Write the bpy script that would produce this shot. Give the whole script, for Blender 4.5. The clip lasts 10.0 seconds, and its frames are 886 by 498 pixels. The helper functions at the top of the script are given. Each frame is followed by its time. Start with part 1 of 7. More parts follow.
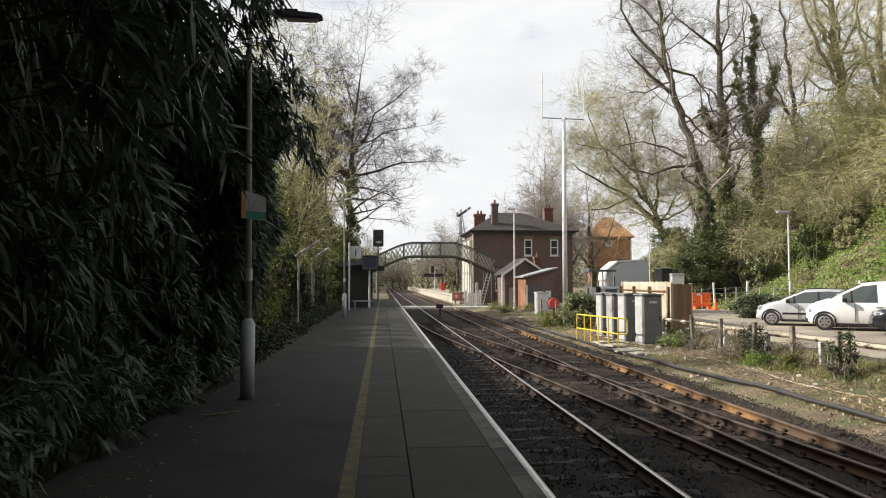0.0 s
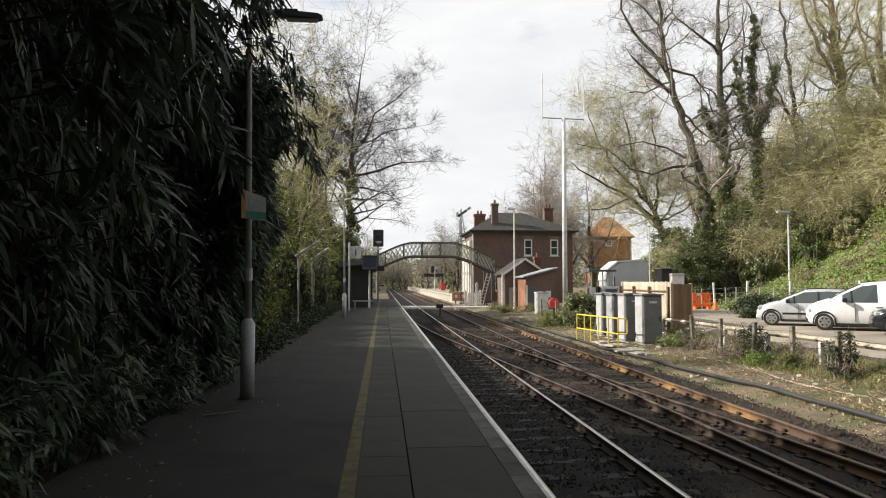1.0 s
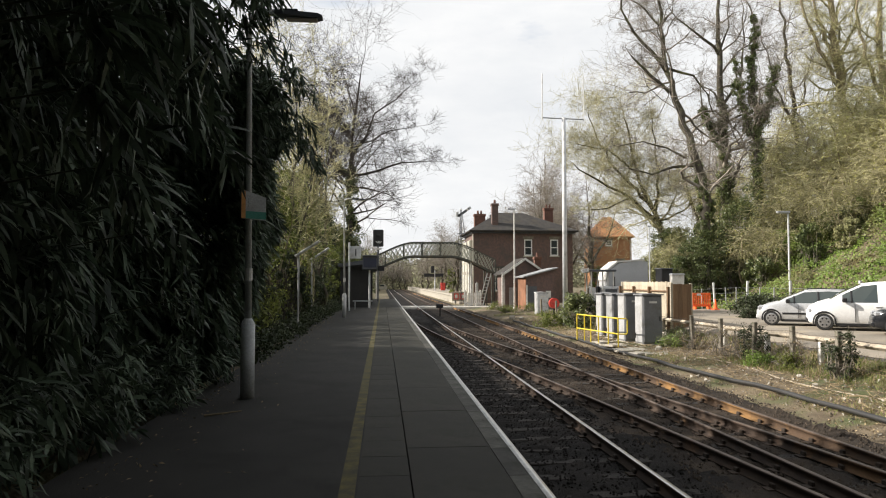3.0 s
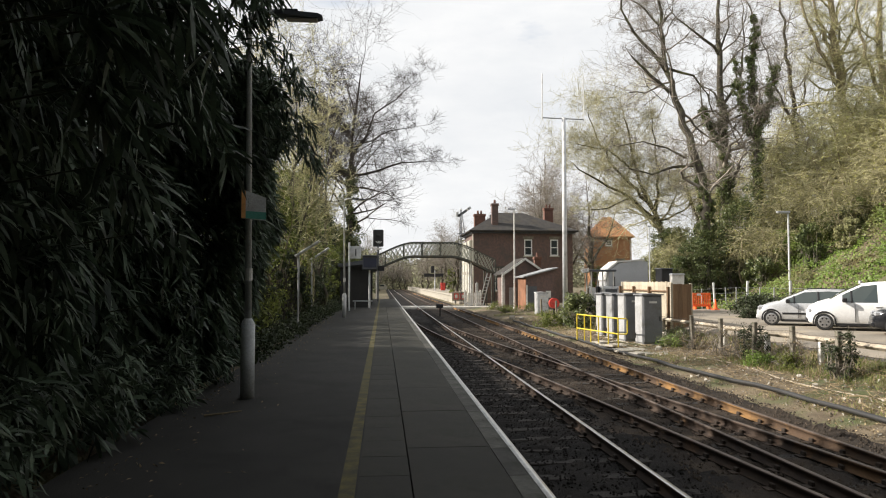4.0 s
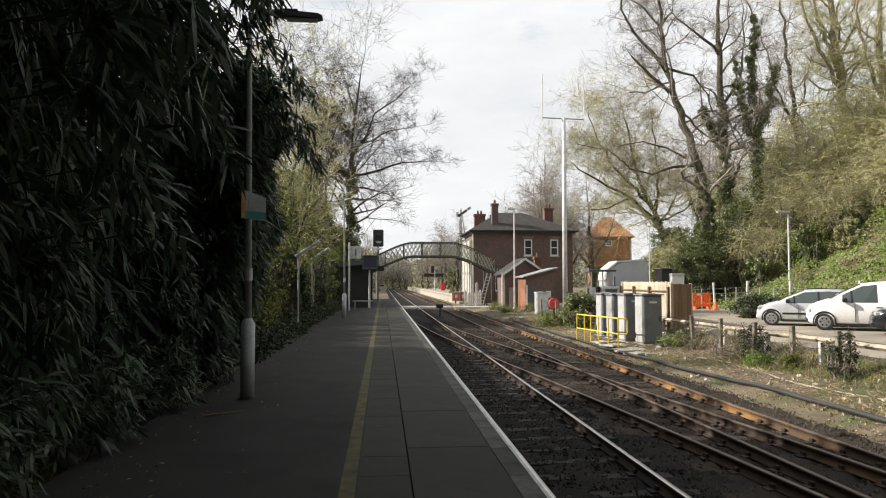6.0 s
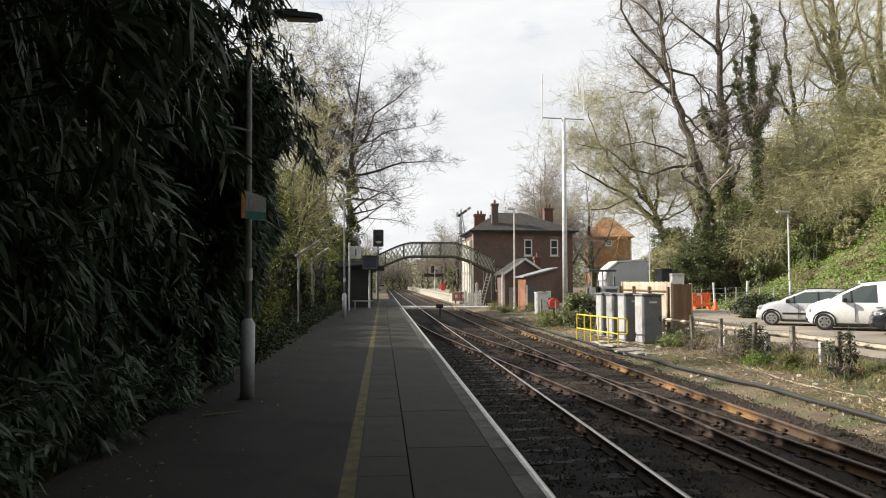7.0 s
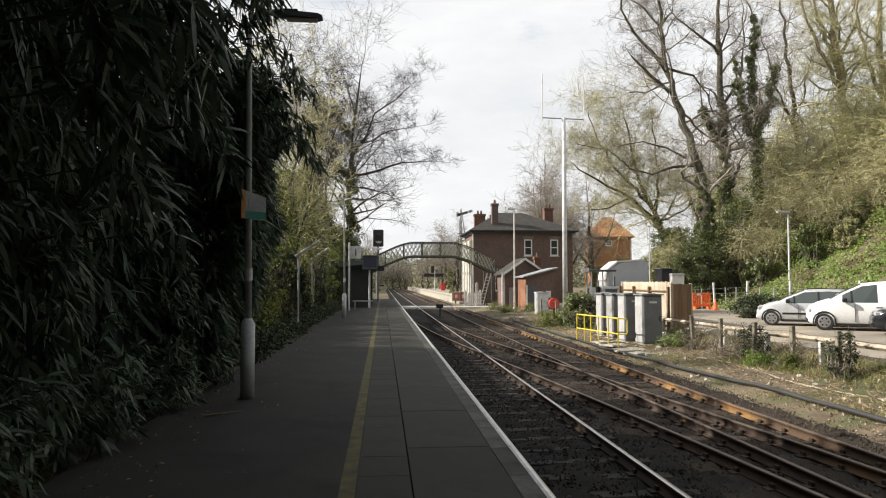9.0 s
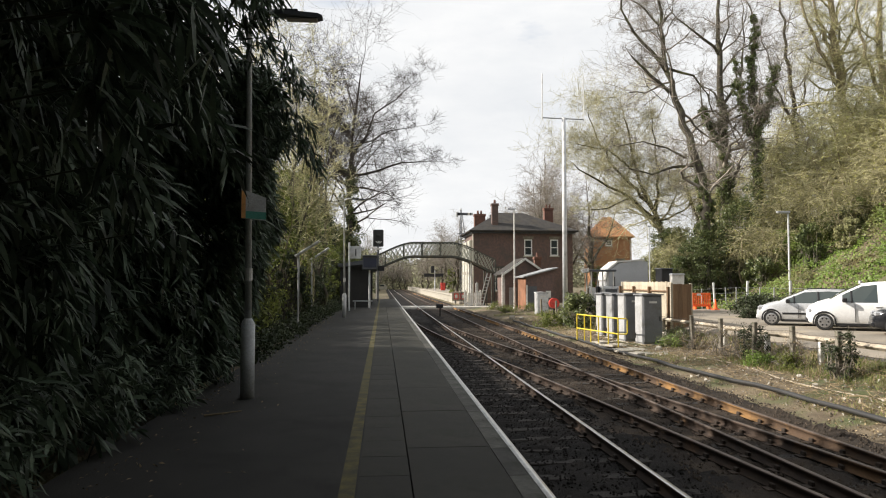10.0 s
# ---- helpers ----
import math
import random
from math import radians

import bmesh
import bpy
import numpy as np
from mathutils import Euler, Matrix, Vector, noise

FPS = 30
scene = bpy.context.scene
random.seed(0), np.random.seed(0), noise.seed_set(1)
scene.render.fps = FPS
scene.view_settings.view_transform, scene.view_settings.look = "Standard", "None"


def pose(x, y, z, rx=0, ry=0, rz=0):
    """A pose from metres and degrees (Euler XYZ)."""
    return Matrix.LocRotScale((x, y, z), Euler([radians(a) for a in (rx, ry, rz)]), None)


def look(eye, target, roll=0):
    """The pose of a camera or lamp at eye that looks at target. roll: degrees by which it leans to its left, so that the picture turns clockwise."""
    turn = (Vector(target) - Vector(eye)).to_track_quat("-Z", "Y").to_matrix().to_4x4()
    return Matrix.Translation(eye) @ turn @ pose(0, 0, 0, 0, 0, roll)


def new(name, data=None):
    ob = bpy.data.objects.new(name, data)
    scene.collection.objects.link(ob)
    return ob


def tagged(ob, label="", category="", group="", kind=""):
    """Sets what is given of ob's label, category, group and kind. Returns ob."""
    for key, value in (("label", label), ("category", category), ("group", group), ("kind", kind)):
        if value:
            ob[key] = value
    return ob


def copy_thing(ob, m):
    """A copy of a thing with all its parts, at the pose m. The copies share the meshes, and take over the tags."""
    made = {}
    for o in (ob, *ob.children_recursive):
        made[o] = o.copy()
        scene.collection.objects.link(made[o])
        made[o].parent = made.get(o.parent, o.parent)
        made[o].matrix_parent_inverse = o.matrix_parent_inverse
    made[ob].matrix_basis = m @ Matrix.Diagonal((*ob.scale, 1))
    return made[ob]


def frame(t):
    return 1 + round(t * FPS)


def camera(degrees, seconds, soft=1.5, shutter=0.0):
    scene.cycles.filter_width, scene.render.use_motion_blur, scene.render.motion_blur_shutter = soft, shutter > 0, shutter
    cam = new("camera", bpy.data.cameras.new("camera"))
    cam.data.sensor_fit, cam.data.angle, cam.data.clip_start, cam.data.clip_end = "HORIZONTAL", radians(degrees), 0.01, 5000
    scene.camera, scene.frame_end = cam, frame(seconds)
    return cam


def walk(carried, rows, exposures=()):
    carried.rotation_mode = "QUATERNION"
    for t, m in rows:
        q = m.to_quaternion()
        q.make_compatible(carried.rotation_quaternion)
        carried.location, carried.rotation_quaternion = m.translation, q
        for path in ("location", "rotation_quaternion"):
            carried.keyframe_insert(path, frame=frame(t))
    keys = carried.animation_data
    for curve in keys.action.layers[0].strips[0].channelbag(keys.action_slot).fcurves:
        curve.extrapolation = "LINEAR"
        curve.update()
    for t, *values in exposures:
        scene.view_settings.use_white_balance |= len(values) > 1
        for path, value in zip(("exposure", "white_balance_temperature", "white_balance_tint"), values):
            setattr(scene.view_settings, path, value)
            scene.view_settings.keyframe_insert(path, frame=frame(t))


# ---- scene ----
cam = camera(64.98, 10.0, soft=1.1)
CAM = pose(0, 0, 1.5, 90 + 2.734, 0, -4.968)
walk(cam, [(0.0, CAM), (10.0, CAM)], exposures=[(0.0, 0.7), (10.0, 0.7)])

# ---------------------------------------------------------------- light
SUN_EL, SUN_AZ = 31.0, -77.0      # degrees; azimuth from +y towards +x
sun_dir = Vector((math.sin(radians(SUN_AZ)) * math.cos(radians(SUN_EL)),
                  math.cos(radians(SUN_AZ)) * math.cos(radians(SUN_EL)), math.sin(radians(SUN_EL))))
sun = new("sun", bpy.data.lights.new("sun", "SUN"))
sun.data.energy, sun.data.angle, sun.data.color = 5.0, radians(0.6), (1.0, 0.925, 0.83)
sun.matrix_world = look(sun_dir * 50, (0, 0, 0))

world = bpy.data.worlds.new("sky")
scene.world = world
world.use_nodes = True
wt = world.node_tree
wt.nodes.clear()
def wn(kind, **kw):
    n = wt.nodes.new(kind)
    for k, v in kw.items():
        n.inputs[k].default_value = v
    return n
w_out, w_bg = wn("ShaderNodeOutputWorld"), wn("ShaderNodeBackground", Strength=0.1)
w_sky = wn("ShaderNodeTexSky")
w_sky.sky_type, w_sky.sun_disc = "NISHITA", False
w_sky.sun_elevation, w_sky.sun_rotation = radians(SUN_EL), radians(SUN_AZ)
w_co = wn("ShaderNodeTexCoord")
w_map = wn("ShaderNodeMapping", Scale=(1.0, 1.0, 3.2))
w_n1 = wn("ShaderNodeTexNoise", Scale=1.7, Detail=7.0, Roughness=0.55)
w_r1 = wn("ShaderNodeValToRGB")
w_r1.color_ramp.elements[0].position, w_r1.color_ramp.elements[1].position = 0.36, 0.47
w_n2 = wn("ShaderNodeTexNoise", Scale=3.6, Detail=6.0, Roughness=0.6)
w_r2 = wn("ShaderNodeValToRGB")
w_r2.color_ramp.elements[0].position, w_r2.color_ramp.elements[1].position = 0.32, 0.66
w_r2.color_ramp.elements[0].color, w_r2.color_ramp.elements[1].color = (5.15, 5.28, 5.45, 1), (6.2, 6.2, 6.2, 1)
w_mix = wn("ShaderNodeMix")
w_mix.data_type = "RGBA"
L = wt.links.new
L(w_co.outputs["Generated"], w_map.inputs["Vector"])
L(w_map.outputs[0], w_n1.inputs["Vector"]), L(w_map.outputs[0], w_n2.inputs["Vector"])
L(w_n1.outputs[0], w_r1.inputs[0]), L(w_n2.outputs[0], w_r2.inputs[0])
L(w_r1.outputs[0], w_mix.inputs["Factor"])
L(w_sky.outputs[0], w_mix.inputs["A"]), L(w_r2.outputs[0], w_mix.inputs["B"])
L(w_mix.outputs["Result"], w_bg.inputs["Color"]), L(w_bg.outputs[0], w_out.inputs["Surface"])

# ---------------------------------------------------------------- materials
def mat(name, c1, c2, scale=3.0, rough=0.8, bump=0.25, fine=60.0, metal=0.0, stain=None, stain_scale=0.7, stain_lo=0.5, stain_hi=0.7,
        per_object=0.0, per_island=0.0, thin=0.0, stretch=(1, 1, 1), spec=0.5, dist=0.01):
    """Two colours mixed by a coarse and a fine noise, optional stains, variation and light coming through thin leaves."""
    m = bpy.data.materials.new(name)
    m.use_nodes = True
    nt = m.node_tree
    nt.nodes.clear()
    def nd(kind, **kw):
        n = nt.nodes.new(kind)
        for k, v in kw.items():
            n.inputs[k].default_value = v
        return n
    def mixc(f, a, b, blend="MIX"):
        x = nd("ShaderNodeMix")
        x.data_type, x.blend_type = "RGBA", blend
        for key, v in (("Factor", f), ("A", a), ("B", b)):
            s = x.inputs[key]
            if isinstance(v, (int, float)):
                s.default_value = v
            elif isinstance(v, tuple):
                s.default_value = (*v, 1.0)
            else:
                nt.links.new(v, s)
        return x.outputs["Result"]
    out = nd("ShaderNodeOutputMaterial")
    bsdf = nd("ShaderNodeBsdfPrincipled", Roughness=rough, Metallic=metal)
    bsdf.inputs["Specular IOR Level"].default_value = spec
    co = nd("ShaderNodeTexCoord")
    mp = nd("ShaderNodeMapping", Scale=stretch)
    nt.links.new(co.outputs["Object"], mp.inputs[0])
    n1 = nd("ShaderNodeTexNoise", Scale=scale, Detail=5.0, Roughness=0.6)
    n2 = nd("ShaderNodeTexNoise", Scale=fine, Detail=3.0, Roughness=0.7)
    nt.links.new(mp.outputs[0], n1.inputs["Vector"]), nt.links.new(mp.outputs[0], n2.inputs["Vector"])
    r1 = nd("ShaderNodeMapRange")
    r1.inputs["From Min"].default_value, r1.inputs["From Max"].default_value = 0.3, 0.7
    nt.links.new(n1.outputs[0], r1.inputs[0])
    col = mixc(r1.outputs[0], tuple(c1), tuple(c2))
    r2 = nd("ShaderNodeMapRange")
    r2.inputs["From Min"].default_value, r2.inputs["From Max"].default_value = 0.25, 0.75
    r2.inputs["To Min"].default_value, r2.inputs["To Max"].default_value = 0.72, 1.28
    nt.links.new(n2.outputs[0], r2.inputs[0])
    col = mixc(1.0, col, r2.outputs[0], "MULTIPLY")
    if stain:
        n3 = nd("ShaderNodeTexNoise", Scale=stain_scale, Detail=6.0, Roughness=0.65)
        nt.links.new(co.outputs["Object"], n3.inputs["Vector"])
        r3 = nd("ShaderNodeMapRange")
        r3.inputs["From Min"].default_value, r3.inputs["From Max"].default_value = stain_lo, stain_hi
        nt.links.new(n3.outputs[0], r3.inputs[0])
        col = mixc(r3.outputs[0], col, tuple(stain))
    for amount, src in ((per_object, "obj"), (per_island, "isl")):
        if amount:
            rnd = nd("ShaderNodeObjectInfo").outputs["Random"] if src == "obj" else nd("ShaderNodeNewGeometry").outputs["Random Per Island"]
            r = nd("ShaderNodeMapRange")
            r.inputs["To Min"].default_value, r.inputs["To Max"].default_value = 1 - amount, 1 + amount
            nt.links.new(rnd, r.inputs[0])
            col = mixc(1.0, col, r.outputs[0], "MULTIPLY")
    nt.links.new(col, bsdf.inputs["Base Color"])
    if bump:
        b = nd("ShaderNodeBump", Strength=bump, Distance=dist)
        nt.links.new(n2.outputs[0], b.inputs["Height"])
        nt.links.new(b.outputs[0], bsdf.inputs["Normal"])
    if thin:
        tr = nd("ShaderNodeBsdfTranslucent")
        nt.links.new(col, tr.inputs[0])
        ms = nd("ShaderNodeMixShader", Fac=thin)
        nt.links.new(bsdf.outputs[0], ms.inputs[1]), nt.links.new(tr.outputs[0], ms.inputs[2])
        nt.links.new(ms.outputs[0], out.inputs[0])
    else:
        nt.links.new(bsdf.outputs[0], out.inputs[0])
    return m

def glassy(name, tint=(0.02, 0.025, 0.03), rough=0.06):
    m = bpy.data.materials.new(name)
    m.use_nodes = True
    b = m.node_tree.nodes["Principled BSDF"]
    b.inputs["Base Color"].default_value, b.inputs["Roughness"].default_value = (*tint, 1), rough
    b.inputs["Specular IOR Level"].default_value = 0.7
    return m

M = {}
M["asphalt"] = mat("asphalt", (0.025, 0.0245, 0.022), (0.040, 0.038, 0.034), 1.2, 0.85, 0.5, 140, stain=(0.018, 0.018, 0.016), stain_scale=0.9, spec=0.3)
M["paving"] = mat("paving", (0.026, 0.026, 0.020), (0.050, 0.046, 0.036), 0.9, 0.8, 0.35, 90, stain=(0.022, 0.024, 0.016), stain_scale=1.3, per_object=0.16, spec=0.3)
M["coping"] = mat("coping", (0.05, 0.048, 0.042), (0.15, 0.145, 0.125), 8, 0.85, 0.6, 70, stain=(0.03, 0.033, 0.02), stain_scale=4.0, stain_lo=0.48, stain_hi=0.66, per_object=0.4)
M["white_line"] = mat("white_line", (0.50, 0.50, 0.48), (0.66, 0.66, 0.64), 6, 0.7, 0.3, 60, stain=(0.20, 0.20, 0.18), stain_scale=7, stain_lo=0.52, stain_hi=0.72)
M["yellow_line"] = mat("yellow_line", (0.075, 0.062, 0.010), (0.14, 0.11, 0.018), 7, 0.8, 0.4, 60, stain=(0.030, 0.032, 0.014), stain_scale=4, stain_lo=0.42, stain_hi=0.66)
M["ballast"] = mat("ballast", (0.019, 0.015, 0.0115), (0.048, 0.036, 0.026), 1.1, 0.95, 0.8, 45, stain=(0.013, 0.0115, 0.010), stain_scale=0.5, per_island=0.35, dist=0.03, spec=0.25)
M["ballast_black"] = mat("oily_ballast", (0.010, 0.009, 0.0085), (0.022, 0.019, 0.0165), 1.4, 0.95, 0.8, 45, stain=(0.030, 0.025, 0.020), stain_scale=0.9, stain_lo=0.55, stain_hi=0.75, dist=0.03, spec=0.2)
M["stone"] = mat("ballast_stone", (0.026, 0.021, 0.016), (0.075, 0.058, 0.044), 0.9, 0.95, 0.4, 90, per_island=0.6, spec=0.25)
M["soil"] = mat("soil", (0.095, 0.072, 0.045), (0.235, 0.185, 0.118), 2.4, 0.95, 0.9, 22, stain=(0.085, 0.10, 0.035), stain_scale=0.6, stain_lo=0.48, stain_hi=0.62, dist=0.06)
M["tarmac"] = mat("car_park_tarmac", (0.20, 0.175, 0.14), (0.29, 0.255, 0.205), 0.6, 0.9, 0.3, 80, stain=(0.38, 0.32, 0.23), stain_scale=0.35)
M["rail_top"] = mat("polished_steel", (0.5, 0.49, 0.47), (0.62, 0.6, 0.58), 2, 0.28, 0.05, 80, metal=1.0)
M["rust"] = mat("rusty_steel", (0.028, 0.018, 0.013), (0.055, 0.033, 0.020), 4, 0.85, 0.5, 60, stain=(0.12, 0.065, 0.026), stain_scale=0.5, stain_lo=0.56, stain_hi=0.68)
# Rust for one rail, brightened: sunlit patches are part of its colour.
M["rust_sunlit"] = mat("sunlit_rust", (0.05, 0.03, 0.018), (0.085, 0.05, 0.026), 3, 0.9, 0.5, 60, stain=(0.27, 0.145, 0.045), stain_scale=0.33, stain_lo=0.50, stain_hi=0.60)
M["olive_leaf"] = mat("olive_scrub_leaf", (0.22, 0.23, 0.10), (0.38, 0.37, 0.19), 0.6, 0.6, 0.0, 20, per_island=0.5, thin=0.4)
M["chair"] = mat("chair_iron", (0.025, 0.018, 0.013), (0.05, 0.033, 0.021), 5, 0.9, 0.4, 60, per_object=0.3)
M["rail_dull"] = mat("dull_rail_head", (0.09, 0.065, 0.05), (0.15, 0.11, 0.085), 3, 0.5, 0.2, 60, metal=0.3)
M["sleeper"] = mat("sleeper_timber", (0.02, 0.017, 0.014), (0.04, 0.033, 0.027), 2, 0.9, 0.6, 40, stretch=(1, 6, 6), per_object=0.3)
M["brick"] = mat("red_brick", (0.11, 0.08, 0.071), (0.19, 0.12, 0.10), 3.5, 0.9, 0.5, 14, stain=(0.10, 0.085, 0.077), stain_scale=0.6)
M["chimney_brick"] = mat("chimney_brick", (0.13, 0.066, 0.048), (0.19, 0.094, 0.068), 1.5, 0.9, 0.4, 14, stain=(0.10, 0.055, 0.045), stain_scale=0.9)
M["brick_orange"] = mat("orange_brick", (0.40, 0.20, 0.10), (0.50, 0.26, 0.13), 1.2, 0.9, 0.3, 12)
M["slate"] = mat("slate", (0.036, 0.034, 0.033), (0.062, 0.058, 0.054), 1.6, 0.85, 0.4, 12, stain=(0.06, 0.052, 0.04), stain_scale=0.8, spec=0.2)
# Brick colour with low sunlight mixed in, for the shed's side.
M["brick_sunlit"] = mat("sunlit_brick", (0.22, 0.10, 0.055), (0.31, 0.145, 0.08), 1.2, 0.9, 0.4, 14, stain=(0.15, 0.08, 0.055), stain_scale=1.0)
M["roof_tile"] = mat("clay_tile", (0.30, 0.14, 0.06), (0.42, 0.21, 0.09), 1.5, 0.85, 0.4, 10)
M["white_paint"] = mat("white_paint", (0.62, 0.6, 0.56), (0.78, 0.77, 0.73), 2, 0.6, 0.1, 40, stain=(0.45, 0.42, 0.36), stain_scale=2.5)
# Brighter and more even than white_paint.
M["white_frame"] = mat("brighter_white_paint", (0.80, 0.80, 0.78), (0.86, 0.86, 0.84), 2, 0.5, 0.05, 40)
M["bud"] = mat("opening_buds", (0.27, 0.28, 0.06), (0.44, 0.43, 0.12), 0.5, 0.7, 0.0, 20, per_island=0.5, thin=0.35)
M["cream"] = mat("cream_render", (0.42, 0.40, 0.33), (0.52, 0.50, 0.42), 1.2, 0.85, 0.2, 30)
M["galv"] = mat("galvanised_steel", (0.33, 0.34, 0.35), (0.46, 0.47, 0.48), 3, 0.5, 0.1, 50, metal=0.35, stain=(0.22, 0.22, 0.21), stain_scale=3)
M["galv_pale"] = mat("pale_grey_paint", (0.50, 0.51, 0.52), (0.64, 0.65, 0.65), 2, 0.55, 0.1, 50, stain=(0.36, 0.36, 0.34), stain_scale=3)
M["cabinet_grey"] = mat("cabinet_grey_paint", (0.17, 0.175, 0.185), (0.22, 0.225, 0.235), 1.5, 0.5, 0.1, 40, stain=(0.15, 0.145, 0.13), stain_scale=2.2)
M["bridge_green"] = mat("bridge_paint", (0.055, 0.062, 0.05), (0.10, 0.105, 0.085), 2, 0.6, 0.2, 40, stain=(0.13, 0.10, 0.06), stain_scale=1.5)
M["lattice"] = mat("lattice_paint", (0.40, 0.41, 0.32), (0.54, 0.54, 0.45), 2, 0.6, 0.2, 40)
M["black"] = mat("black_paint", (0.012, 0.012, 0.013), (0.022, 0.022, 0.024), 3, 0.45, 0.1, 50)
M["dark_wood"] = mat("dark_timber", (0.035, 0.028, 0.022), (0.06, 0.048, 0.036), 2, 0.8, 0.3, 30)
M["fence_wood"] = mat("weathered_fence_board", (0.44, 0.38, 0.28), (0.60, 0.54, 0.42), 2, 0.85, 0.4, 40, stretch=(5, 5, 0.6), stain=(0.30, 0.26, 0.19), stain_scale=1.8, per_object=0.2)
M["fence_brown"] = mat("brown_fence_board", (0.17, 0.10, 0.055), (0.25, 0.16, 0.09), 2, 0.85, 0.4, 40, stretch=(5, 5, 0.6), per_object=0.18)
M["concrete"] = mat("weathered_concrete", (0.33, 0.30, 0.25), (0.46, 0.43, 0.37), 3, 0.9, 0.4, 60, stain=(0.20, 0.19, 0.13), stain_scale=3)
M["pale_deck"] = mat("pale_crossing_deck", (0.52, 0.50, 0.45), (0.66, 0.64, 0.59), 2, 0.85, 0.3, 40, stain=(0.38, 0.35, 0.30), stain_scale=1.2)
# Same grey paint, lightened: the sun on the cabinets' left sides is in the colour.
M["cabinet_sunlit_side"] = mat("sunlit_cabinet_side", (0.34, 0.345, 0.35), (0.44, 0.445, 0.45), 2, 0.55, 0.1, 40, stain=(0.27, 0.265, 0.25), stain_scale=2.2)
M["post_concrete"] = mat("grimy_concrete", (0.16, 0.145, 0.115), (0.26, 0.235, 0.19), 4, 0.9, 0.5, 50, stain=(0.10, 0.10, 0.06), stain_scale=3)
M["old_timber"] = mat("old_timber_rail", (0.32, 0.27, 0.20), (0.47, 0.41, 0.32), 3, 0.9, 0.4, 50, stretch=(1, 0.4, 1), stain=(0.2, 0.16, 0.11), stain_scale=2)
M["yellow"] = mat("yellow_paint", (0.66, 0.50, 0.03), (0.80, 0.62, 0.05), 3, 0.5, 0.1, 50, stain=(0.48, 0.36, 0.05), stain_scale=4)
M["orange"] = mat("orange_plastic", (0.85, 0.13, 0.03), (0.95, 0.18, 0.04), 3, 0.45, 0.05, 50)
M["red"] = mat("red_paint", (0.55, 0.04, 0.03), (0.68, 0.07, 0.05), 3, 0.5, 0.1, 50)
M["car_silver"] = mat("silver_car_paint", (0.54, 0.55, 0.56), (0.60, 0.61, 0.62), 1, 0.3, 0.0, 60, metal=0.2)
M["car_white"] = mat("white_car_paint", (0.80, 0.80, 0.79), (0.84, 0.84, 0.83), 1, 0.3, 0.0, 60)
M["car_black"] = mat("black_car_paint", (0.012, 0.013, 0.015), (0.016, 0.017, 0.02), 1, 0.2, 0.0, 60)
M["van_grey"] = mat("grey_van_paint", (0.42, 0.43, 0.44), (0.50, 0.51, 0.52), 1, 0.4, 0.0, 60)
M["tyre"] = mat("tyre_rubber", (0.02, 0.02, 0.02), (0.032, 0.032, 0.031), 5, 0.85, 0.2, 80)
M["alloy"] = mat("alloy", (0.45, 0.45, 0.46), (0.55, 0.55, 0.56), 4, 0.35, 0.0, 60, metal=0.8)
M["glass"] = glassy("window_glass", (0.045, 0.055, 0.058), 0.05)
M["car_glass"] = glassy("tinted_car_glass", (0.06, 0.075, 0.072), 0.03)
M["lens"] = glassy("clear_lens", (0.35, 0.36, 0.38), 0.12)
M["bark"] = mat("grey_bark", (0.06, 0.053, 0.042), (0.115, 0.10, 0.076), 3, 0.95, 0.8, 25, stain=(0.14, 0.145, 0.06), stain_scale=1.2, stain_lo=0.5, stain_hi=0.68, dist=0.03)
M["bark_tan"] = mat("tan_bark", (0.20, 0.165, 0.105), (0.34, 0.29, 0.19), 3, 0.95, 0.8, 25, stain=(0.24, 0.24, 0.10), stain_scale=1.0, stain_lo=0.48, stain_hi=0.66, dist=0.03)
M["bark_dark"] = mat("dark_bark", (0.05, 0.042, 0.035), (0.085, 0.072, 0.06), 3, 0.95, 0.6, 25)
M["twig"] = mat("twig_bark", (0.16, 0.14, 0.115), (0.30, 0.265, 0.22), 2, 0.9, 0.0, 25, per_island=0.45)
M["twig_moss"] = mat("mossy_twig", (0.40, 0.38, 0.20), (0.62, 0.58, 0.35), 0.6, 0.9, 0.0, 25, per_island=0.45, thin=0.2)
M["twig_olive"] = mat("olive_twig", (0.30, 0.28, 0.15), (0.54, 0.50, 0.30), 0.6, 0.9, 0.0, 25, per_island=0.5, thin=0.15)
M["twig_dark"] = mat("dark_twig", (0.045, 0.037, 0.03), (0.075, 0.062, 0.048), 2, 0.9, 0.0, 25, per_island=0.25)
M["bamboo"] = mat("bamboo_leaf", (0.052, 0.078, 0.049), (0.118, 0.156, 0.10), 1.5, 0.55, 0.0, 30, per_island=0.7, thin=0.14, spec=0.4)
M["cane"] = mat("bamboo_cane", (0.035, 0.045, 0.02), (0.07, 0.075, 0.032), 4, 0.6, 0.1, 40)
M["hedge"] = mat("hedge_leaf", (0.11, 0.145, 0.03), (0.215, 0.235, 0.06), 0.8, 0.55, 0.0, 20, per_island=0.45, thin=0.5)
M["hedge_dark"] = mat("dark_hedge_leaf", (0.03, 0.045, 0.018), (0.06, 0.075, 0.03), 0.8, 0.6, 0.0, 20, per_island=0.4, thin=0.25)
M["ivy"] = mat("ivy_leaf", (0.085, 0.115, 0.04), (0.175, 0.20, 0.075), 0.9, 0.4, 0.0, 20, per_island=0.55, thin=0.25)
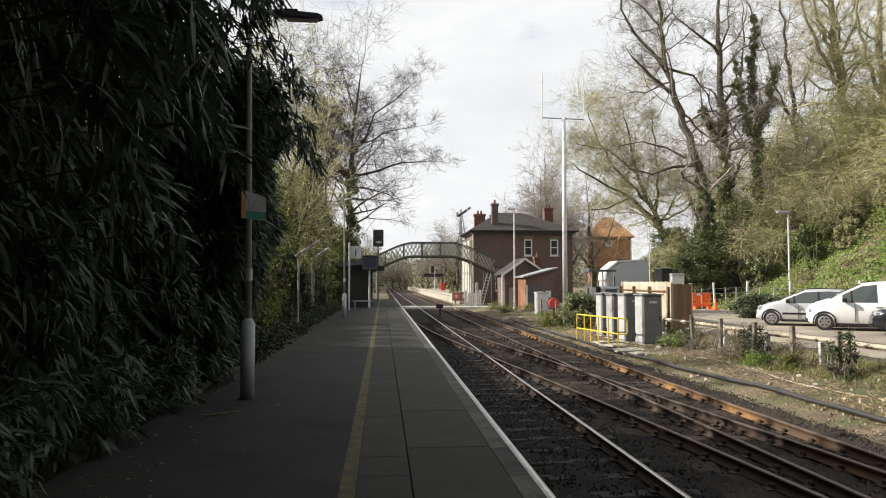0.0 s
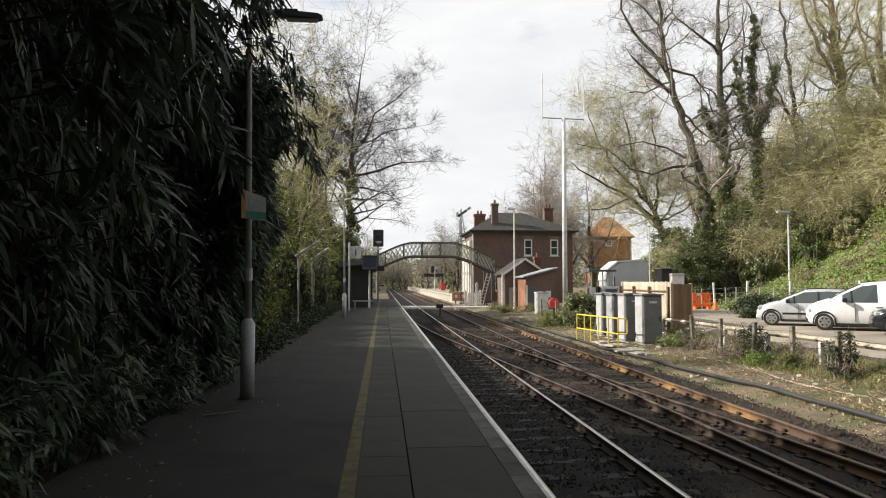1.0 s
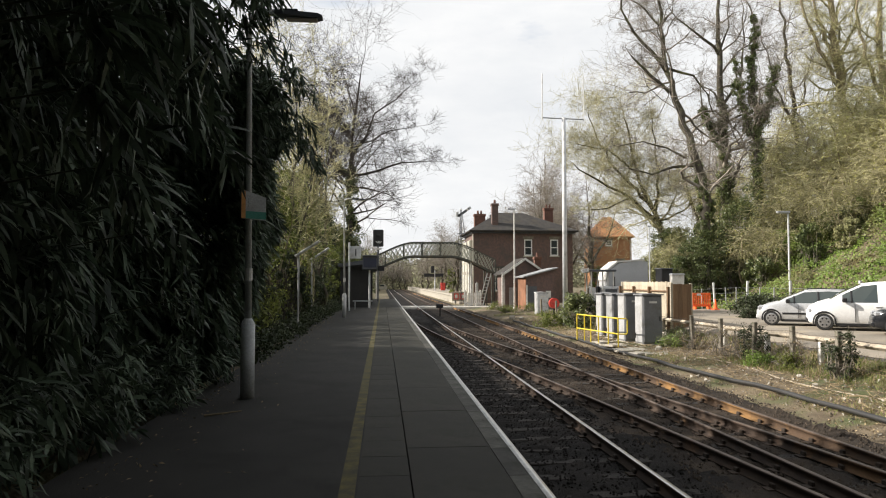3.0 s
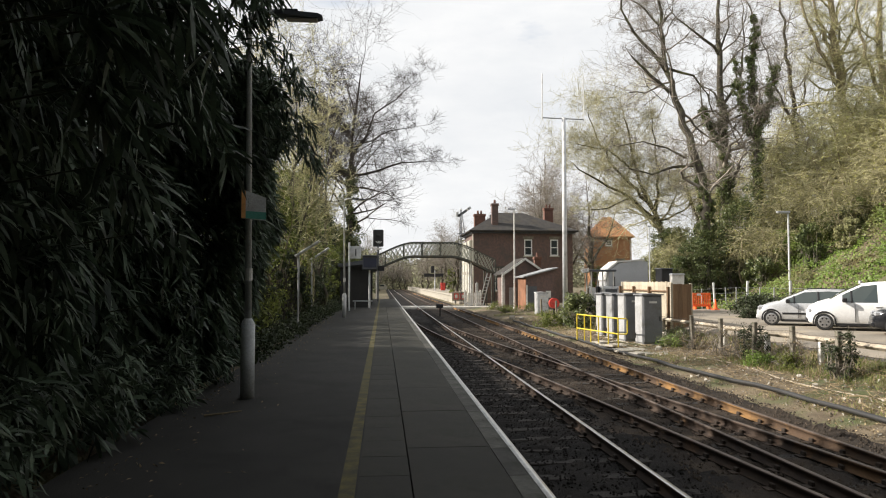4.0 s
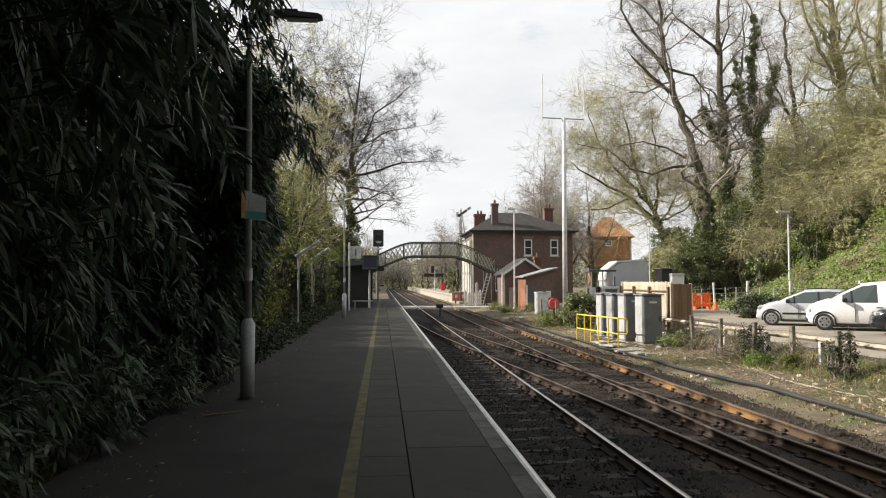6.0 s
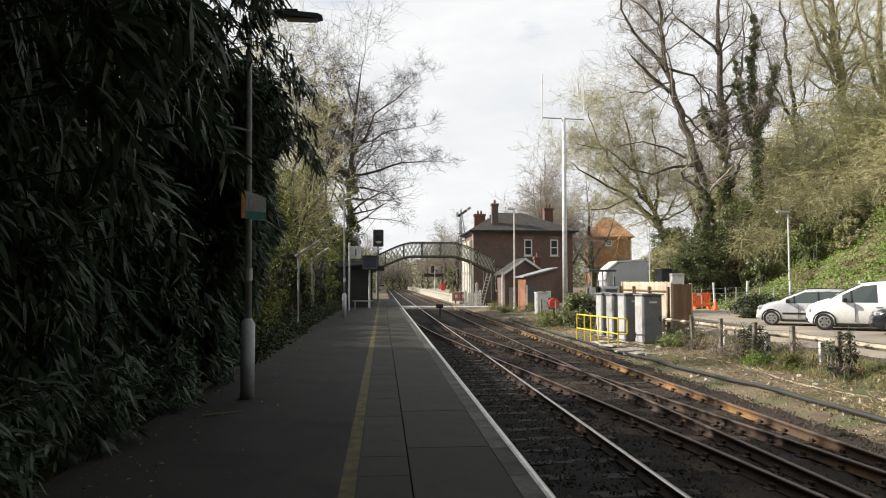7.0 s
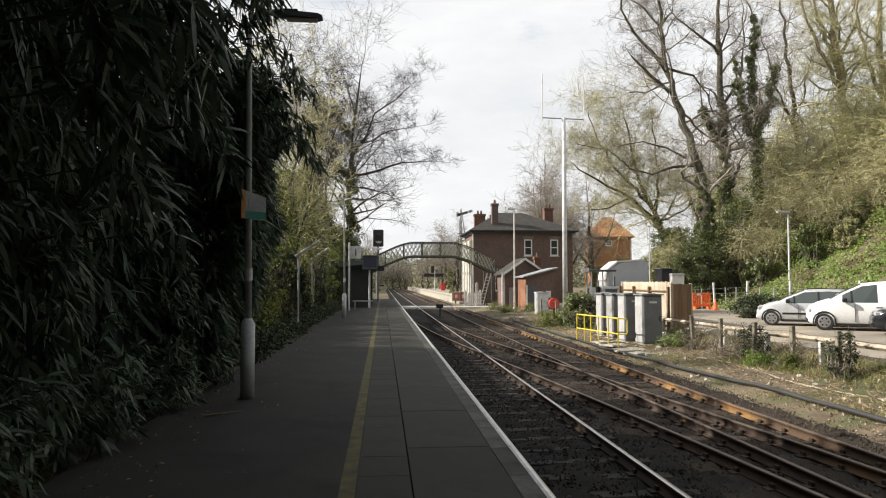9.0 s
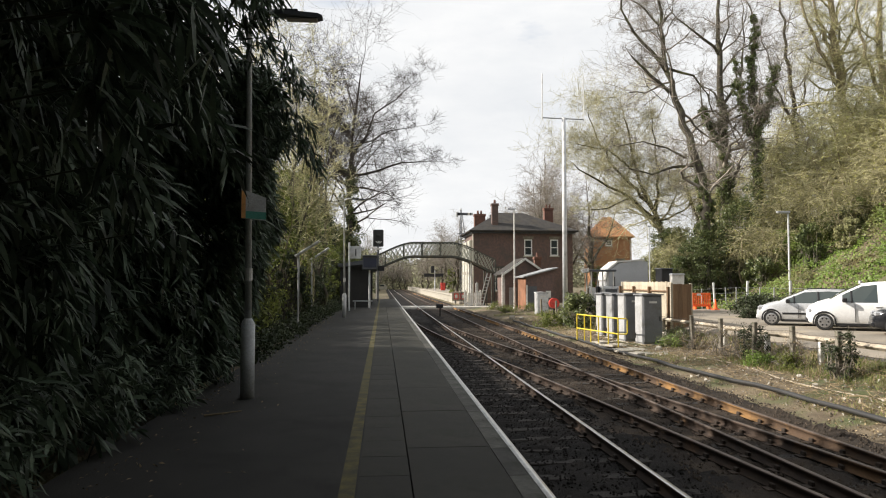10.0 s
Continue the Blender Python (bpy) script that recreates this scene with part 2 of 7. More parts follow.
M["bank_leaf"] = mat("bank_leaf", (0.125, 0.20, 0.034), (0.25, 0.34, 0.075), 0.5, 0.5, 0.0, 20, per_island=0.5, thin=0.4, stain=(0.20, 0.18, 0.08), stain_scale=0.22, stain_lo=0.5, stain_hi=0.62)
M["grass"] = mat("grass_blade", (0.11, 0.15, 0.03), (0.22, 0.24, 0.07), 0.7, 0.7, 0.0, 20, per_island=0.4, thin=0.35)
M["dry"] = mat("dead_stem", (0.20, 0.15, 0.085), (0.36, 0.28, 0.165), 0.8, 0.9, 0.0, 20, per_island=0.5)
# Leaf colours lightened so that the haze of distance lies in them.
M["far_wood"] = mat("far_wood", (0.17, 0.175, 0.10), (0.29, 0.28, 0.18), 0.15, 0.9, 0.0, 3, per_island=0.5, thin=0.3)
M["sign_green"] = mat("teal_sign_paint", (0.03, 0.20, 0.16), (0.05, 0.26, 0.2), 3, 0.5, 0.05, 40)
M["screen"] = glassy("dark_screen", (0.05, 0.055, 0.085), 0.25)
M["lamp_lens"] = glassy("lamp_lens", (0.5, 0.42, 0.38), 0.3)
M["sign_orange"] = mat("orange_sign_paint", (0.45, 0.20, 0.05), (0.55, 0.26, 0.07), 3, 0.5, 0.05, 40)
M["grey_dark"] = mat("dark_grey_paint", (0.07, 0.075, 0.085), (0.11, 0.115, 0.125), 3, 0.55, 0.1, 40)
M["blackboard"] = mat("bitumen_black", (0.02, 0.02, 0.02), (0.035, 0.034, 0.033), 2, 0.6, 0.2, 50)

# ---------------------------------------------------------------- mesh helpers
def mesh_of(name, verts, faces, material):
    """A mesh from arrays: faces all of one size."""
    verts, faces = np.asarray(verts, dtype=np.float32).reshape(-1, 3), np.asarray(faces, dtype=np.int32)
    k, n = faces.shape[1], faces.shape[0]
    me = bpy.data.meshes.new(name)
    me.vertices.add(len(verts)), me.loops.add(n * k), me.polygons.add(n)
    me.vertices.foreach_set("co", verts.ravel())
    me.loops.foreach_set("vertex_index", faces.ravel())
    me.polygons.foreach_set("loop_start", np.arange(0, n * k, k, dtype=np.int32))
    me.update(calc_edges=True)
    me.validate()
    me.materials.append(material)
    return me

def thing(name, label, category, at=None, group="", kind=""):
    ob = tagged(new(name), label, category, group, kind)
    ob.empty_display_size = 0.1
    if at is not None:
        ob.matrix_basis = at
    return ob

def hang(name, me, parent, label="", at=None):
    ob = new(name, me)
    ob.parent = parent
    if at is not None:
        ob.matrix_basis = at
    return tagged(ob, label)

def bm_mesh(name, bm, material, smooth=False):
    me = bpy.data.meshes.new(name)
    bmesh.ops.recalc_face_normals(bm, faces=bm.faces)
    bm.to_mesh(me)
    bm.free()
    me.materials.append(material)
    if smooth:
        me.polygons.foreach_set("use_smooth", [True] * len(me.polygons))
    return me

def part(name, bm, material, parent, label="", at=None, smooth=False):
    return hang(name, bm_mesh(name, bm, material, smooth), parent, label, at)

def box(bm, x0, x1, y0, y1, z0, z1, bevel=0.0):
    vs = [bm.verts.new((x, y, z)) for x in (x0, x1) for y in (y0, y1) for z in (z0, z1)]
    fs = [bm.faces.new([vs[i] for i in q]) for q in ((0, 1, 3, 2), (4, 6, 7, 5), (0, 4, 5, 1), (2, 3, 7, 6), (0, 2, 6, 4), (1, 5, 7, 3))]
    if bevel:
        es = list({e for f in fs for e in f.edges})
        bmesh.ops.bevel(bm, geom=es, offset=bevel, segments=1, affect="EDGES")
    return bm

def boxm(x0, x1, y0, y1, z0, z1, bevel=0.0):
    return box(bmesh.new(), x0, x1, y0, y1, z0, z1, bevel)

def tube(bm, pts, radii, n=8, cap=True):
    """A tube along a few points."""
    pts = [Vector(p) for p in pts]
    if isinstance(radii, (int, float)):
        radii = [radii] * len(pts)
    rings = []
    for i, p in enumerate(pts):
        d = (pts[min(i + 1, len(pts) - 1)] - pts[max(i - 1, 0)]).normalized()
        a = d.cross(Vector((0, 0, 1)) if abs(d.z) < 0.9 else Vector((0, 1, 0))).normalized()
        b = d.cross(a)
        rings.append([bm.verts.new(p + (a * math.cos(t) + b * math.sin(t)) * radii[i]) for t in [2 * math.pi * j / n for j in range(n)]])
    for r0, r1 in zip(rings, rings[1:]):
        for j in range(n):
            bm.faces.new((r0[j], r0[(j + 1) % n], r1[(j + 1) % n], r1[j]))
    if cap:
        bm.faces.new(rings[0][::-1]), bm.faces.new(rings[-1])
    return bm

def tubem(pts, radii, n=8):
    return tube(bmesh.new(), pts, radii, n)

def prism(bm, poly, axis, a, b):
    """A polygon of two coordinates, extruded along axis from a to b."""
    def at(p, t):
        return {"x": (t, p[0], p[1]), "y": (p[0], t, p[1]), "z": (p[0], p[1], t)}[axis]
    v0, v1 = [bm.verts.new(at(p, a)) for p in poly], [bm.verts.new(at(p, b)) for p in poly]
    bm.faces.new(v0), bm.faces.new(v1[::-1])
    for i in range(len(poly)):
        j = (i + 1) % len(poly)
        bm.faces.new((v0[i], v1[i], v1[j], v0[j]))
    return bm

def prismm(poly, axis, a, b):
    return prism(bmesh.new(), poly, axis, a, b)

def sstep(t):
    t = np.clip(t, 0, 1)
    return t * t * (3 - 2 * t)

def limbs_mesh(name, segs, material):
    """Tapered three- to six-sided branches from rows (p0, p1, r0, r1)."""
    s = np.array([(*a, *b, r, q) for a, b, r, q in segs], dtype=np.float64)
    p0, p1, r0, r1 = s[:, 0:3], s[:, 3:6], s[:, 6:7], s[:, 7:8]
    d = p1 - p0
    d /= np.linalg.norm(d, axis=1, keepdims=True) + 1e-9
    ref = np.where(np.abs(d[:, 2:3]) < 0.9, np.array([[0, 0, 1.0]]), np.array([[0, 1.0, 0]]))
    a = np.cross(d, ref)
    a /= np.linalg.norm(a, axis=1, keepdims=True) + 1e-9
    b = np.cross(d, a)
    n = 6 if r0.mean() > 0.05 else 3
    ring = [a * math.cos(2 * math.pi * j / n) + b * math.sin(2 * math.pi * j / n) for j in range(n)]
    v = np.stack([p0 + q * r0 for q in ring] + [p1 + q * r1 for q in ring], axis=1)
    base = (np.arange(len(s)) * 2 * n)[:, None]
    f = np.concatenate([base + np.array([[j, (j + 1) % n, n + (j + 1) % n, n + j]]) for j in range(n)])
    return mesh_of(name, v, f, material)

def grow(rng, out, p, d, length, r, level, top, wander=0.25, rise=0.12, kids=4, spread=0.8, shrink=0.62):
    """A branch and its side branches, down to the twigs. out: one list of rows a level."""
    n = 5 if level < 2 else 3
    pts, dirs, rads = [p], [d], [r]
    for i in range(n):
        d = (d + Vector((rng.gauss(0, wander), rng.gauss(0, wander), rng.gauss(0, wander) + rise)) * 0.6).normalized()
        q = pts[-1] + d * (length / n)
        rr = r * (1 - 0.62 * (i + 1) / n)
        out[level].append((pts[-1], q, rads[-1], rr))
        pts.append(q), dirs.append(d), rads.append(rr)
    if level == top:
        return
    for k in range(kids + (1 if rng.random() < 0.5 else 0)):
        t = 0.25 + 0.75 * (k + rng.random()) / (kids + 0.5)
        i = min(int(t * n), n - 1)
        f = min(t * n - i, 1)
        start = pts[i].lerp(pts[i + 1], f)
        side = Vector((rng.gauss(0, 1), rng.gauss(0, 1), rng.gauss(0, 0.7))).normalized()
        nd = (dirs[i + 1] * (1 - spread * 0.45) + side * spread).normalized()
        grow(rng, out, start, nd, length * shrink * rng.uniform(0.7, 1.15), max(rads[i + 1] * 0.62, 0.0095), level + 1, top, wander, rise, kids, spread, shrink)

def leaf_cloud(name, centres, normals, sizes, material, rng, ratio=0.6):
    """Single bent leaves of four corners at the given places."""
    n = len(centres)
    c, nn, s = np.asarray(centres), np.asarray(normals), np.asarray(sizes).reshape(-1, 1)
    nn = nn + rng.normal(0, 0.6, (n, 3))
    nn /= np.linalg.norm(nn, axis=1, keepdims=True) + 1e-9
    a = np.cross(nn, rng.normal(0, 1, (n, 3)))
    a /= np.linalg.norm(a, axis=1, keepdims=True) + 1e-9
    b = np.cross(nn, a)
    v = np.stack([c - a * s, c + b * s * ratio, c + a * s - nn * s * 0.35, c - b * s * ratio], axis=1)
    f = (np.arange(n) * 4)[:, None] + np.array([[0, 1, 2, 3]])
    return mesh_of(name, v, f, material)

# ---------------------------------------------------------------- ground and platform
def ground_z(x, y):
    """Height of the ground sheet; arrays or numbers."""
    x, y = np.asarray(x, dtype=float), np.asarray(y, dtype=float)
    z = np.full(np.broadcast(x, y).shape, -1.16)
    near = 1 - sstep((y - 44) / 16)                       # the car park sinks towards the crossing
    verge = sstep((x - 7.8) / 2.2)
    z = z + verge * 0.22
    park = sstep((x - 11.2) / 2.2)
    z = z + park * 0.55 * near + park * 0.05
    bank = sstep((x - 23.5) / 15.0) * (1 - 0.85 * sstep((y - 75) / 30))
    z = z + bank * 7.0
    hill = sstep((x - 34.0) / 60.0) * sstep((120 - y) / 60)
    z = z + hill * 7.0
    left = sstep((-2.3 - x) / 2.0) * 1.1 + sstep((-5 - x) / 12.0) * 1.2
    z = z + left
    wood = sstep((y - 170) / 60) * sstep((np.abs(x - 4) - 14) / 30) * 3.0
    return z + wood

def build_ground():
    xs = np.concatenate([[-3000, -900, -300, -120, -60, -35], np.arange(-25, -2, 1.0), np.arange(-2, 26, 0.4), np.arange(26, 60, 1.5), [64, 75, 95, 130, 200, 400, 1000, 3000]])
    ys = np.concatenate([[-3000, -900, -300, -100, -40, -20], np.arange(-10, 40, 0.5), np.arange(40, 110, 1.5), [115, 125, 140, 160, 180, 200, 230, 270, 350, 600, 1200, 3000]])
    X, Y = np.meshgrid(xs, ys)
    Z = ground_z(X, Y)
    rng = np.random.default_rng(3)
    bump = rng.normal(0, 0.022, Z.shape) * ((X > 7.6) & (X < 60) & (Y < 110)) * ((X < 12.3) | (X > 24))
    Z = Z + bump
    n, m = len(xs), len(ys)
    i = (np.arange(m - 1)[:, None] * n + np.arange(n - 1)[None, :]).ravel()
    f = np.stack([i, i + 1, i + 1 + n, i + n], axis=1)
    me = mesh_of("ground", np.stack([X, Y, Z], axis=-1).reshape(-1, 3), f, M["soil"])
    me.polygons.foreach_set("use_smooth", [True] * len(me.polygons))
    tagged(new("ground", me), "rough trackside earth with patchy grass and banks", "ground", kind="structure")

EDGE = 1.185
def build_platform():
    plat = thing("platform", "long station platform with dark asphalt and stone edging", "platform", kind="structure")
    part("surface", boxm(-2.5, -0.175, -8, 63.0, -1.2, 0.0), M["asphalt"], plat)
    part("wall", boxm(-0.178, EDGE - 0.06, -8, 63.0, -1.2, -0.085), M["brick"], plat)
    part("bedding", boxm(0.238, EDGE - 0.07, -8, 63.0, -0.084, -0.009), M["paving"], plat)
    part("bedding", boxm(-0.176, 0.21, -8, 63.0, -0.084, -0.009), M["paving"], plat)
    ramp = prismm([(63.0, -1.2), (63.0, 0.0), (69.5, -0.86), (69.5, -1.2)], "x", -2.5, EDGE - 0.06)
    part("ramp", ramp, M["asphalt"], plat)
    part("yellow_line", boxm(-0.305, -0.19, -8, 62, 0.0, 0.004), M["yellow_line"], plat, "worn yellow warning line")
    part("edge_line", boxm(EDGE - 0.038, EDGE - 0.005, -8, 62, 0.0, 0.0045), M["white_line"], plat, "worn white edge line")
    return plat

def build_slabs(plat):
    """Large paving slabs and the edging stones, piece by piece."""
    rng = random.Random(5)
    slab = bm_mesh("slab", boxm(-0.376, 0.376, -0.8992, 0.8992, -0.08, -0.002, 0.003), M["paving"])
    stone = bm_mesh("coping_stone", boxm(-0.101, 0.098, -0.4455, 0.4455, -0.12, -0.001, 0.006), M["coping"])
    y = -7.1
    while y < 62:
        hang("slab", slab, plat, at=pose(0.605, y, rng.uniform(-0.004, 0.001), rng.uniform(-0.1, 0.1), rng.uniform(-0.12, 0.12), 0))
        y += 1.8
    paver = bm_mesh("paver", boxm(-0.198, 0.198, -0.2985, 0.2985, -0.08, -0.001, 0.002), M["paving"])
    y = -7.4
    while y < 62:
        hang("paver", paver, plat, at=pose(0.021, y, rng.uniform(-0.003, 0.001), rng.uniform(-0.15, 0.15), rng.uniform(-0.15, 0.15), 0))
        y += 0.6
    y = -7.55
    while y < 62.4:
        hang("coping_stone", stone, plat, at=pose(EDGE - 0.1, y, rng.uniform(-0.003, 0.003), rng.uniform(-0.12, 0.12), rng.uniform(-0.3, 0.3), rng.uniform(-0.15, 0.15)))
        y += 0.895

# ---------------------------------------------------------------- tracks
def rail_mesh(name, xf, y0, y1, head, step=1.0, lo=-1.06, hi=-0.9, web="rust"):
    """Flat-bottomed rail swept along x = xf(y)."""
    ys = np.arange(y0, y1 + 0.01, step)
    prof = [(-0.07, lo), (-0.07, lo + 0.015), (-0.012, lo + 0.035), (-0.012, hi - 0.045), (-0.036, hi - 0.035), (-0.036, hi - 0.006), (-0.028, hi),
            (0.028, hi), (0.036, hi - 0.006), (0.036, hi - 0.035), (0.012, hi - 0.045), (0.012, lo + 0.035), (0.07, lo + 0.015), (0.07, lo)]
    k = len(prof)
    v = [(xf(y) + px, y, pz) for y in ys for px, pz in prof]
    f = [(i * k + j, i * k + (j + 1) % k, (i + 1) * k + (j + 1) % k, (i + 1) * k + j) for i in range(len(ys) - 1) for j in range(k)]
    me = mesh_of(name, v, f, M[web])
    me.materials.append(head)
    me.polygons.foreach_set("material_index", [1 if j in (5, 6, 7) else 0 for i in range(len(ys) - 1) for j in range(k)])
    return me

def cross_x(y):
    return 1.91 + 3.51 * float(sstep((46 - y) / 50))

def chair_mesh():
    bm = bmesh.new()
    box(bm, -0.16, 0.16, -0.08, 0.08, -1.07, -1.045, 0.005)
    box(bm, -0.085, -0.038, -0.05, 0.05, -1.046, -0.985, 0.01)
    box(bm, 0.038, 0.085, -0.05, 0.05, -1.046, -0.985, 0.01)
    return bm_mesh("chair", bm, M["chair"])

def build_tracks():
    sl = bm_mesh("sleeper", boxm(-1.25, 1.25, -0.125, 0.125, -1.19, -1.07, 0.012), M["sleeper"])
    ch = chair_mesh()
    rng = random.Random(9)
    def track(label, xl, xr, y0, y1, head, far=62.0, turn=False, head2=None, web="rust"):
        tr = thing("railway_track", label, "railway track", group="station tracks")
        hang("rail", rail_mesh("rail", xl, y0, y1, head, 2.0), tr)
        hang("rail", rail_mesh("rail", xr, y0, y1, head2 or head, 2.0, web=web), tr)
        y = max(y0, -3)
        while y < min(y1, far):
            xm = (xl(y) + xr(y)) / 2
            if not (turn and (xm < 3.55 or xm > 5.4)):
                hang("sleeper", sl, tr, at=pose(xm + rng.uniform(-0.05, 0.05), y + rng.uniform(-0.03, 0.03), -0.03 if turn else rng.uniform(-0.008, 0.0), 0, 0, rng.uniform(-1.2, 1.2)))
            if y < 36:
                for xx in (xl(y), xr(y)):
                    hang("rail_chair", ch, tr, at=pose(xx, y, 0))
            y += 0.76
        return tr
    track("running line with one polished rail on dark timber sleepers", lambda y: 1.91, lambda y: 3.42, -8, 260, M["rail_top"])
    track("rusty second running line on timber sleepers in ballast", lambda y: 5.42, lambda y: 6.89, -8, 260, M["rail_dull"], web="rust_sunlit")
    track("rusty crossover curving between the two running lines", cross_x, lambda y: cross_x(y) + 1.49, 0, 44, M["rail_dull"], turn=True)
    # ballast bed and loose stones
    rngn = np.random.default_rng(4)
    xs, ys = np.arange(1.1, 8.7, 0.19), np.concatenate([np.arange(-8, 40, 0.19), np.arange(40, 264, 1.2)])
    X, Y = np.meshgrid(xs, ys)
    Z = -1.078 + rngn.normal(0, 0.016, X.shape) - 0.12 * sstep((X - 7.6) / 1.1) + 0.05 * sstep((1.5 - X) / 0.5)
    n, m = len(xs), len(ys)
    i = (np.arange(m - 1)[:, None] * n + np.arange(n - 1)[None, :]).ravel()
    # Quads left of a wavy line near x = 4.1 get the darker ballast.
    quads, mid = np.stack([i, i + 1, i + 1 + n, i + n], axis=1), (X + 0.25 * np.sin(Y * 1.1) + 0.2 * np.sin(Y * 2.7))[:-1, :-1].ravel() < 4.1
    pts = np.stack([X, Y, Z], axis=-1).reshape(-1, 3)
    tagged(new("ballast", mesh_of("ballast", pts, quads[~mid], M["ballast"])), "dirty brown stone ballast between the rails", "ballast", kind="stuff")
    tagged(new("oily_ballast", mesh_of("oily_ballast", pts, quads[mid], M["ballast_black"])), "near-black ballast under the platform line", "ballast", kind="stuff")
    cnt = 26000
    c = np.stack([rngn.uniform(1.25, 8.15, cnt), 3 + 42 * rngn.random(cnt) ** 1.6, np.full(cnt, -1.066)], axis=1)
    c[:, 2] = np.where(c[:, 0] > 8.2, ground_z(c[:, 0], c[:, 1]) + 0.01, c[:, 2])
    s = rngn.uniform(0.012, 0.034, (cnt, 1))
    tet = np.array([(1, 0, -0.6), (-0.5, 0.87, -0.5), (-0.5, -0.87, -0.5), (0.1, 0.05, 0.7), (0.5, -0.6, 0.35)])
    a = rngn.uniform(0, 6.28, cnt)
    rot = np.stack([np.stack([np.cos(a), -np.sin(a)], -1), np.stack([np.sin(a), np.cos(a)], -1)], 1)
    pts = np.repeat(tet[None], cnt, 0) * rngn.uniform(0.7, 1.3, (cnt, 5, 3))
    pts[:, :, :2] = np.einsum("nij,nkj->nki", rot, pts[:, :, :2])
    v = c[:, None] + pts * s[:, None]
    tri = np.array([(0, 1, 3), (1, 2, 3), (2, 4, 3), (4, 0, 3), (2, 0, 4)])
    for nm, pick, material, words in (("loose_stones", c[:, 0] >= 4.1, M["stone"], "loose angular ballast stones strewn along the track"), ("oily_stones", c[:, 0] < 4.1, M["ballast_black"], "near-black ballast stones beside the platform")):
        vv = v[pick]
        f = ((np.arange(len(vv)) * 5)[:, None, None] + tri[None]).reshape(-1, 3)
        tagged(new(nm, mesh_of(nm, vv, f, material)), words, "stones", kind="stuff")

# ---------------------------------------------------------------- level crossing, far platform
def build_crossing():
    c = thing("level_crossing", "pale timber and tarmac level crossing over both tracks", "level crossing", kind="structure")
    y0, y1 = 67.5, 71.5
    for x0, x1 in ((-4, 1.86), (1.98, 3.36), (3.49, 5.36), (5.49, 6.83), (6.96, 15)):
        part("deck_panel", boxm(x0, x1, y0, y1, -1.14, -0.91, 0.01), M["pale_deck"], c)
    fp = thing("far_platform", "sunlit far platform with pale stone edging", "platform", kind="structure")
    part("surface", boxm(8.9, 13.5, 86, 240, -1.16, -0.02), M["tarmac"], fp)
    part("edge", boxm(8.6, 8.9, 84, 240, -0.2, 0.0, 0.01), M["concrete"], fp)
    part("face", boxm(8.72, 8.9, 84, 240, -1.16, -0.2), M["concrete"], fp)
    part("ramp", prismm([(86, -1.16), (86, -0.02), (80, -0.86), (80, -1.16)], "x", 8.9, 13.5), M["tarmac"], fp)
    gt = thing("crossing_gate", "white timber level crossing gate folded beside the track", "gate", pose(10.0, 73.2, -0.95, 0, 0, 78))
    for z in (0.12, 0.5, 1.3):
        part("bar", boxm(-0.3, 4.6, -0.04, 0.04, z, z + 0.11, 0.01), M["white_paint"], gt)
    for i in range(13):
        part("picket", boxm(-0.25 + i * 0.39, -0.17 + i * 0.39, -0.03, 0.03, 0.08, 1.45), M["white_paint"], gt)
    part("brace", tubem([(-0.2, 0.0, 1.9), (4.5, 0.0, 0.5)], 0.05, 6), M["white_paint"], gt)
    part("gate_post", boxm(-0.45, -0.2, -0.14, 0.14, -0.1, 2.4, 0.03), M["white_paint"], gt)
    gp = thing("gate_post", "white painted timber post by the crossing", "post", pose(9.6, 74.9, -1.0))
    part("shaft", boxm(-0.14, 0.14, -0.14, 0.14, 0, 3.2, 0.02), M["white_paint"], gp)
    part("cap", boxm(-0.18, 0.18, -0.18, 0.18, 3.204, 3.3, 0.03), M["white_paint"], gp)
    ld = thing("white_ladder", "white painted timber ladder leaning against the footbridge", "ladder")
    for dx in (-0.2, 0.2):
        part("stile", tubem([(9.96 + dx, 70.4, -0.98), (10.9 + dx, 70.75, 2.41)], 0.06, 4), M["white_paint"], ld)
    for i in range(9):
        t = 0.08 + i * 0.1
        part("rung", tubem([(9.96 + 0.94 * t - 0.2, 70.4 + 0.35 * t, -0.98 + 3.39 * t), (9.96 + 0.94 * t + 0.2, 70.4 + 0.35 * t, -0.98 + 3.39 * t)], 0.03, 6), M["white_paint"], ld)
    wg = thing("wicket_gate", "white picket wicket gate beside the level crossing", "gate", pose(8.44, 69.6, -0.98))
    for i in range(7):
        part("picket", prismm([(i * 0.2 - 0.06, 0.05), (i * 0.2 + 0.06, 0.05), (i * 0.2 + 0.06, 1.35), (i * 0.2, 1.45), (i * 0.2 - 0.06, 1.35)], "y", -0.02, 0.02), M["white_paint"], wg)
    for z in (0.3, 1.05):
        part("rail", boxm(-0.1, 1.3, 0.024, 0.07, z, z + 0.1), M["white_paint"], wg)
    for x in (-0.2, 1.4):
        part("gate_post", boxm(x - 0.08, x + 0.08, -0.08, 0.08, 0, 1.7, 0.02), M["white_paint"], wg)
    b = thing("barrier_board", "red and white striped board on low stand", "board", pose(8.9, 80.5, -0.95))
    part("panel", boxm(-0.85, 0.85, -0.05, 0.05, 0.25, 1.35, 0.02), M["old_timber"], b)
    for x in (-0.36, 0.38):
        sq = part("red_square", boxm(x - 0.27, x + 0.27, -0.065, -0.052, 0.45, 1.15), M["red"], b)
        part("white_centre", boxm(x - 0.16, x + 0.16, -0.075, -0.066, 0.58, 1.02), M["white_paint"], sq)
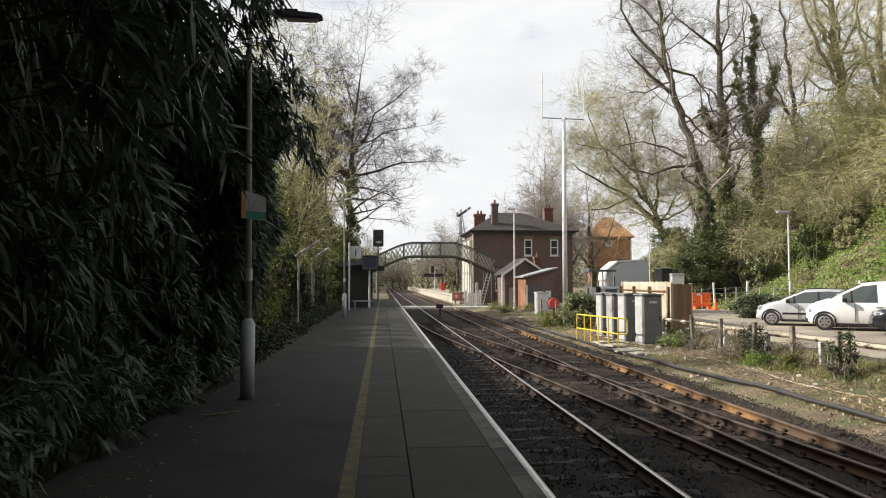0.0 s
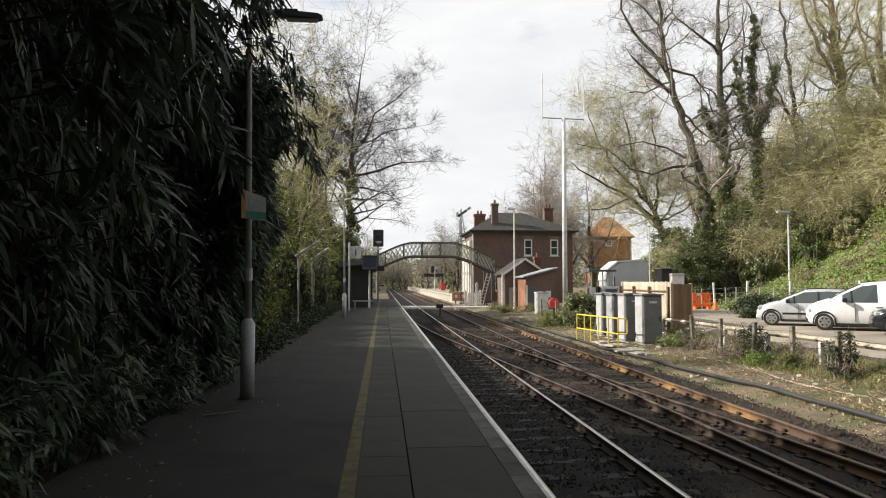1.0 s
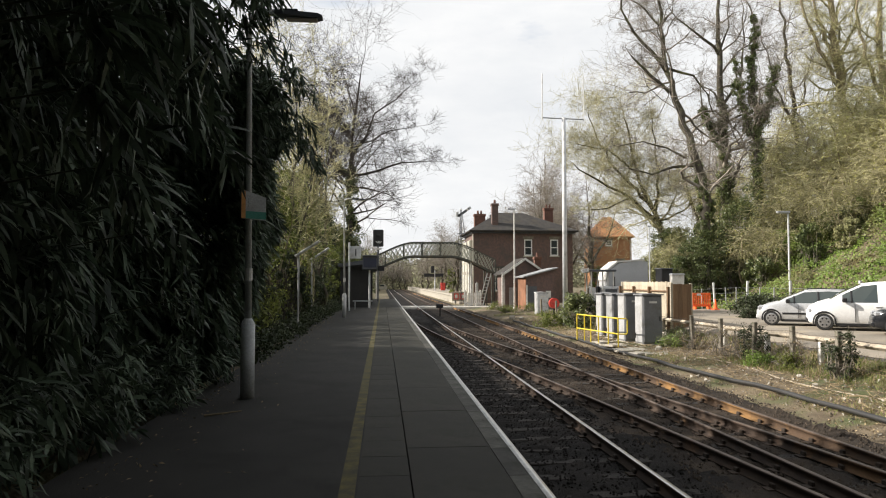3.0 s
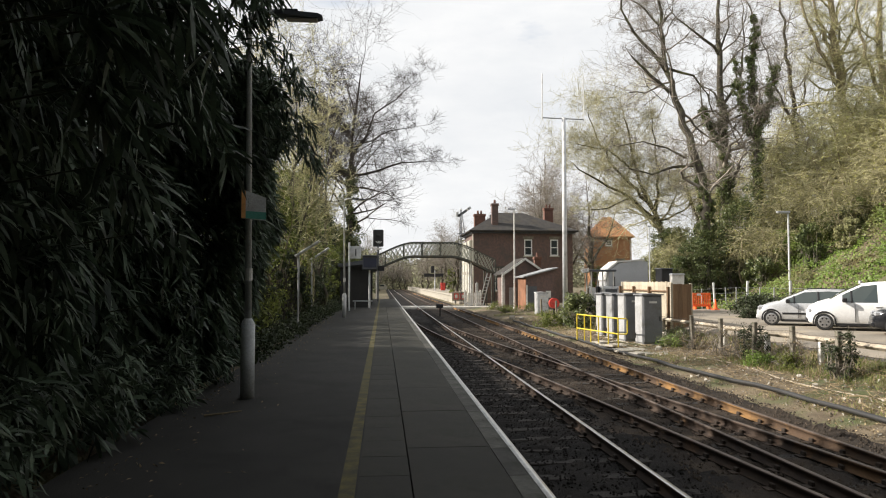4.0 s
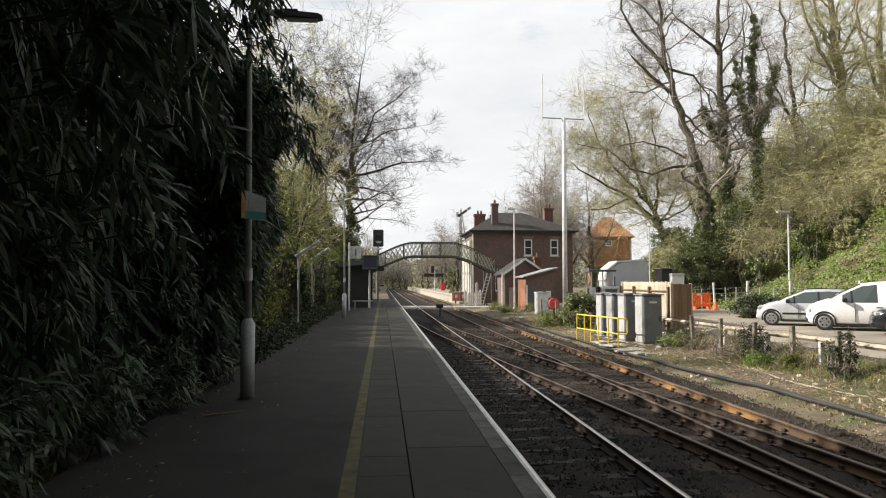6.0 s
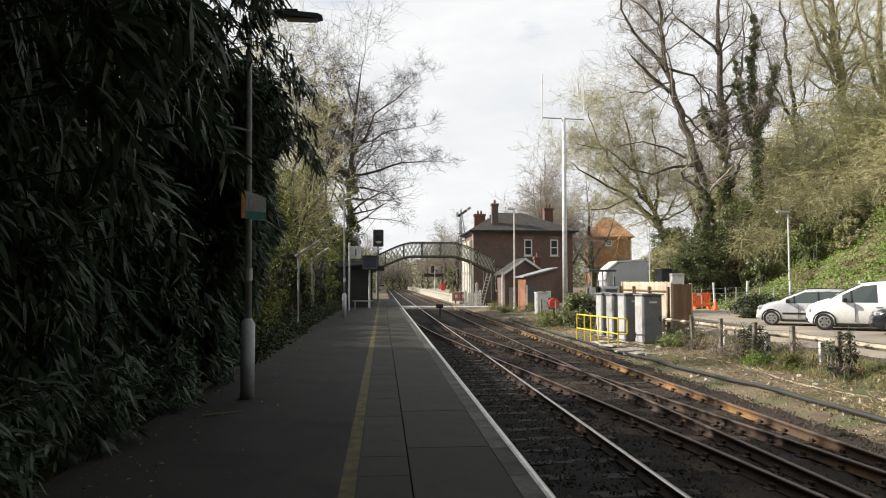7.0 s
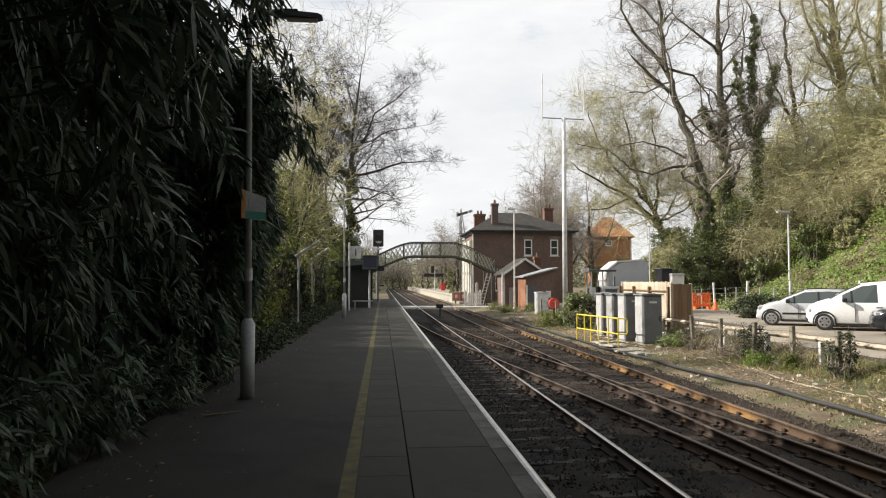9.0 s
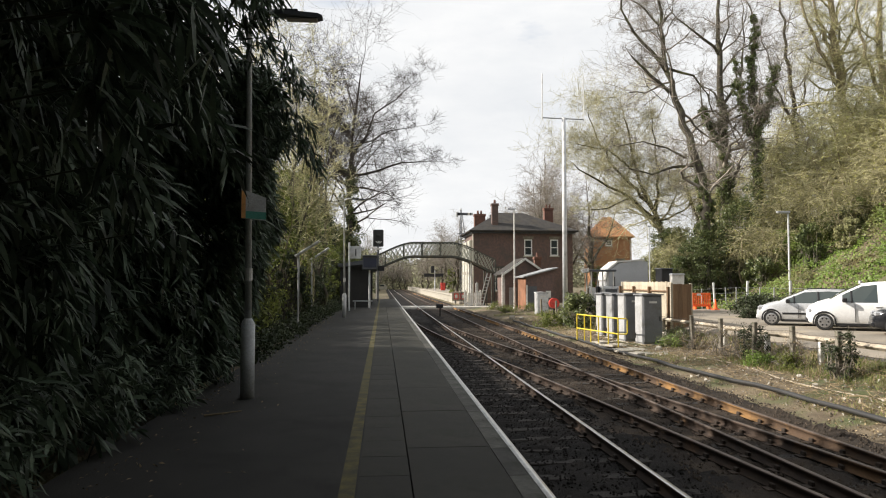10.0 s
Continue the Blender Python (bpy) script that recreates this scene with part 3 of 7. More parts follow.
    for x in (-0.5, 0.5):
        part("leg", boxm(x - 0.04, x + 0.04, -0.2, 0.2, 0.0, 0.36), M["grey_dark"], b)

# ---------------------------------------------------------------- footbridge
BR_Y = 72.0
def bridge_z(x):
    """Deck line of the arched footbridge."""
    t = np.abs(x - 5.1)
    return 4.15 - 2.15 * sstep((t - 1.8) / 6.6) - 0.35 * np.clip((t - 7.4) / 1.2, 0, 1)

def build_footbridge():
    b = thing("footbridge", "arched iron lattice footbridge in dull olive paint", "footbridge")
    xs = np.linspace(-1.6, 11.6, 67)
    for y in (BR_Y - 0.9, BR_Y + 0.9):
        lo = [(x, y, float(bridge_z(x))) for x in xs]
        hi = [(x, y, float(bridge_z(x)) + 1.42) for x in xs]
        for chord, line, r in (("bottom_chord", lo, 0.10), ("top_rail", hi, 0.065)):
            bm = bmesh.new()
            for p, q in zip(line, line[1:]):
                vs = [bm.verts.new((p[0], p[1] + dy, p[2] + dz)) for dy, dz in ((-r * .6, -r), (r * .6, -r), (r * .6, r), (-r * .6, r))]
                ws = [bm.verts.new((q[0], q[1] + dy, q[2] + dz)) for dy, dz in ((-r * .6, -r), (r * .6, -r), (r * .6, r), (-r * .6, r))]
                for i in range(4):
                    bm.faces.new((vs[i], vs[(i + 1) % 4], ws[(i + 1) % 4], ws[i]))
            bmesh.ops.remove_doubles(bm, verts=bm.verts, dist=0.0005)
            part(chord, bm, M["bridge_green"], b)
        bm = bmesh.new()
        for i in range(0, 67, 2):
            for s in (1, -1):
                j = i + 4 * s
                if 0 <= j < 67:
                    for (za, zb, ia, ib) in ((0.0, 1.42, i, j),):
                        p = Vector((xs[ia], y, float(bridge_z(xs[ia])) + za))
                        q = Vector((xs[ib], y, float(bridge_z(xs[ib])) + zb))
                        d = (q - p).normalized()
                        nn = Vector((-d.z, 0, d.x)) * 0.032
                        bm.faces.new([bm.verts.new(v) for v in (p - nn, p + nn, q + nn, q - nn)])
        part("lattice", bm, M["lattice"], b, "pale flat iron lattice bars")
        for x in np.linspace(-1.6, 11.6, 8):
            z = float(bridge_z(x))
            part("post", boxm(x - 0.05, x + 0.05, y - 0.07, y + 0.07, z - 0.05, z + 1.5), M["bridge_green"], b)
    bm = bmesh.new()
    for p, q in zip(xs, xs[1:]):
        zp, zq = float(bridge_z(p)), float(bridge_z(q))
        vs = [bm.verts.new(v) for v in ((p, BR_Y - 0.85, zp), (p, BR_Y + 0.85, zp), (q, BR_Y + 0.85, zq), (q, BR_Y - 0.85, zq))]
        us = [bm.verts.new(v.co - Vector((0, 0, 0.12))) for v in vs]
        bm.faces.new(vs), bm.faces.new(us[::-1])
        bm.faces.new((vs[0], us[0], us[3], vs[3])), bm.faces.new((vs[2], us[2], us[1], vs[1]))
    part("deck", bm, M["dark_wood"], b)
    for x, zb in ((-0.62, -0.9), (9.1, -1.0), (10.7, -1.0), (11.5, -1.0)):
        for y in (BR_Y - 0.85, BR_Y + 0.85):
            z = float(bridge_z(x))
            part("column", tubem([(x, y, zb), (x, y, zb + 0.3), (x, y, z)], [0.13, 0.08, 0.07], 8), M["white_paint"] if x < 0 or x == 9.1 else M["bridge_green"], b)
    for y in (BR_Y - 0.9, BR_Y + 0.9):
        part("landing_rail", boxm(11.7, 13.8, y - 0.04, y + 0.04, 3.0, 3.12), M["bridge_green"], b)
        bm = bmesh.new()
        for i in range(8):
            for s in (1, -1):
                p, q = Vector((11.8 + i * 0.26, y, 1.7 if s > 0 else 3.0)), Vector((12.1 + i * 0.26, y, 3.0 if s > 0 else 1.7))
                nn = Vector((0.02, 0, 0))
                bm.faces.new([bm.verts.new(v) for v in (p - nn, p + nn, q + nn, q - nn)])
        part("landing_lattice", bm, M["lattice"], b)
    # stair flights down towards the camera on the near side
    for x0, zt, n, base in ((-2.6, 1.65, 12, -0.2), (11.7, 1.65, 14, -0.98)):
        for i in range(n):
            z = zt - (i + 1) * (zt - base) / n
            part("tread", boxm(x0, x0 + 1.2, BR_Y - 1.1 - i * 0.27, BR_Y - 0.82 - i * 0.27, z, z + 0.05), M["dark_wood"], b)
        for x in (x0, x0 + 1.2):
            ye = BR_Y - 0.9 - n * 0.27
            part("stringer", tubem([(x, BR_Y - 0.8, zt), (x, ye, base)], 0.09, 6), M["bridge_green"], b)
            part("handrail", tubem([(x, BR_Y - 0.8, zt + 1.1), (x, ye, base + 1.1), (x, ye, base)], 0.035, 6), M["white_paint"] if x0 < 0 else M["bridge_green"], b)
        part("landing", boxm(x0, x0 + 1.2, BR_Y - 0.95, BR_Y + 0.95, zt - 0.12, zt), M["dark_wood"], b)

# ---------------------------------------------------------------- buildings
def window(parent, x, y, z, w, h, axis="y", label="white sash window"):
    """A sash window set in an opening of a wall whose outer face looks to -y (or -x)."""
    win = new("window")
    win.parent = parent
    tagged(win, label)
    win.matrix_basis = pose(x, y, z, 0, 0, 0 if axis == "y" else -90)
    part("pane", boxm(-w / 2 + 0.04, w / 2 - 0.04, 0.10, 0.12, 0.04, h - 0.04), M["glass"], win)
    bm = bmesh.new()
    t = 0.13
    box(bm, -w / 2, -w / 2 + t, 0.03, 0.14, 0, h), box(bm, w / 2 - t, w / 2, 0.03, 0.14, 0, h)
    box(bm, -w / 2 + t, w / 2 - t, 0.03, 0.14, 0, t), box(bm, -w / 2 + t, w / 2 - t, 0.03, 0.14, h - t, h)
    box(bm, -w / 2 + t, w / 2 - t, 0.02, 0.14, h / 2 - 0.05, h / 2 + 0.05)
    part("frame", bm, M["white_frame"], win)
    part("sill", boxm(-w / 2 - 0.1, w / 2 + 0.1, -0.12, 0.10, -0.14, -0.004), M["cream"], win)
    part("lintel", boxm(-w / 2 - 0.15, w / 2 + 0.15, -0.035, -0.004, h + 0.004, h + 0.34, 0.01), M["post_concrete"], win)
    return win

def pierced_wall(u0, u1, z0, z1, a, b, holes, axis="y"):
    """A wall from a to b in depth with openings (u, z, width, height); u runs along x (or y, for a wall that looks to -x)."""
    bm = bmesh.new()
    us = sorted({u0, u1} | {u - w / 2 for u, z, w, h in holes} | {u + w / 2 for u, z, w, h in holes})
    zs = sorted({z0, z1} | {z for u, z, w, h in holes} | {z + h for u, z, w, h in holes})
    for p, q in zip(us, us[1:]):
        for r, s in zip(zs, zs[1:]):
            if not any(abs((p + q) / 2 - u) < w / 2 and z < (r + s) / 2 < z + h for u, z, w, h in holes):
                box(bm, *((p, q, a, b) if axis == "y" else (a, b, p, q)), r, s)
    bmesh.ops.remove_doubles(bm, verts=bm.verts, dist=0.0005)
    return bm

def hip_roof(x0, x1, y0, y1, z, rise, over, ridge_in):
    bm = bmesh.new()
    a, b, c, d = x0 - over, x1 + over, y0 - over, y1 + over
    e = [bm.verts.new(v) for v in ((a, c, z), (b, c, z), (b, d, z), (a, d, z))]
    u = [bm.verts.new((v.co.x, v.co.y, z - 0.16)) for v in e]
    ym = (c + d) / 2
    r0, r1 = bm.verts.new((a + ridge_in[0], ym, z + rise)), bm.verts.new((b - ridge_in[1], ym, z + rise))
    for f in ((e[0], e[1], r1, r0), (e[1], e[2], r1), (e[2], e[3], r0, r1), (e[3], e[0], r0), (u[3], u[2], u[1], u[0])):
        bm.faces.new(f)
    for i in range(4):
        bm.faces.new((e[i], u[i], u[(i + 1) % 4], e[(i + 1) % 4]))
    return bm

def chimney(parent, x, y, z0, z1, w=0.9, d=0.7, pots=2, material=None):
    bm = bmesh.new()
    box(bm, x - w / 2, x + w / 2, y - d / 2, y + d / 2, z0, z1 - 0.3)
    box(bm, x - w / 2 - 0.08, x + w / 2 + 0.08, y - d / 2 - 0.08, y + d / 2 + 0.08, z1 - 0.3, z1, 0.03)
    ch = part("chimney", bm, material or M["chimney_brick"], parent)
    for i in range(pots):
        px = x + (i - (pots - 1) / 2) * 0.42
        part("chimney_pot", tubem([(px, y, z1), (px, y, z1 + 0.45)], [0.15, 0.11], 8), M["chimney_brick"], ch)
    return ch

def build_station_house():
    h = thing("station_house", "two-storey dark red brick station house with slate hip roof", "house")
    x0, x1, y0, y1, z1 = 10.55, 22.2, 80.0, 89.0, 7.2
    front = [(16.95, 4.6, 0.95, 1.9), (20.05, 4.6, 0.95, 1.9), (13.5, 0.5, 1.1, 1.9), (17.5, 0.5, 1.1, 1.9)]
    part("wall", pierced_wall(x0, x1, -1.3, z1, y0, y0 + 0.3, front), M["brick"], h)
    part("wall", boxm(x0, x1, y0 + 0.35, y1, -1.3, z1), M["brick"], h)
    part("eave_board", boxm(x0 - 0.25, x1 + 0.25, y0 - 0.25, y1 + 0.25, z1 - 0.02, z1 + 0.16), M["grey_dark"], h)
    part("roof", hip_roof(x0, x1, y0, y1, z1 + 0.33, 2.5, 0.6, (4.2, 5.6)), M["slate"], h)
    part("band", boxm(x0 - 0.03, x1 + 0.03, y0 - 0.03, y1 + 0.03, 3.0, 3.15), M["brick"], h)
    for x, z, w, hh in front:
        window(h, x, y0, z, w, hh)
    part("corner_pier", boxm(x1 - 0.5, x1 + 0.02, y0 - 0.05, y0 - 0.004, -1.3, z1 - 0.05), M["brick"], h)
    chimney(h, 13.2, 81.2, 6.5, 10.8, 0.75, 0.7, 1, M["brick"])
    chimney(h, 12.2, 87.0, 6.5, 10.1, 1.35, 0.8, 2)
    chimney(h, 13.9, 85.6, 8.0, 9.9, 1.0, 0.8, 0, M["blackboard"])
    chimney(h, 20.9, 86.5, 7.5, 10.9, 1.1, 0.8, 2)
    part("downpipe", tubem([(10.45, 79.95, -1.0), (10.45, 79.95, 7.1)], 0.07, 6), M["cream"], h)
    # cream platform front with timber posts
    side = [(y, z, w, hh) for y in (81.7, 84.2, 86.8) for z, w, hh in ((0.1, 1.2, 2.3), (3.9, 1.1, 1.7))]
    part("platform_front", pierced_wall(80.3, 88.8, -1.2, 6.4, 10.15, 10.4, side, "x"), M["cream"], h)
    for y, z, w, hh in side:
        window(h, 10.15, y, z, w, hh, "x")
    for y in (80.6, 82.9, 85.5, 88.2):
        part("pilaster", boxm(10.02, 10.146, y - 0.14, y + 0.14, -1.15, 6.3), M["white_paint"], h)

def build_huts():
    h = thing("brick_hut", "small brick lamp hut with slate gable roof", "hut")
    x0, x1, y0, y1 = 11.55, 15.3, 65.0, 69.5
    zb, ze, zr = -1.1, 2.4, 3.7
    xm = (x0 + x1) / 2
    part("wall", prismm([(x0, zb), (x1, zb), (x1, ze), (xm, zr), (x0, ze)], "y", y0, y1), M["brick"], h)
    bm = bmesh.new()
    for s in (-1, 1):
        xe = xm + s * (x1 - x0 + 0.7) / 2
        zl = ze - 0.35 * (zr - ze) / ((x1 - x0) / 2)
        vs = [(xm, zr + 0.03), (xe, zl + 0.03), (xe, zl + 0.13), (xm, zr + 0.13)]
        prism(bm, vs, "y", y0 - 0.35, y1 + 0.3)
    part("roof", bm, M["slate"], h)
    for s in (-1, 1):
        xe = xm + s * (x1 - x0 + 0.74) / 2
        zl = ze - 0.35 * (zr - ze) / ((x1 - x0) / 2)
        part("bargeboard", prismm([(xm, zr - 0.12), (xe, zl - 0.12), (xe, zl + 0.12), (xm, zr + 0.12)], "y", y0 - 0.40, y0 - 0.355), M["white_paint"], h, "pale painted bargeboard")
    part("door_post", boxm(x0 - 0.28, x0 - 0.02, y0 + 0.1, y0 + 0.36, zb, ze), M["white_paint"], h)
    chimney(h, 15.75, 70.0, 0.5, 4.1, 0.62, 0.6, 1)
    part("door", boxm(x0 + 0.35, x0 + 1.05, y0 - 0.05, y0 - 0.004, zb + 0.1, zb + 2.1, 0.01), M["galv"], h, "grey panelled door")
    part("pipe", tubem([(x1 - 0.4, y0 - 0.06, zb), (x1 - 0.4, y0 - 0.06, ze + 0.2)], 0.05, 6), M["galv_pale"], h)
    for i, (x, z, s) in enumerate(((14.2, 1.0, 0.35), (14.75, 1.25, 0.3))):
        part("meter_box", boxm(x, x + s, y0 - 0.16, y0 - 0.004, z, z + s * 1.2, 0.02), M["galv_pale"], h)
    g = thing("lean_to_shed", "brick lean-to shed with sloping pale roof and sunlit orange side", "shed")
    x0, x1, y0, y1 = 12.5, 15.0, 60.0, 63.5
    part("wall", prismm([(x0, -1.1), (x1, -1.1), (x1, 2.62), (x0, 1.95)], "y", y0, y1), M["brick"], g)
    part("roof", prismm([(x0 - 0.3, 1.90), (x1 + 0.3, 2.72), (x1 + 0.3, 2.82), (x0 - 0.3, 2.0)], "y", y0 - 0.3, y1 + 0.2), M["galv"], g)
    part("door", boxm(x0 + 0.15, x0 + 0.95, y0 - 0.06, y0 - 0.004, -0.98, 1.15, 0.01), M["grey_dark"], g, "dark painted door")
    # Overlay panel: sunlight on the left brick wall, put into its colour.
    part("side_cladding", boxm(x0 - 0.03, x0 - 0.004, y0 + 0.02, y1, -1.1, 1.86), M["brick_sunlit"], g, "brick side coloured orange for the sun on it")
    part("door_frame", boxm(x0 + 0.02, x0 + 0.13, y0 - 0.08, y0 - 0.004, -1.0, 1.25), M["white_paint"], g)
    part("notice", boxm(x1 - 0.75, x1 - 0.3, y0 - 0.03, y0 - 0.004, 0.15, 0.75), M["white_paint"], g)
    o = thing("brick_house", "orange-lit brick house with tiled hip roof behind trees", "house", pose(34.9, 104, 0, 0, 0, -10))
    holes = [(-0.3, 7.1, 1.0, 0.8), (1.4, 3.6, 1.2, 1.2)]
    part("wall", pierced_wall(-3.1, 3.1, 0, 8.4, 0, 0.3, holes), M["brick_orange"], o)
    part("wall", boxm(-3.1, 3.1, 0.35, 8, 0, 8.4), M["brick_orange"], o)
    part("roof", hip_roof(-3.1, 3.1, 0, 8, 8.5, 3.4, 0.45, (2.9, 2.9)), M["roof_tile"], o)
    for x, z, w, hh in holes:
        window(o, x, 0, z, w, hh)
    part("downpipe", tubem([(2.9, -0.08, 0), (2.9, -0.08, 8.3)], 0.06, 6), M["white_paint"], o)

# ---------------------------------------------------------------- trackside equipment
def build_cabinets():
    def cabinet(x, y, w, d, h, turn, label, paint="cabinet_grey"):
        c = thing("equipment_cabinet", label, "cabinet", pose(x, y, -1.0, 0, 0, turn), "trackside cabinets")
        part("plinth", boxm(-w / 2 - 0.06, w / 2 + 0.06, -d / 2 - 0.06, d / 2 + 0.06, -0.1, 0.10, 0.01), M["concrete"], c)
        part("body", boxm(-w / 2, w / 2, -d / 2 + 0.03, d / 2, 0.10, h, 0.02), M[paint], c)
        part("roof", prismm([(-w / 2 - 0.05, h + 0.004), (w / 2 + 0.05, h + 0.004), (w / 2 + 0.05, h + 0.05), (0.0, h + 0.09), (-w / 2 - 0.05, h + 0.05)], "y", -d / 2 - 0.04, d / 2 + 0.04), M[paint], c)
        dr = part("door", boxm(-w / 2 + 0.03, w / 2 - 0.03, -d / 2 - 0.01, -d / 2 + 0.026, 0.16, h - 0.05, 0.012), M[paint], c)
        part("handle", boxm(w / 2 - 0.14, w / 2 - 0.10, -d / 2 - 0.045, -d / 2 - 0.012, h * 0.5, h * 0.5 + 0.18, 0.006), M["black"], dr)
        part("plate", boxm(-w * 0.18, w * 0.22, -d / 2 - 0.016, -d / 2 - 0.0105, h - 0.30, h - 0.22), M["white_paint"], dr)
        # Overlay on the left side that carries the painted sunlit tone.
        sd = part("side_door", boxm(-w / 2 - 0.016, -w / 2 - 0.002, -d / 2 + 0.08, d / 2 - 0.06, 0.16, h - 0.06, 0.006), M["cabinet_sunlit_side"], c)
        part("hinge", boxm(-w / 2 - 0.035, -w / 2 - 0.017, d / 2 - 0.12, d / 2 - 0.08, 0.3, 0.5), M["black"], sd)
        return c
    cabinet(10.47, 26.75, 0.80, 0.75, 1.98, 4, "tall grey steel location cabinet, lit on one side")
    cabinet(10.28, 28.1, 0.9, 0.75, 1.98, 4, "tall grey steel location cabinet in a row")
    cabinet(10.27, 29.6, 0.9, 0.75, 1.95, 4, "tall grey steel location cabinet in a row")
    cabinet(10.32, 31.2, 0.9, 0.75, 1.95, 4, "tall grey steel location cabinet in a row")
    cabinet(11.9, 51.5, 0.9, 0.7, 1.7, 2, "pale small trackside cabinet standing alone", "galv_pale")
    # yellow handrail round the cabinets
    r = thing("yellow_handrail", "bright yellow tubular safety handrail beside cabinets", "handrail")
    a, b = Vector((8.48, 29.9, -1.0)), Vector((9.08, 26.3, -1.0))
    for t in (0.0, 0.2, 0.36, 0.55, 0.78, 1.0):
        p = a.lerp(b, t)
        part("upright", tubem([p, p + Vector((0, 0, 1.08))], 0.026, 8), M["yellow"], r)
    for h in (1.1, 0.5):
        part("rail", tubem([a + Vector((0, 0, h)), b + Vector((0.0, 0, h))], 0.028, 8), M["yellow"], r)
    e = b + Vector((0.32, -0.12, 0))
    part("end_loop", tubem([b + Vector((0, 0, 1.1)), e + Vector((-0.05, 0, 1.1)), e + Vector((0, 0, 1.05)), e + Vector((0, 0, 0.55)), e + Vector((-0.05, 0, 0.5)), b + Vector((0, 0, 0.5))], 0.028, 8), M["yellow"], r)
    pad = thing("concrete_pad", "broken pale concrete slabs beside the cabinets", "paving slabs")
    rng = random.Random(2)
    for i in range(16):
        x, y = 8.9 + (i % 4) * 0.42 + rng.uniform(-0.1, 0.1), 23.6 + (i // 4) * 1.55 + rng.uniform(-0.2, 0.2)
        part("slab", boxm(-0.3, 0.3, -0.45, 0.45, -0.04, 0.04, 0.01), M["concrete"], pad, at=pose(x - (26 - y) * 0.05, y, -0.99, rng.uniform(-4, 4), rng.uniform(-4, 4), rng.uniform(-20, 20)))
    # timber screen fence behind
    f = thing("board_fence", "pale weathered close-boarded timber fence panel", "fence")
    n, p, q = 40, Vector((13.2, 37.5, 0)), Vector((12.35, 29.0, 0))
    bd = bm_mesh("board", boxm(-0.012, 0.012, -0.098, 0.098, -1.0, 1.52, 0.004), M["fence_wood"])
    for i in range(n):
        c = p.lerp(q, i / (n - 1))
        hang("board", bd, f, at=pose(c.x, c.y, rng.uniform(-0.015, 0.015), 0, 0, math.degrees(math.atan2(-(q - p).x, (q - p).y))))
    for t in (0.0, 0.33, 0.66, 1.0):
        c = p.lerp(q, t)
        part("post", boxm(c.x - 0.17, c.x - 0.05, c.y - 0.06, c.y + 0.06, -1.0, 1.3), M["fence_brown"], f)
    for z in (-0.4, 1.1):
        part("arris_rail", tubem([p + Vector((-0.05, 0, z)), q + Vector((-0.05, 0, z))], 0.045, 4), M["fence_brown"], f)
    g = thing("brown_board_fence", "brown timber fence return in shade", "fence")
    bd = bm_mesh("board", boxm(-0.098, 0.098, -0.012, 0.012, -1.05, 1.42, 0.004), M["fence_brown"])
    for i in range(4):
        hang("board", bd, g, at=pose(12.42 + i * 0.2, 28.7, rng.uniform(-0.015, 0.015)))
    for x in (12.28, 13.14):
        part("post", boxm(x - 0.05, x + 0.05, 28.72, 28.82, -1.05, 1.46), M["fence_wood"], g)
    # radio mast
    m = thing("radio_mast", "tall grey tubular mast with two vertical whip aerials", "mast", pose(10.12, 38, -1.0))
    part("pole", tubem([(0, 0, 0), (0, 0, 6), (0, 0, 11.75)], [0.15, 0.13, 0.10], 12), M["galv_pale"], m, smooth=True)
    part("cross_bar", tubem([(-1.2, 0, 11.72), (1.15, 0, 11.66)], 0.035, 8), M["galv"], m)
    for x, z in ((-1.22, 11.72), (1.15, 11.66)):
        part("whip_aerial", tubem([(x, 0, z - 0.12), (x, 0, z + 2.5)], 0.024, 6), M["white_paint"], m)
    # slim lamp standing beside the station house
    l = thing("street_lamp", "thin white lamp column beside the brick hut", "street lamp", pose(12.05, 63.0, -1.0))
    part("column", tubem([(0, 0, 0), (0, 0, 1.2), (0, 0, 9.2)], [0.11, 0.08, 0.06], 8), M["white_paint"], l)
    part("lantern", boxm(-0.62, 0.1, -0.1, 0.1, 9.15, 9.3, 0.03), M["galv"], l)
    l = thing("street_lamp", "slim grey post rising behind the container", "post", pose(19.7, 50, -0.2))
    part("column", tubem([(0, 0, -0.5), (0, 0, 5.8)], [0.06, 0.045], 8), M["galv_pale"], l)
    part("cap", boxm(-0.12, 0.12, -0.1, 0.1, 5.8, 5.9, 0.02), M["galv"], l)
    l = thing("street_lamp", "grey lamp column on the green bank by the car park", "street lamp", pose(27.5, 45, 0.2))
    part("column", tubem([(0, 0, -1), (0, 0, 1.0), (0, 0, 6.0)], [0.10, 0.07, 0.055], 8), M["galv_pale"], l)
    part("lantern", boxm(-0.8, 0.1, -0.12, 0.12, 5.98, 6.14, 0.03), M["galv"], l)

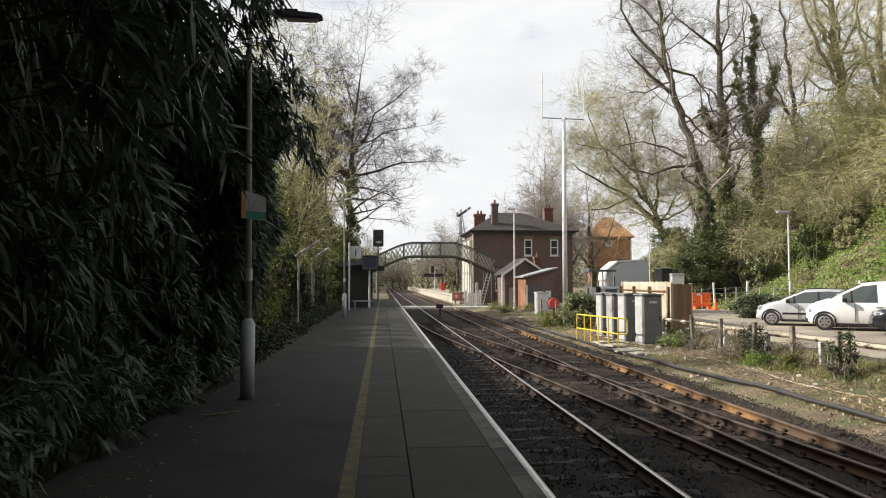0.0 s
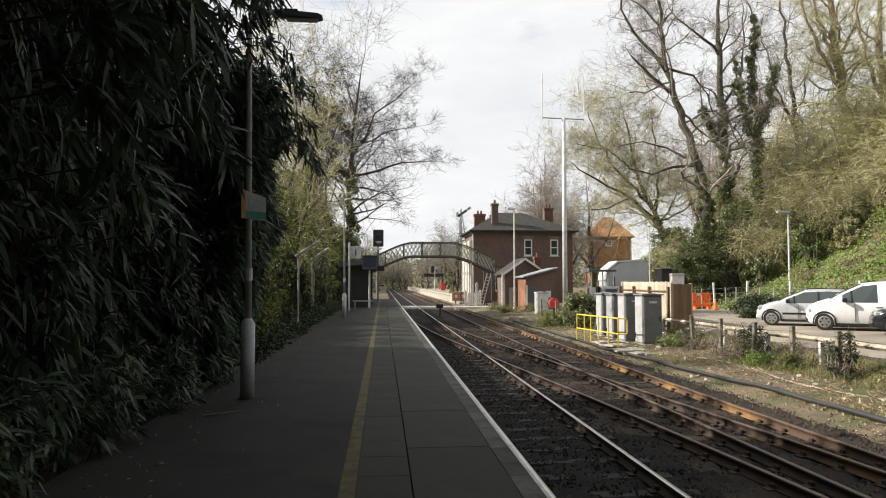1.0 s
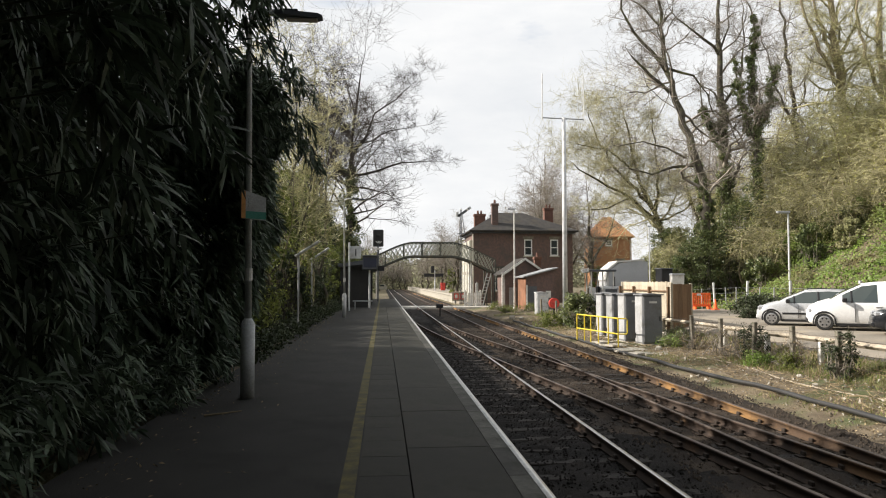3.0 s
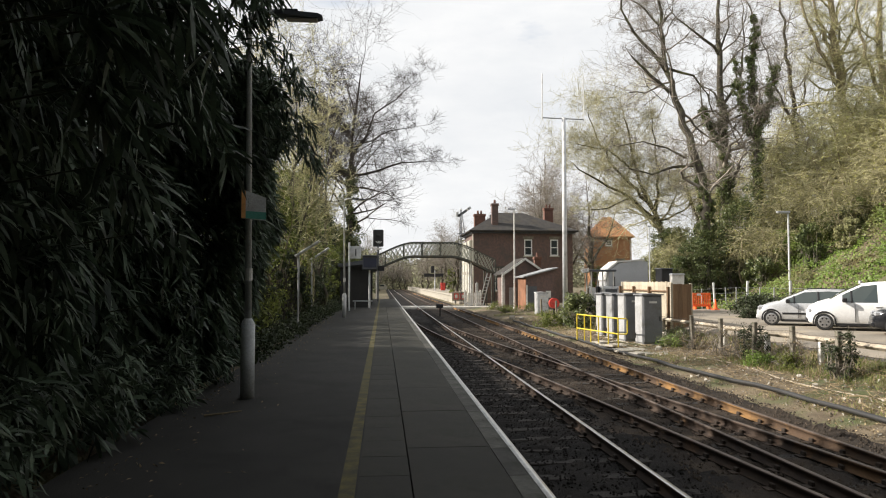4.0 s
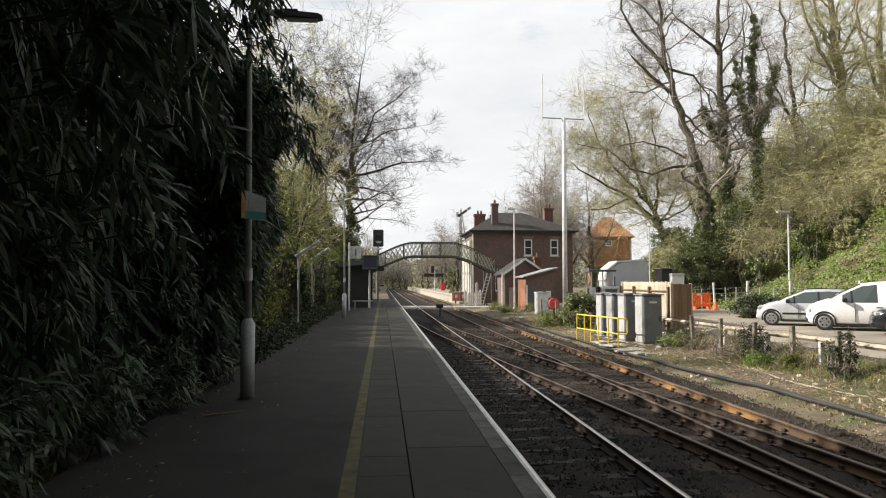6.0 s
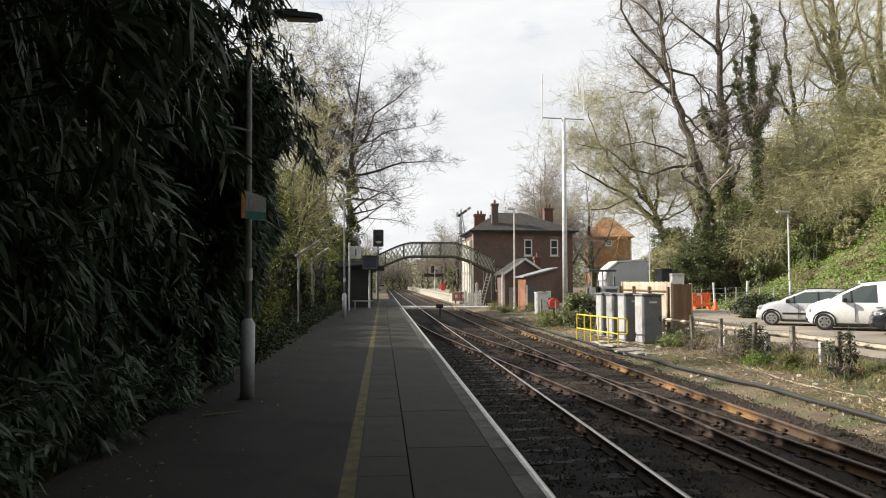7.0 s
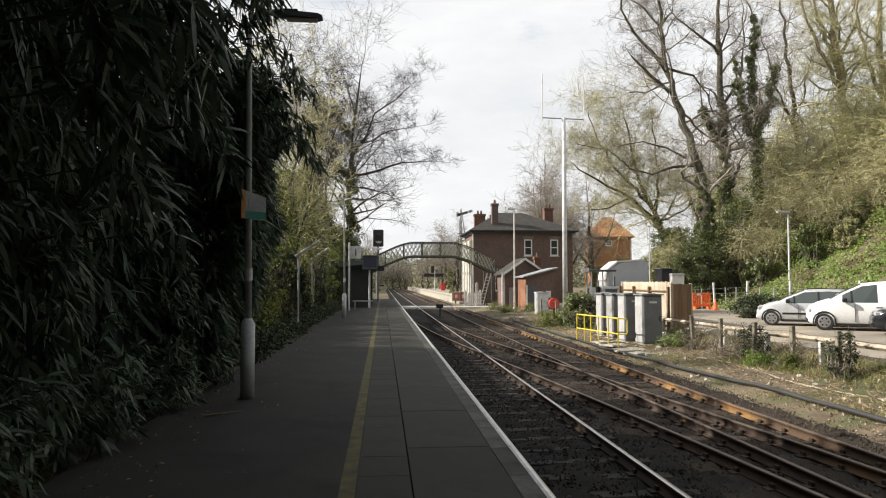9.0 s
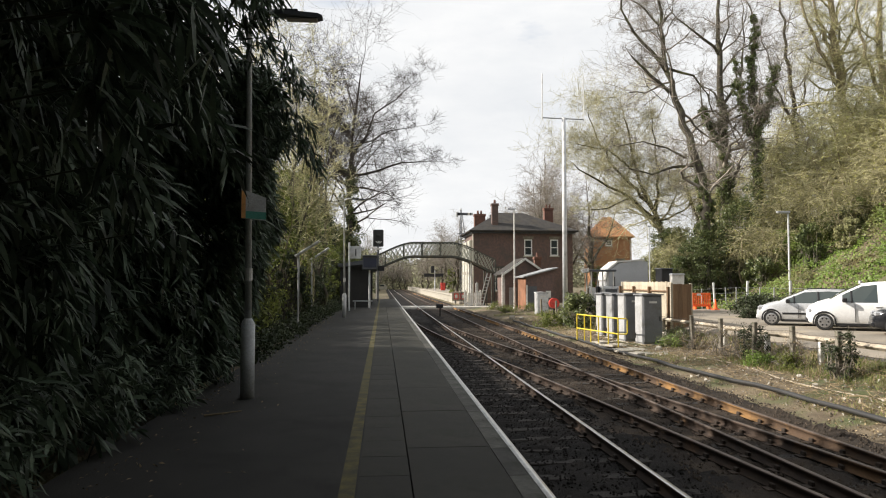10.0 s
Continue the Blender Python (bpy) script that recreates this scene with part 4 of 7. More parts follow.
def build_semaphore():
    s = thing("semaphore_signal", "lattice-post railway semaphore signal with striped arm", "railway signal", pose(8.75, 77.5, -1.0))
    for x in (-0.06, 0.06):
        part("post", tubem([(x * 1.6, 0, 0), (x, 0, 10.6)], 0.035, 6), M["grey_dark"], s)
    bm = bmesh.new()
    for i in range(20):
        z = 0.4 + i * 0.5
        tube(bm, [(-0.07, 0, z), (0.07, 0, z + 0.5)], 0.014, 4)
    part("lacing", bm, M["grey_dark"], s)
    part("brace", tubem([(0.95, 0, 4.5), (0.16, 0, 10.0)], 0.035, 6), M["grey_dark"], s)
    part("platform_ring", boxm(-0.38, 0.38, -0.3, 0.3, 7.9, 7.98, 0.01), M["grey_dark"], s)
    part("finial", tubem([(0, 0, 10.6), (0, 0, 10.85)], [0.13, 0.04], 8), M["galv_pale"], s)
    part("lamp_case", boxm(-0.55, -0.27, -0.14, 0.14, 9.85, 10.4, 0.03), M["galv_pale"], s)
    arm = part("signal_arm", boxm(-0.45, 1.3, -0.03, 0.03, -0.14, 0.14, 0.01), M["grey_dark"], s, "signal arm with pale band", at=pose(0.05, -0.14, 10.15))
    part("arm_band", boxm(0.72, 0.95, -0.04, 0.04, -0.142, 0.142), M["white_paint"], arm)
    part("arm_tip", boxm(1.08, 1.302, -0.036, 0.036, -0.142, 0.142), M["galv_pale"], arm)
    part("spectacle", tubem([(-0.30, -0.04, 0.0), (-0.30, 0.04, 0.0)], 0.17, 10), M["black"], arm)
    return arm

# ---------------------------------------------------------------- platform furniture
def build_platform_things():
    def lamp(x, y, label, head=1.0, steel="galv"):
        l = thing("platform_lamp", label, "platform lamp", pose(x, y, 0), "platform lamps")
        part("base_column", tubem([(0, 0, 0), (0, 0, 0.95)], 0.092, 14), M[steel], l, smooth=True)
        part("collar", tubem([(0, 0, 0.95), (0, 0, 1.03)], [0.096, 0.05], 14), M["galv_pale"], l)
        part("shaft", tubem([(0, 0, 1.0), (-0.03, 0, 4.9), (0.0, 0, 5.03), (0.10, 0, 5.09), (0.3 * head, 0, 5.1)], [0.045, 0.032, 0.03, 0.028, 0.026], 10), M[steel], l, smooth=True)
        part("label_band", tubem([(0, 0, 1.52), (0, 0, 1.68)], 0.05, 10), M["white_paint"], l)
        ln = part("lantern", prismm([(0.3, 5.05), (0.86, 5.01), (0.93, 5.03), (0.92, 5.05), (0.86, 5.075), (0.5, 5.1), (0.3, 5.105)], "y", -0.08, 0.08), M["grey_dark"], l)
        part("photocell", boxm(0.36, 0.6, -0.05, 0.05, 5.107, 5.135, 0.006), M["black"], ln)
        part("lens", boxm(0.45, 0.86, -0.065, 0.065, 4.99, 5.008, 0.006), M["lamp_lens"], ln)
        return l
    lamp(-1.74, 9.27, "tall grey tubular platform lamp with flat lantern", 1.0, "galv_pale")
    lamp(-1.62, 30.0, "grey tubular platform lamp with bent top", 0.9, "galv_pale")
    s = thing("station_sign", "small teal, white and orange station notice board", "sign", pose(-1.66, 9.12, 2.5, 0, 0, 38))
    part("panel", prismm([(-0.18, -0.185), (0.17, -0.20), (0.17, 0.10), (-0.18, 0.19)], "y", -0.012, 0.012), M["galv"], s)
    part("teal_band", boxm(-0.12, 0.168, -0.016, -0.0125, -0.184, -0.09), M["sign_green"], s)
    part("orange_strip", boxm(-0.178, -0.12, -0.016, -0.0125, -0.184, 0.17), M["sign_orange"], s)
    for z in (0.06, 0.01, -0.04):
        part("text_bar", boxm(-0.08, 0.12, -0.016, -0.0125, z, z + 0.03), M["galv"], s)
    part("bracket", boxm(-0.07, 0.01, 0.0125, 0.07, -0.03, 0.03), M["galv"], s)
    # inclined lamp heads on thin posts along the hedge
    for x, y, z in ((-2.55, 21.5, 2.35), (-2.6, 26.0, 2.35)):
        p = thing("hedge_lamp", "thin post with tilted flat lamp head in hedge", "platform lamp", pose(x, y, 0), "hedge lamps")
        part("post", tubem([(0, 0, 0), (0, 0, z)], 0.03, 8), M["galv"], p)
        part("head", boxm(-0.12, 0.75, -0.12, 0.12, -0.035, 0.035, 0.015), M["galv_pale"], p, at=pose(0.0, 0, z, 0, -33, 0))
    # platform number sign
    n = thing("platform_number_sign", "white platform number sign on a thin post", "sign", pose(-1.75, 37.0, 0))
    part("post", tubem([(0, 0, 0), (0, 0, 3.6)], 0.05, 8), M["galv_pale"], n)
    part("panel", boxm(0.05, 0.62, -0.02, 0.02, 2.75, 3.4, 0.01), M["galv_pale"], n)
    cu = bpy.data.curves.new("numeral", "FONT")
    cu.body, cu.size, cu.align_x, cu.extrude = "1", 0.55, "CENTER", 0.003
    cu.materials.append(M["black"])
    t = new("numeral", cu)
    t.parent, t.matrix_basis = n, pose(0.34, -0.024, 2.88, 90, 0, 0)
    # information screens
    d = thing("information_screen", "dark blue-black hooded information screen on post", "information screen", pose(-0.75, 40.5, 0))
    part("post", tubem([(0, 0, 0), (0, 0, 2.4)], 0.06, 8), M["galv_pale"], d)
    part("housing", prismm([(-0.35, 2.25), (0.35, 2.15), (0.35, 2.85), (-0.35, 3.0)], "x", -0.4, 0.45), M["grey_dark"], d)
    part("screen", boxm(-0.34, 0.39, -0.37, -0.352, 2.36, 2.88), M["screen"], d)
    part("hood", boxm(-0.42, 0.47, -0.5, 0.4, 3.0, 3.05, 0.01), M["grey_dark"], d)
    part("side_box", boxm(0.5, 0.85, -0.3, 0.3, 2.15, 2.45, 0.02), M["black"], d)
    # shelter
    w = thing("waiting_shelter", "dark timber platform shelter with pale canopy edge", "shelter", pose(-1.62, 42.0, 0))
    part("back_wall", boxm(-0.9, -0.8, 0, 8, 0, 2.4), M["blackboard"], w)
    part("near_wall", boxm(-0.8, 0.75, 0, 0.1, 0, 2.4), M["blackboard"], w)
    part("far_wall", boxm(-0.8, 0.75, 7.9, 8, 0, 2.4), M["blackboard"], w)
    part("canopy", prismm([(-1.0, 2.42), (1.25, 2.62), (1.25, 2.9), (-1.0, 2.6)], "y", -0.5, 8.5), M["grey_dark"], w)
    for y in (0.3, 4.0, 7.7):
        part("post", boxm(0.8, 0.92, y, y + 0.12, 0, 2.58), M["blackboard"], w)
    b = thing("bench", "pale metal bench beside the shelter", "bench", pose(-1.55, 39.3, 0))
    part("seat", boxm(-0.1, 1.0, -0.22, 0.22, 0.42, 0.47, 0.01), M["galv"], b)
    for x in (0.0, 0.86):
        part("leg", boxm(x, x + 0.05, -0.2, 0.2, 0.0, 0.42), M["galv"], b)
    # colour-light signal seen from behind
    g = thing("colour_light_signal", "black signal head with white cross mark on tall post", "railway signal", pose(-0.35, 55.0, 0))
    part("post", tubem([(0, 0, 0), (0, 0, 4.6)], 0.06, 8), M["grey_dark"], g)
    part("backboard", boxm(-0.4, 0.42, -0.05, 0.05, 4.3, 5.65, 0.06), M["blackboard"], g)
    part("hood", boxm(-0.14, 0.16, -0.14, -0.06, 5.05, 5.3, 0.04), M["blackboard"], g)
    part("mark", tubem([(-0.18, -0.062, 4.72), (-0.02, -0.062, 4.58), (0.12, -0.062, 4.74)], 0.032, 4), M["white_paint"], g)
    part("mark", tubem([(-0.02, -0.066, 4.74), (0.13, -0.066, 4.56), (0.25, -0.066, 4.72)], 0.032, 4), M["white_paint"], g)
    part("number_plate", boxm(-0.22, 0.28, -0.06, 0.0, 4.05, 4.18), M["white_paint"], g)
    # ground signal between the tracks
    k = thing("ground_signal", "low black ground signal between the tracks", "railway signal", pose(4.35, 52.5, -1.1))
    part("stem", tubem([(0, 0, 0), (0, 0, 0.8)], 0.06, 6), M["black"], k)
    part("head", boxm(-0.3, 0.22, -0.12, 0.12, 0.65, 0.95, 0.03), M["black"], k)

# ---------------------------------------------------------------- vehicles
def loft_car(name, label, at, paint, stations, windows, screens, wheels, wheel_r, trim, pillars=(), rails=False, group="parked cars"):
    """stations: (x, z bottom, z belt, z roof, half width). windows: spans of stations with side glass; screens: spans of glazed top."""
    c = thing(name, label, "car", at, group)
    body, glass = bmesh.new(), bmesh.new()
    secs = []
    for x, zb, zbelt, zr, hw in stations:
        up = zr - zbelt
        inset = min(0.22, 0.02 + up * 0.32)
        half = [(hw * 0.90, zb), (hw * 0.985, zb + 0.10), (hw, (zb + zbelt) * 0.5), (hw * 0.985, zbelt - 0.05), (hw * 0.955, zbelt),
                (hw * 0.955 - inset, zr - min(0.09, up * 0.4)), (hw * 0.955 - inset - 0.10, zr - min(0.02, up * 0.1)), (hw * 0.3, zr + 0.012)]
        secs.append([(x, -a, b) for a, b in half] + [(x, a, b) for a, b in reversed(half)])
    k = len(secs[0])
    vb = [[body.verts.new(p) for p in s] for s in secs]
    for i in range(len(secs) - 1):
        for j in range(k - 1):
            side = j in (4, k - 6)
            top = j in (6, 7, 8)
            is_glass = (side and any(a <= i < b for a, b in windows)) or (top and any(a <= i < b for a, b in screens))
            if is_glass:
                q = [glass.verts.new(p) for p in (secs[i][j], secs[i][j + 1], secs[i + 1][j + 1], secs[i + 1][j])]
                glass.faces.new(q)
            else:
                body.faces.new((vb[i][j], vb[i][j + 1], vb[i + 1][j + 1], vb[i + 1][j]))
    body.faces.new(vb[0][::-1]), body.faces.new(vb[-1])
    for s0, s1 in zip(vb, vb[1:]):
        body.faces.new((s0[0], s1[0], s1[-1], s0[-1]))
    bmesh.ops.recalc_face_normals(body, faces=body.faces)
    bd = part("body", body, paint, c, smooth=False)
    bd.data.polygons.foreach_set("use_smooth", [len(p.vertices) == 4 for p in bd.data.polygons])
    part("glazing", glass, M["car_glass"], c, "dark tinted glass")
    hw = max(s[4] for s in stations)
    sx = [s[0] for s in stations]
    for x in pillars:
        i = max(k for k in range(len(sx) - 1) if sx[k] <= x)
        f = (x - sx[i]) / (sx[i + 1] - sx[i])
        for j in (4, 10):
            lo = Vector(secs[i][j]).lerp(Vector(secs[i + 1][j]), f)
            hi = Vector(secs[i][j + 1]).lerp(Vector(secs[i + 1][j + 1]), f)
            part("pillar", tubem([lo, hi], 0.032, 6), M["black"], c)
    if rails:
        for s in (-1, 1):
            part("roof_rail", tubem([(sx[5] + 0.1, s * 0.60, 1.52), (sx[5] + 0.2, s * 0.60, 1.57), (sx[8] - 0.2, s * 0.60, 1.53), (sx[8] - 0.1, s * 0.60, 1.45)], 0.018, 6), M["black"], c)
    for x in wheels:
        for s in (-1, 1):
            w = part("wheel", tubem([(x, s * (hw - 0.20), wheel_r), (x, s * (hw - 0.03), wheel_r), (x, s * (hw + 0.006), wheel_r)], [wheel_r, wheel_r, wheel_r - 0.03], 22), M["tyre"], c)
            part("rim", tubem([(x, s * (hw + 0.007), wheel_r), (x, s * (hw + 0.014), wheel_r)], [wheel_r * 0.68, wheel_r * 0.62], 18), M["alloy"], w)
            for a in range(6):
                t = a * math.pi / 3
                p = (x + math.cos(t) * wheel_r * 0.42, s * (hw + 0.017), wheel_r + math.sin(t) * wheel_r * 0.42)
                part("rim_hole", tubem([(p[0], p[1] - 0.003, p[2]), (p[0], p[1] + 0.003, p[2])], wheel_r * 0.11, 6), M["black"], w)
            arch = bmesh.new()
            tube(arch, [(x + math.cos(t) * (wheel_r + 0.05), s * (hw - 0.004), wheel_r + math.sin(t) * (wheel_r + 0.05)) for t in np.linspace(-0.25, math.pi + 0.25, 14)], 0.035, 5)
            part("wheel_arch", arch, M["black"] if trim else paint, c)
    x0 = stations[0][0]
    for s in (-1, 1):
        part("headlamp", boxm(x0 + 0.05, x0 + 0.38, s * (hw - 0.26) - 0.12, s * (hw - 0.26) + 0.12, 0.66, 0.82, 0.04), M["lens"], c)
        part("door_mirror", boxm(stations[4][0] - 0.02, stations[4][0] + 0.14, s * (hw + 0.08) - 0.1, s * (hw + 0.08) + 0.1, stations[4][2] + 0.02, stations[4][2] + 0.18, 0.03), M["black"], c)
        part("door_handle", boxm(stations[6][0] - 0.1, stations[6][0] + 0.1, s * hw - 0.02, s * hw + 0.025, stations[6][2] - 0.16, stations[6][2] - 0.12, 0.006), paint, c)
        for xx in (stations[5][0] - 0.25, stations[6][0] + 0.25):
            part("door_gap", boxm(xx - 0.006, xx + 0.006, s * hw - 0.03, s * hw + 0.004, 0.34, stations[5][2] - 0.05), M["black"], c)
        if trim == 1:
            part("side_moulding", boxm(wheels[0] + wheel_r + 0.1, wheels[1] - wheel_r - 0.1, s * hw - 0.01, s * hw + 0.018, 0.48, 0.56, 0.006), M["black"], c)
        if trim:
            part("sill", boxm(wheels[0] + wheel_r + 0.06, wheels[1] - wheel_r - 0.06, s * (hw - 0.03) - 0.02, s * (hw - 0.03) + 0.02, 0.18, 0.27), M["black"], c)
    part("bumper", boxm(x0 - 0.03, x0 + 0.16, -hw * 0.66, hw * 0.66, 0.26, 0.48, 0.06), M["black"] if trim == 2 else paint, c)
    return c

PARK = -0.33
def build_vehicles():
    est = [(0.0, 0.30, 0.58, 0.62, 0.50), (0.12, 0.25, 0.72, 0.77, 0.72), (0.45, 0.22, 0.86, 0.92, 0.86), (0.85, 0.20, 0.93, 1.02, 0.89), (1.15, 0.20, 0.94, 1.20, 0.89),
           (1.85, 0.20, 0.95, 1.50, 0.89), (2.7, 0.20, 0.97, 1.54, 0.89), (3.6, 0.22, 1.0, 1.50, 0.88), (4.15, 0.26, 1.02, 1.40, 0.86), (4.45, 0.32, 1.00, 1.08, 0.80)]
    loft_car("estate_car", "silver estate car parked nose to the kerb", pose(16.37, 29.29, PARK, 0, 0, -31), M["car_silver"], est, [(4, 8)], [(3, 5)], (0.58, 3.2), 0.315, 1, (1.45, 2.35, 3.5), True)
    van = [(0.0, 0.32, 0.66, 0.72, 0.55), (0.12, 0.26, 0.84, 0.90, 0.76), (0.42, 0.22, 0.98, 1.06, 0.89), (0.80, 0.20, 1.04, 1.18, 0.91), (1.20, 0.20, 1.06, 1.44, 0.91),
           (1.85, 0.20, 1.06, 1.77, 0.91), (2.35, 0.20, 1.06, 1.83, 0.91), (2.7, 0.20, 1.06, 1.85, 0.91), (4.1, 0.24, 1.06, 1.84, 0.91), (4.38, 0.3, 1.04, 1.78, 0.89)]
    loft_car("delivery_van", "clean white small van parked nose to the kerb", pose(16.77, 26.35, PARK, 0, 0, -31), M["car_white"], van, [(4, 6)], [(3, 5)], (0.58, 3.3), 0.325, 2, (1.50,))
    loft_car("hatchback_car", "glossy black hatchback parked nose to the kerb", pose(17.14, 23.2, PARK, 0, 0, -31), M["car_black"], [(a, b, c, d, e * 0.95) for a, b, c, d, e in est], [(4, 8)], [(3, 5)], (0.70, 3.2), 0.30, 1, (1.7, 2.6))
    h = thing("box_van", "grey van with rounded pale roof behind the fence", "van", pose(14.0, 42.6, -0.36, 0, 0, -4))
    part("body", prismm([(0, 0.4), (2.6, 0.4), (2.6, 3.15), (2.1, 3.2), (0.8, 3.05), (0.25, 2.65), (0, 2.0)], "y", 0, 2.0), M["van_grey"], h)
    part("roof_panel", prismm([(-0.05, 1.95), (0.18, 2.65), (0.75, 3.1), (2.4, 3.22), (2.4, 3.32), (0.7, 3.2), (0.10, 2.73), (-0.1, 2.0)], "y", -0.03, 2.03), M["white_paint"], h)
    part("side_stripe", boxm(0.3, 2.5, -0.012, -0.001, 1.2, 1.3), M["grey_dark"], h)
    for x in (0.6, 2.4):
        part("wheel", tubem([(x, -0.03, 0.34), (x, 0.2, 0.34)], 0.34, 16), M["tyre"], h)
    t = thing("works_machine", "pale works machine with open cab and dark canopy roof", "works machine", pose(12.5, 40.6, -0.36))
    part("chassis", boxm(-0.05, 1.75, 0.05, 1.15, 0.42, 0.72, 0.04), M["grey_dark"], t)
    hood = part("engine_cover", boxm(0.62, 1.72, 0.08, 1.12, 0.74, 1.62, 0.08), M["galv_pale"], t)
    part("engine_grille", boxm(0.78, 1.5, 0.04, 0.076, 0.9, 1.45), M["grey_dark"], hood)
    part("side_lamp", boxm(1.5, 1.66, 0.03, 0.076, 1.42, 1.55, 0.01), M["lens"], hood)
    part("seat", boxm(0.1, 0.5, 0.35, 0.85, 0.9, 1.05, 0.03), M["black"], t)
    part("seat_back", boxm(0.42, 0.54, 0.35, 0.85, 1.05, 1.6, 0.03), M["black"], t)
    part("control_box", boxm(-0.08, 0.2, 0.1, 0.5, 0.74, 1.55, 0.03), M["galv_pale"], t)
    for x in (-0.1, 0.6, 1.25):
        for y in (0.06, 1.06):
            part("cab_post", boxm(x, x + 0.07, y, y + 0.07, 0.72, 2.5), M["white_paint"], t)
    part("cab_roof", boxm(-0.22, 1.45, -0.06, 1.26, 2.5, 2.62, 0.04), M["grey_dark"], t)
    part("roof_edge", boxm(-0.32, -0.225, -0.05, 1.25, 2.42, 2.68, 0.03), M["white_paint"], t)
    part("guard_rail", tubem([(1.75, 0.1, 0.74), (1.75, 0.1, 1.9), (2.2, 0.1, 1.95), (2.32, 0.1, 1.4), (2.32, 0.1, 0.7)], 0.035, 8), M["white_paint"], t)
    part("guard_rail", tubem([(-0.35, 0.1, 0.74), (-0.35, 0.1, 1.55), (-0.1, 0.1, 1.6)], 0.03, 8), M["white_paint"], t)
    part("exhaust", tubem([(1.5, 0.5, 1.62), (1.5, 0.5, 2.2)], 0.04, 8), M["black"], t)
    for x in (0.25, 1.45):
        for y0, y1 in ((-0.08, 0.2), (1.0, 1.28)):
            w = part("wheel", tubem([(x, y0, 0.38), (x, y1, 0.38)], 0.38, 18), M["tyre"], t)
            part("hub", tubem([(x, y0 - 0.012, 0.38), (x, y1 + 0.012, 0.38)], 0.17, 12), M["galv_pale"], w)

def build_car_park():
    road = thing("car_park", "dusty sunlit car park surface beside the verge", "car park", kind="structure")
    xs, ys = np.arange(12.6, 24.1, 0.5), np.arange(2, 62, 1.0)
    X, Y = np.meshgrid(xs, ys)
    Z = ground_z(X, Y) + 0.012
    n, m = len(xs), len(ys)
    i = (np.arange(m - 1)[:, None] * n + np.arange(n - 1)[None, :]).ravel()
    me = mesh_of("surface", np.stack([X, Y, Z], axis=-1).reshape(-1, 3), np.stack([i, i + 1, i + 1 + n, i + n], axis=1), M["tarmac"])
    me.polygons.foreach_set("use_smooth", [True] * len(me.polygons))
    hang("surface", me, road)
    # low timber knee rail
    rng = random.Random(6)
    kr = thing("knee_rail", "low weathered timber knee rail on white posts", "rail fence")
    for y in np.arange(10.2, 31, 2.7):
        z = float(ground_z(12.05, y))
        part("post", boxm(11.98, 12.12, y - 0.07, y + 0.07, z - 0.1, z + 0.60, 0.012), M["white_paint"] if y < 24 else M["concrete"], kr)
    for y in np.arange(10.2, 29, 2.7):
        z0, z1 = float(ground_z(12.05, y)) + 0.65, float(ground_z(12.05, y + 2.7)) + 0.65
        bm = tubem([(12.05, y - 0.03, z0), (12.05, y + 2.66, z1 + rng.uniform(-0.02, 0.02))], 0.075, 4)
        part("rail", bm, M["old_timber"], kr)
    # concrete post and wire fence
    fx = 11.35
    pf = thing("wire_fence", "old concrete fence posts with sagging wires and ivy", "fence")
    pys = (13.9, 16.6, 18.5, 20.5, 22.6, 24.7, 33.5, 37, 41, 45, 49)
    for i, y in enumerate(pys):
        z = float(ground_z(fx, y))
        part("post", boxm(-0.06, 0.06, -0.065, 0.065, -0.2, 1.22, 0.015), M["post_concrete"], pf, at=pose(fx + rng.uniform(-0.05, 0.05), y, z, rng.uniform(-3, 3), rng.uniform(-3, 3), rng.uniform(-8, 8)))
    for h in (0.4, 0.75, 1.08):
        for a, b in zip(pys, pys[1:]):
            za, zb = float(ground_z(fx, a)) + h, float(ground_z(fx, b)) + h
            bm = tubem([(fx - 0.07, a, za), (fx - 0.07, (a + b) / 2, (za + zb) / 2 - 0.06), (fx - 0.07, b, zb)], 0.006, 4)
            part("wire", bm, M["rust"], pf)
    # far mesh fence below the bank
    mf = thing("mesh_fence", "tall pale concrete posts with wire mesh below bank", "fence")
    post = bm_mesh("post", boxm(-0.06, 0.06, -0.06, 0.06, -0.2, 1.9, 0.01), M["galv_pale"])
    thin = bm_mesh("stake", boxm(-0.03, 0.03, -0.03, 0.03, -0.2, 1.5, 0.005), M["galv"])
    for i in range(22):
        t = i / 21
        x, y = 18.8 + 5.2 * float(sstep(t * 2)), 53 - 27 * t * t
        hang("post" if i % 3 == 0 else "stake", post if i % 3 == 0 else thin, mf, at=pose(x, y, float(ground_z(x, y)), rng.uniform(-2, 2), rng.uniform(-3, 3)))
    for h in (0.3, 0.7, 1.1, 1.45):
        pts = []
        for i in range(22):
            t = i / 21
            x, y = 18.8 + 5.2 * float(sstep(t * 2)), 53 - 27 * t * t
            pts.append((x, y, float(ground_z(x, y)) + h))
        part("wire", tubem(pts, 0.008, 3), M["galv"], mf)
    # orange barrier and black bin
    b = thing("plastic_barrier", "bright orange plastic road barrier on the tarmac", "barrier", pose(21.1, 44.6, float(ground_z(21.1, 44.6)) + 0.05))
    for z0, z1 in ((0.95, 1.08), (0.18, 0.34)):
        part("cross_bar", boxm(-0.62, 0.62, -0.03, 0.03, z0, z1, 0.015), M["orange"], b)
    for i in range(10):
        x = -0.58 + i * 0.129
        part("upright", boxm(x - 0.03, x + 0.03, -0.02, 0.02, 0.34, 0.95), M["orange"], b)
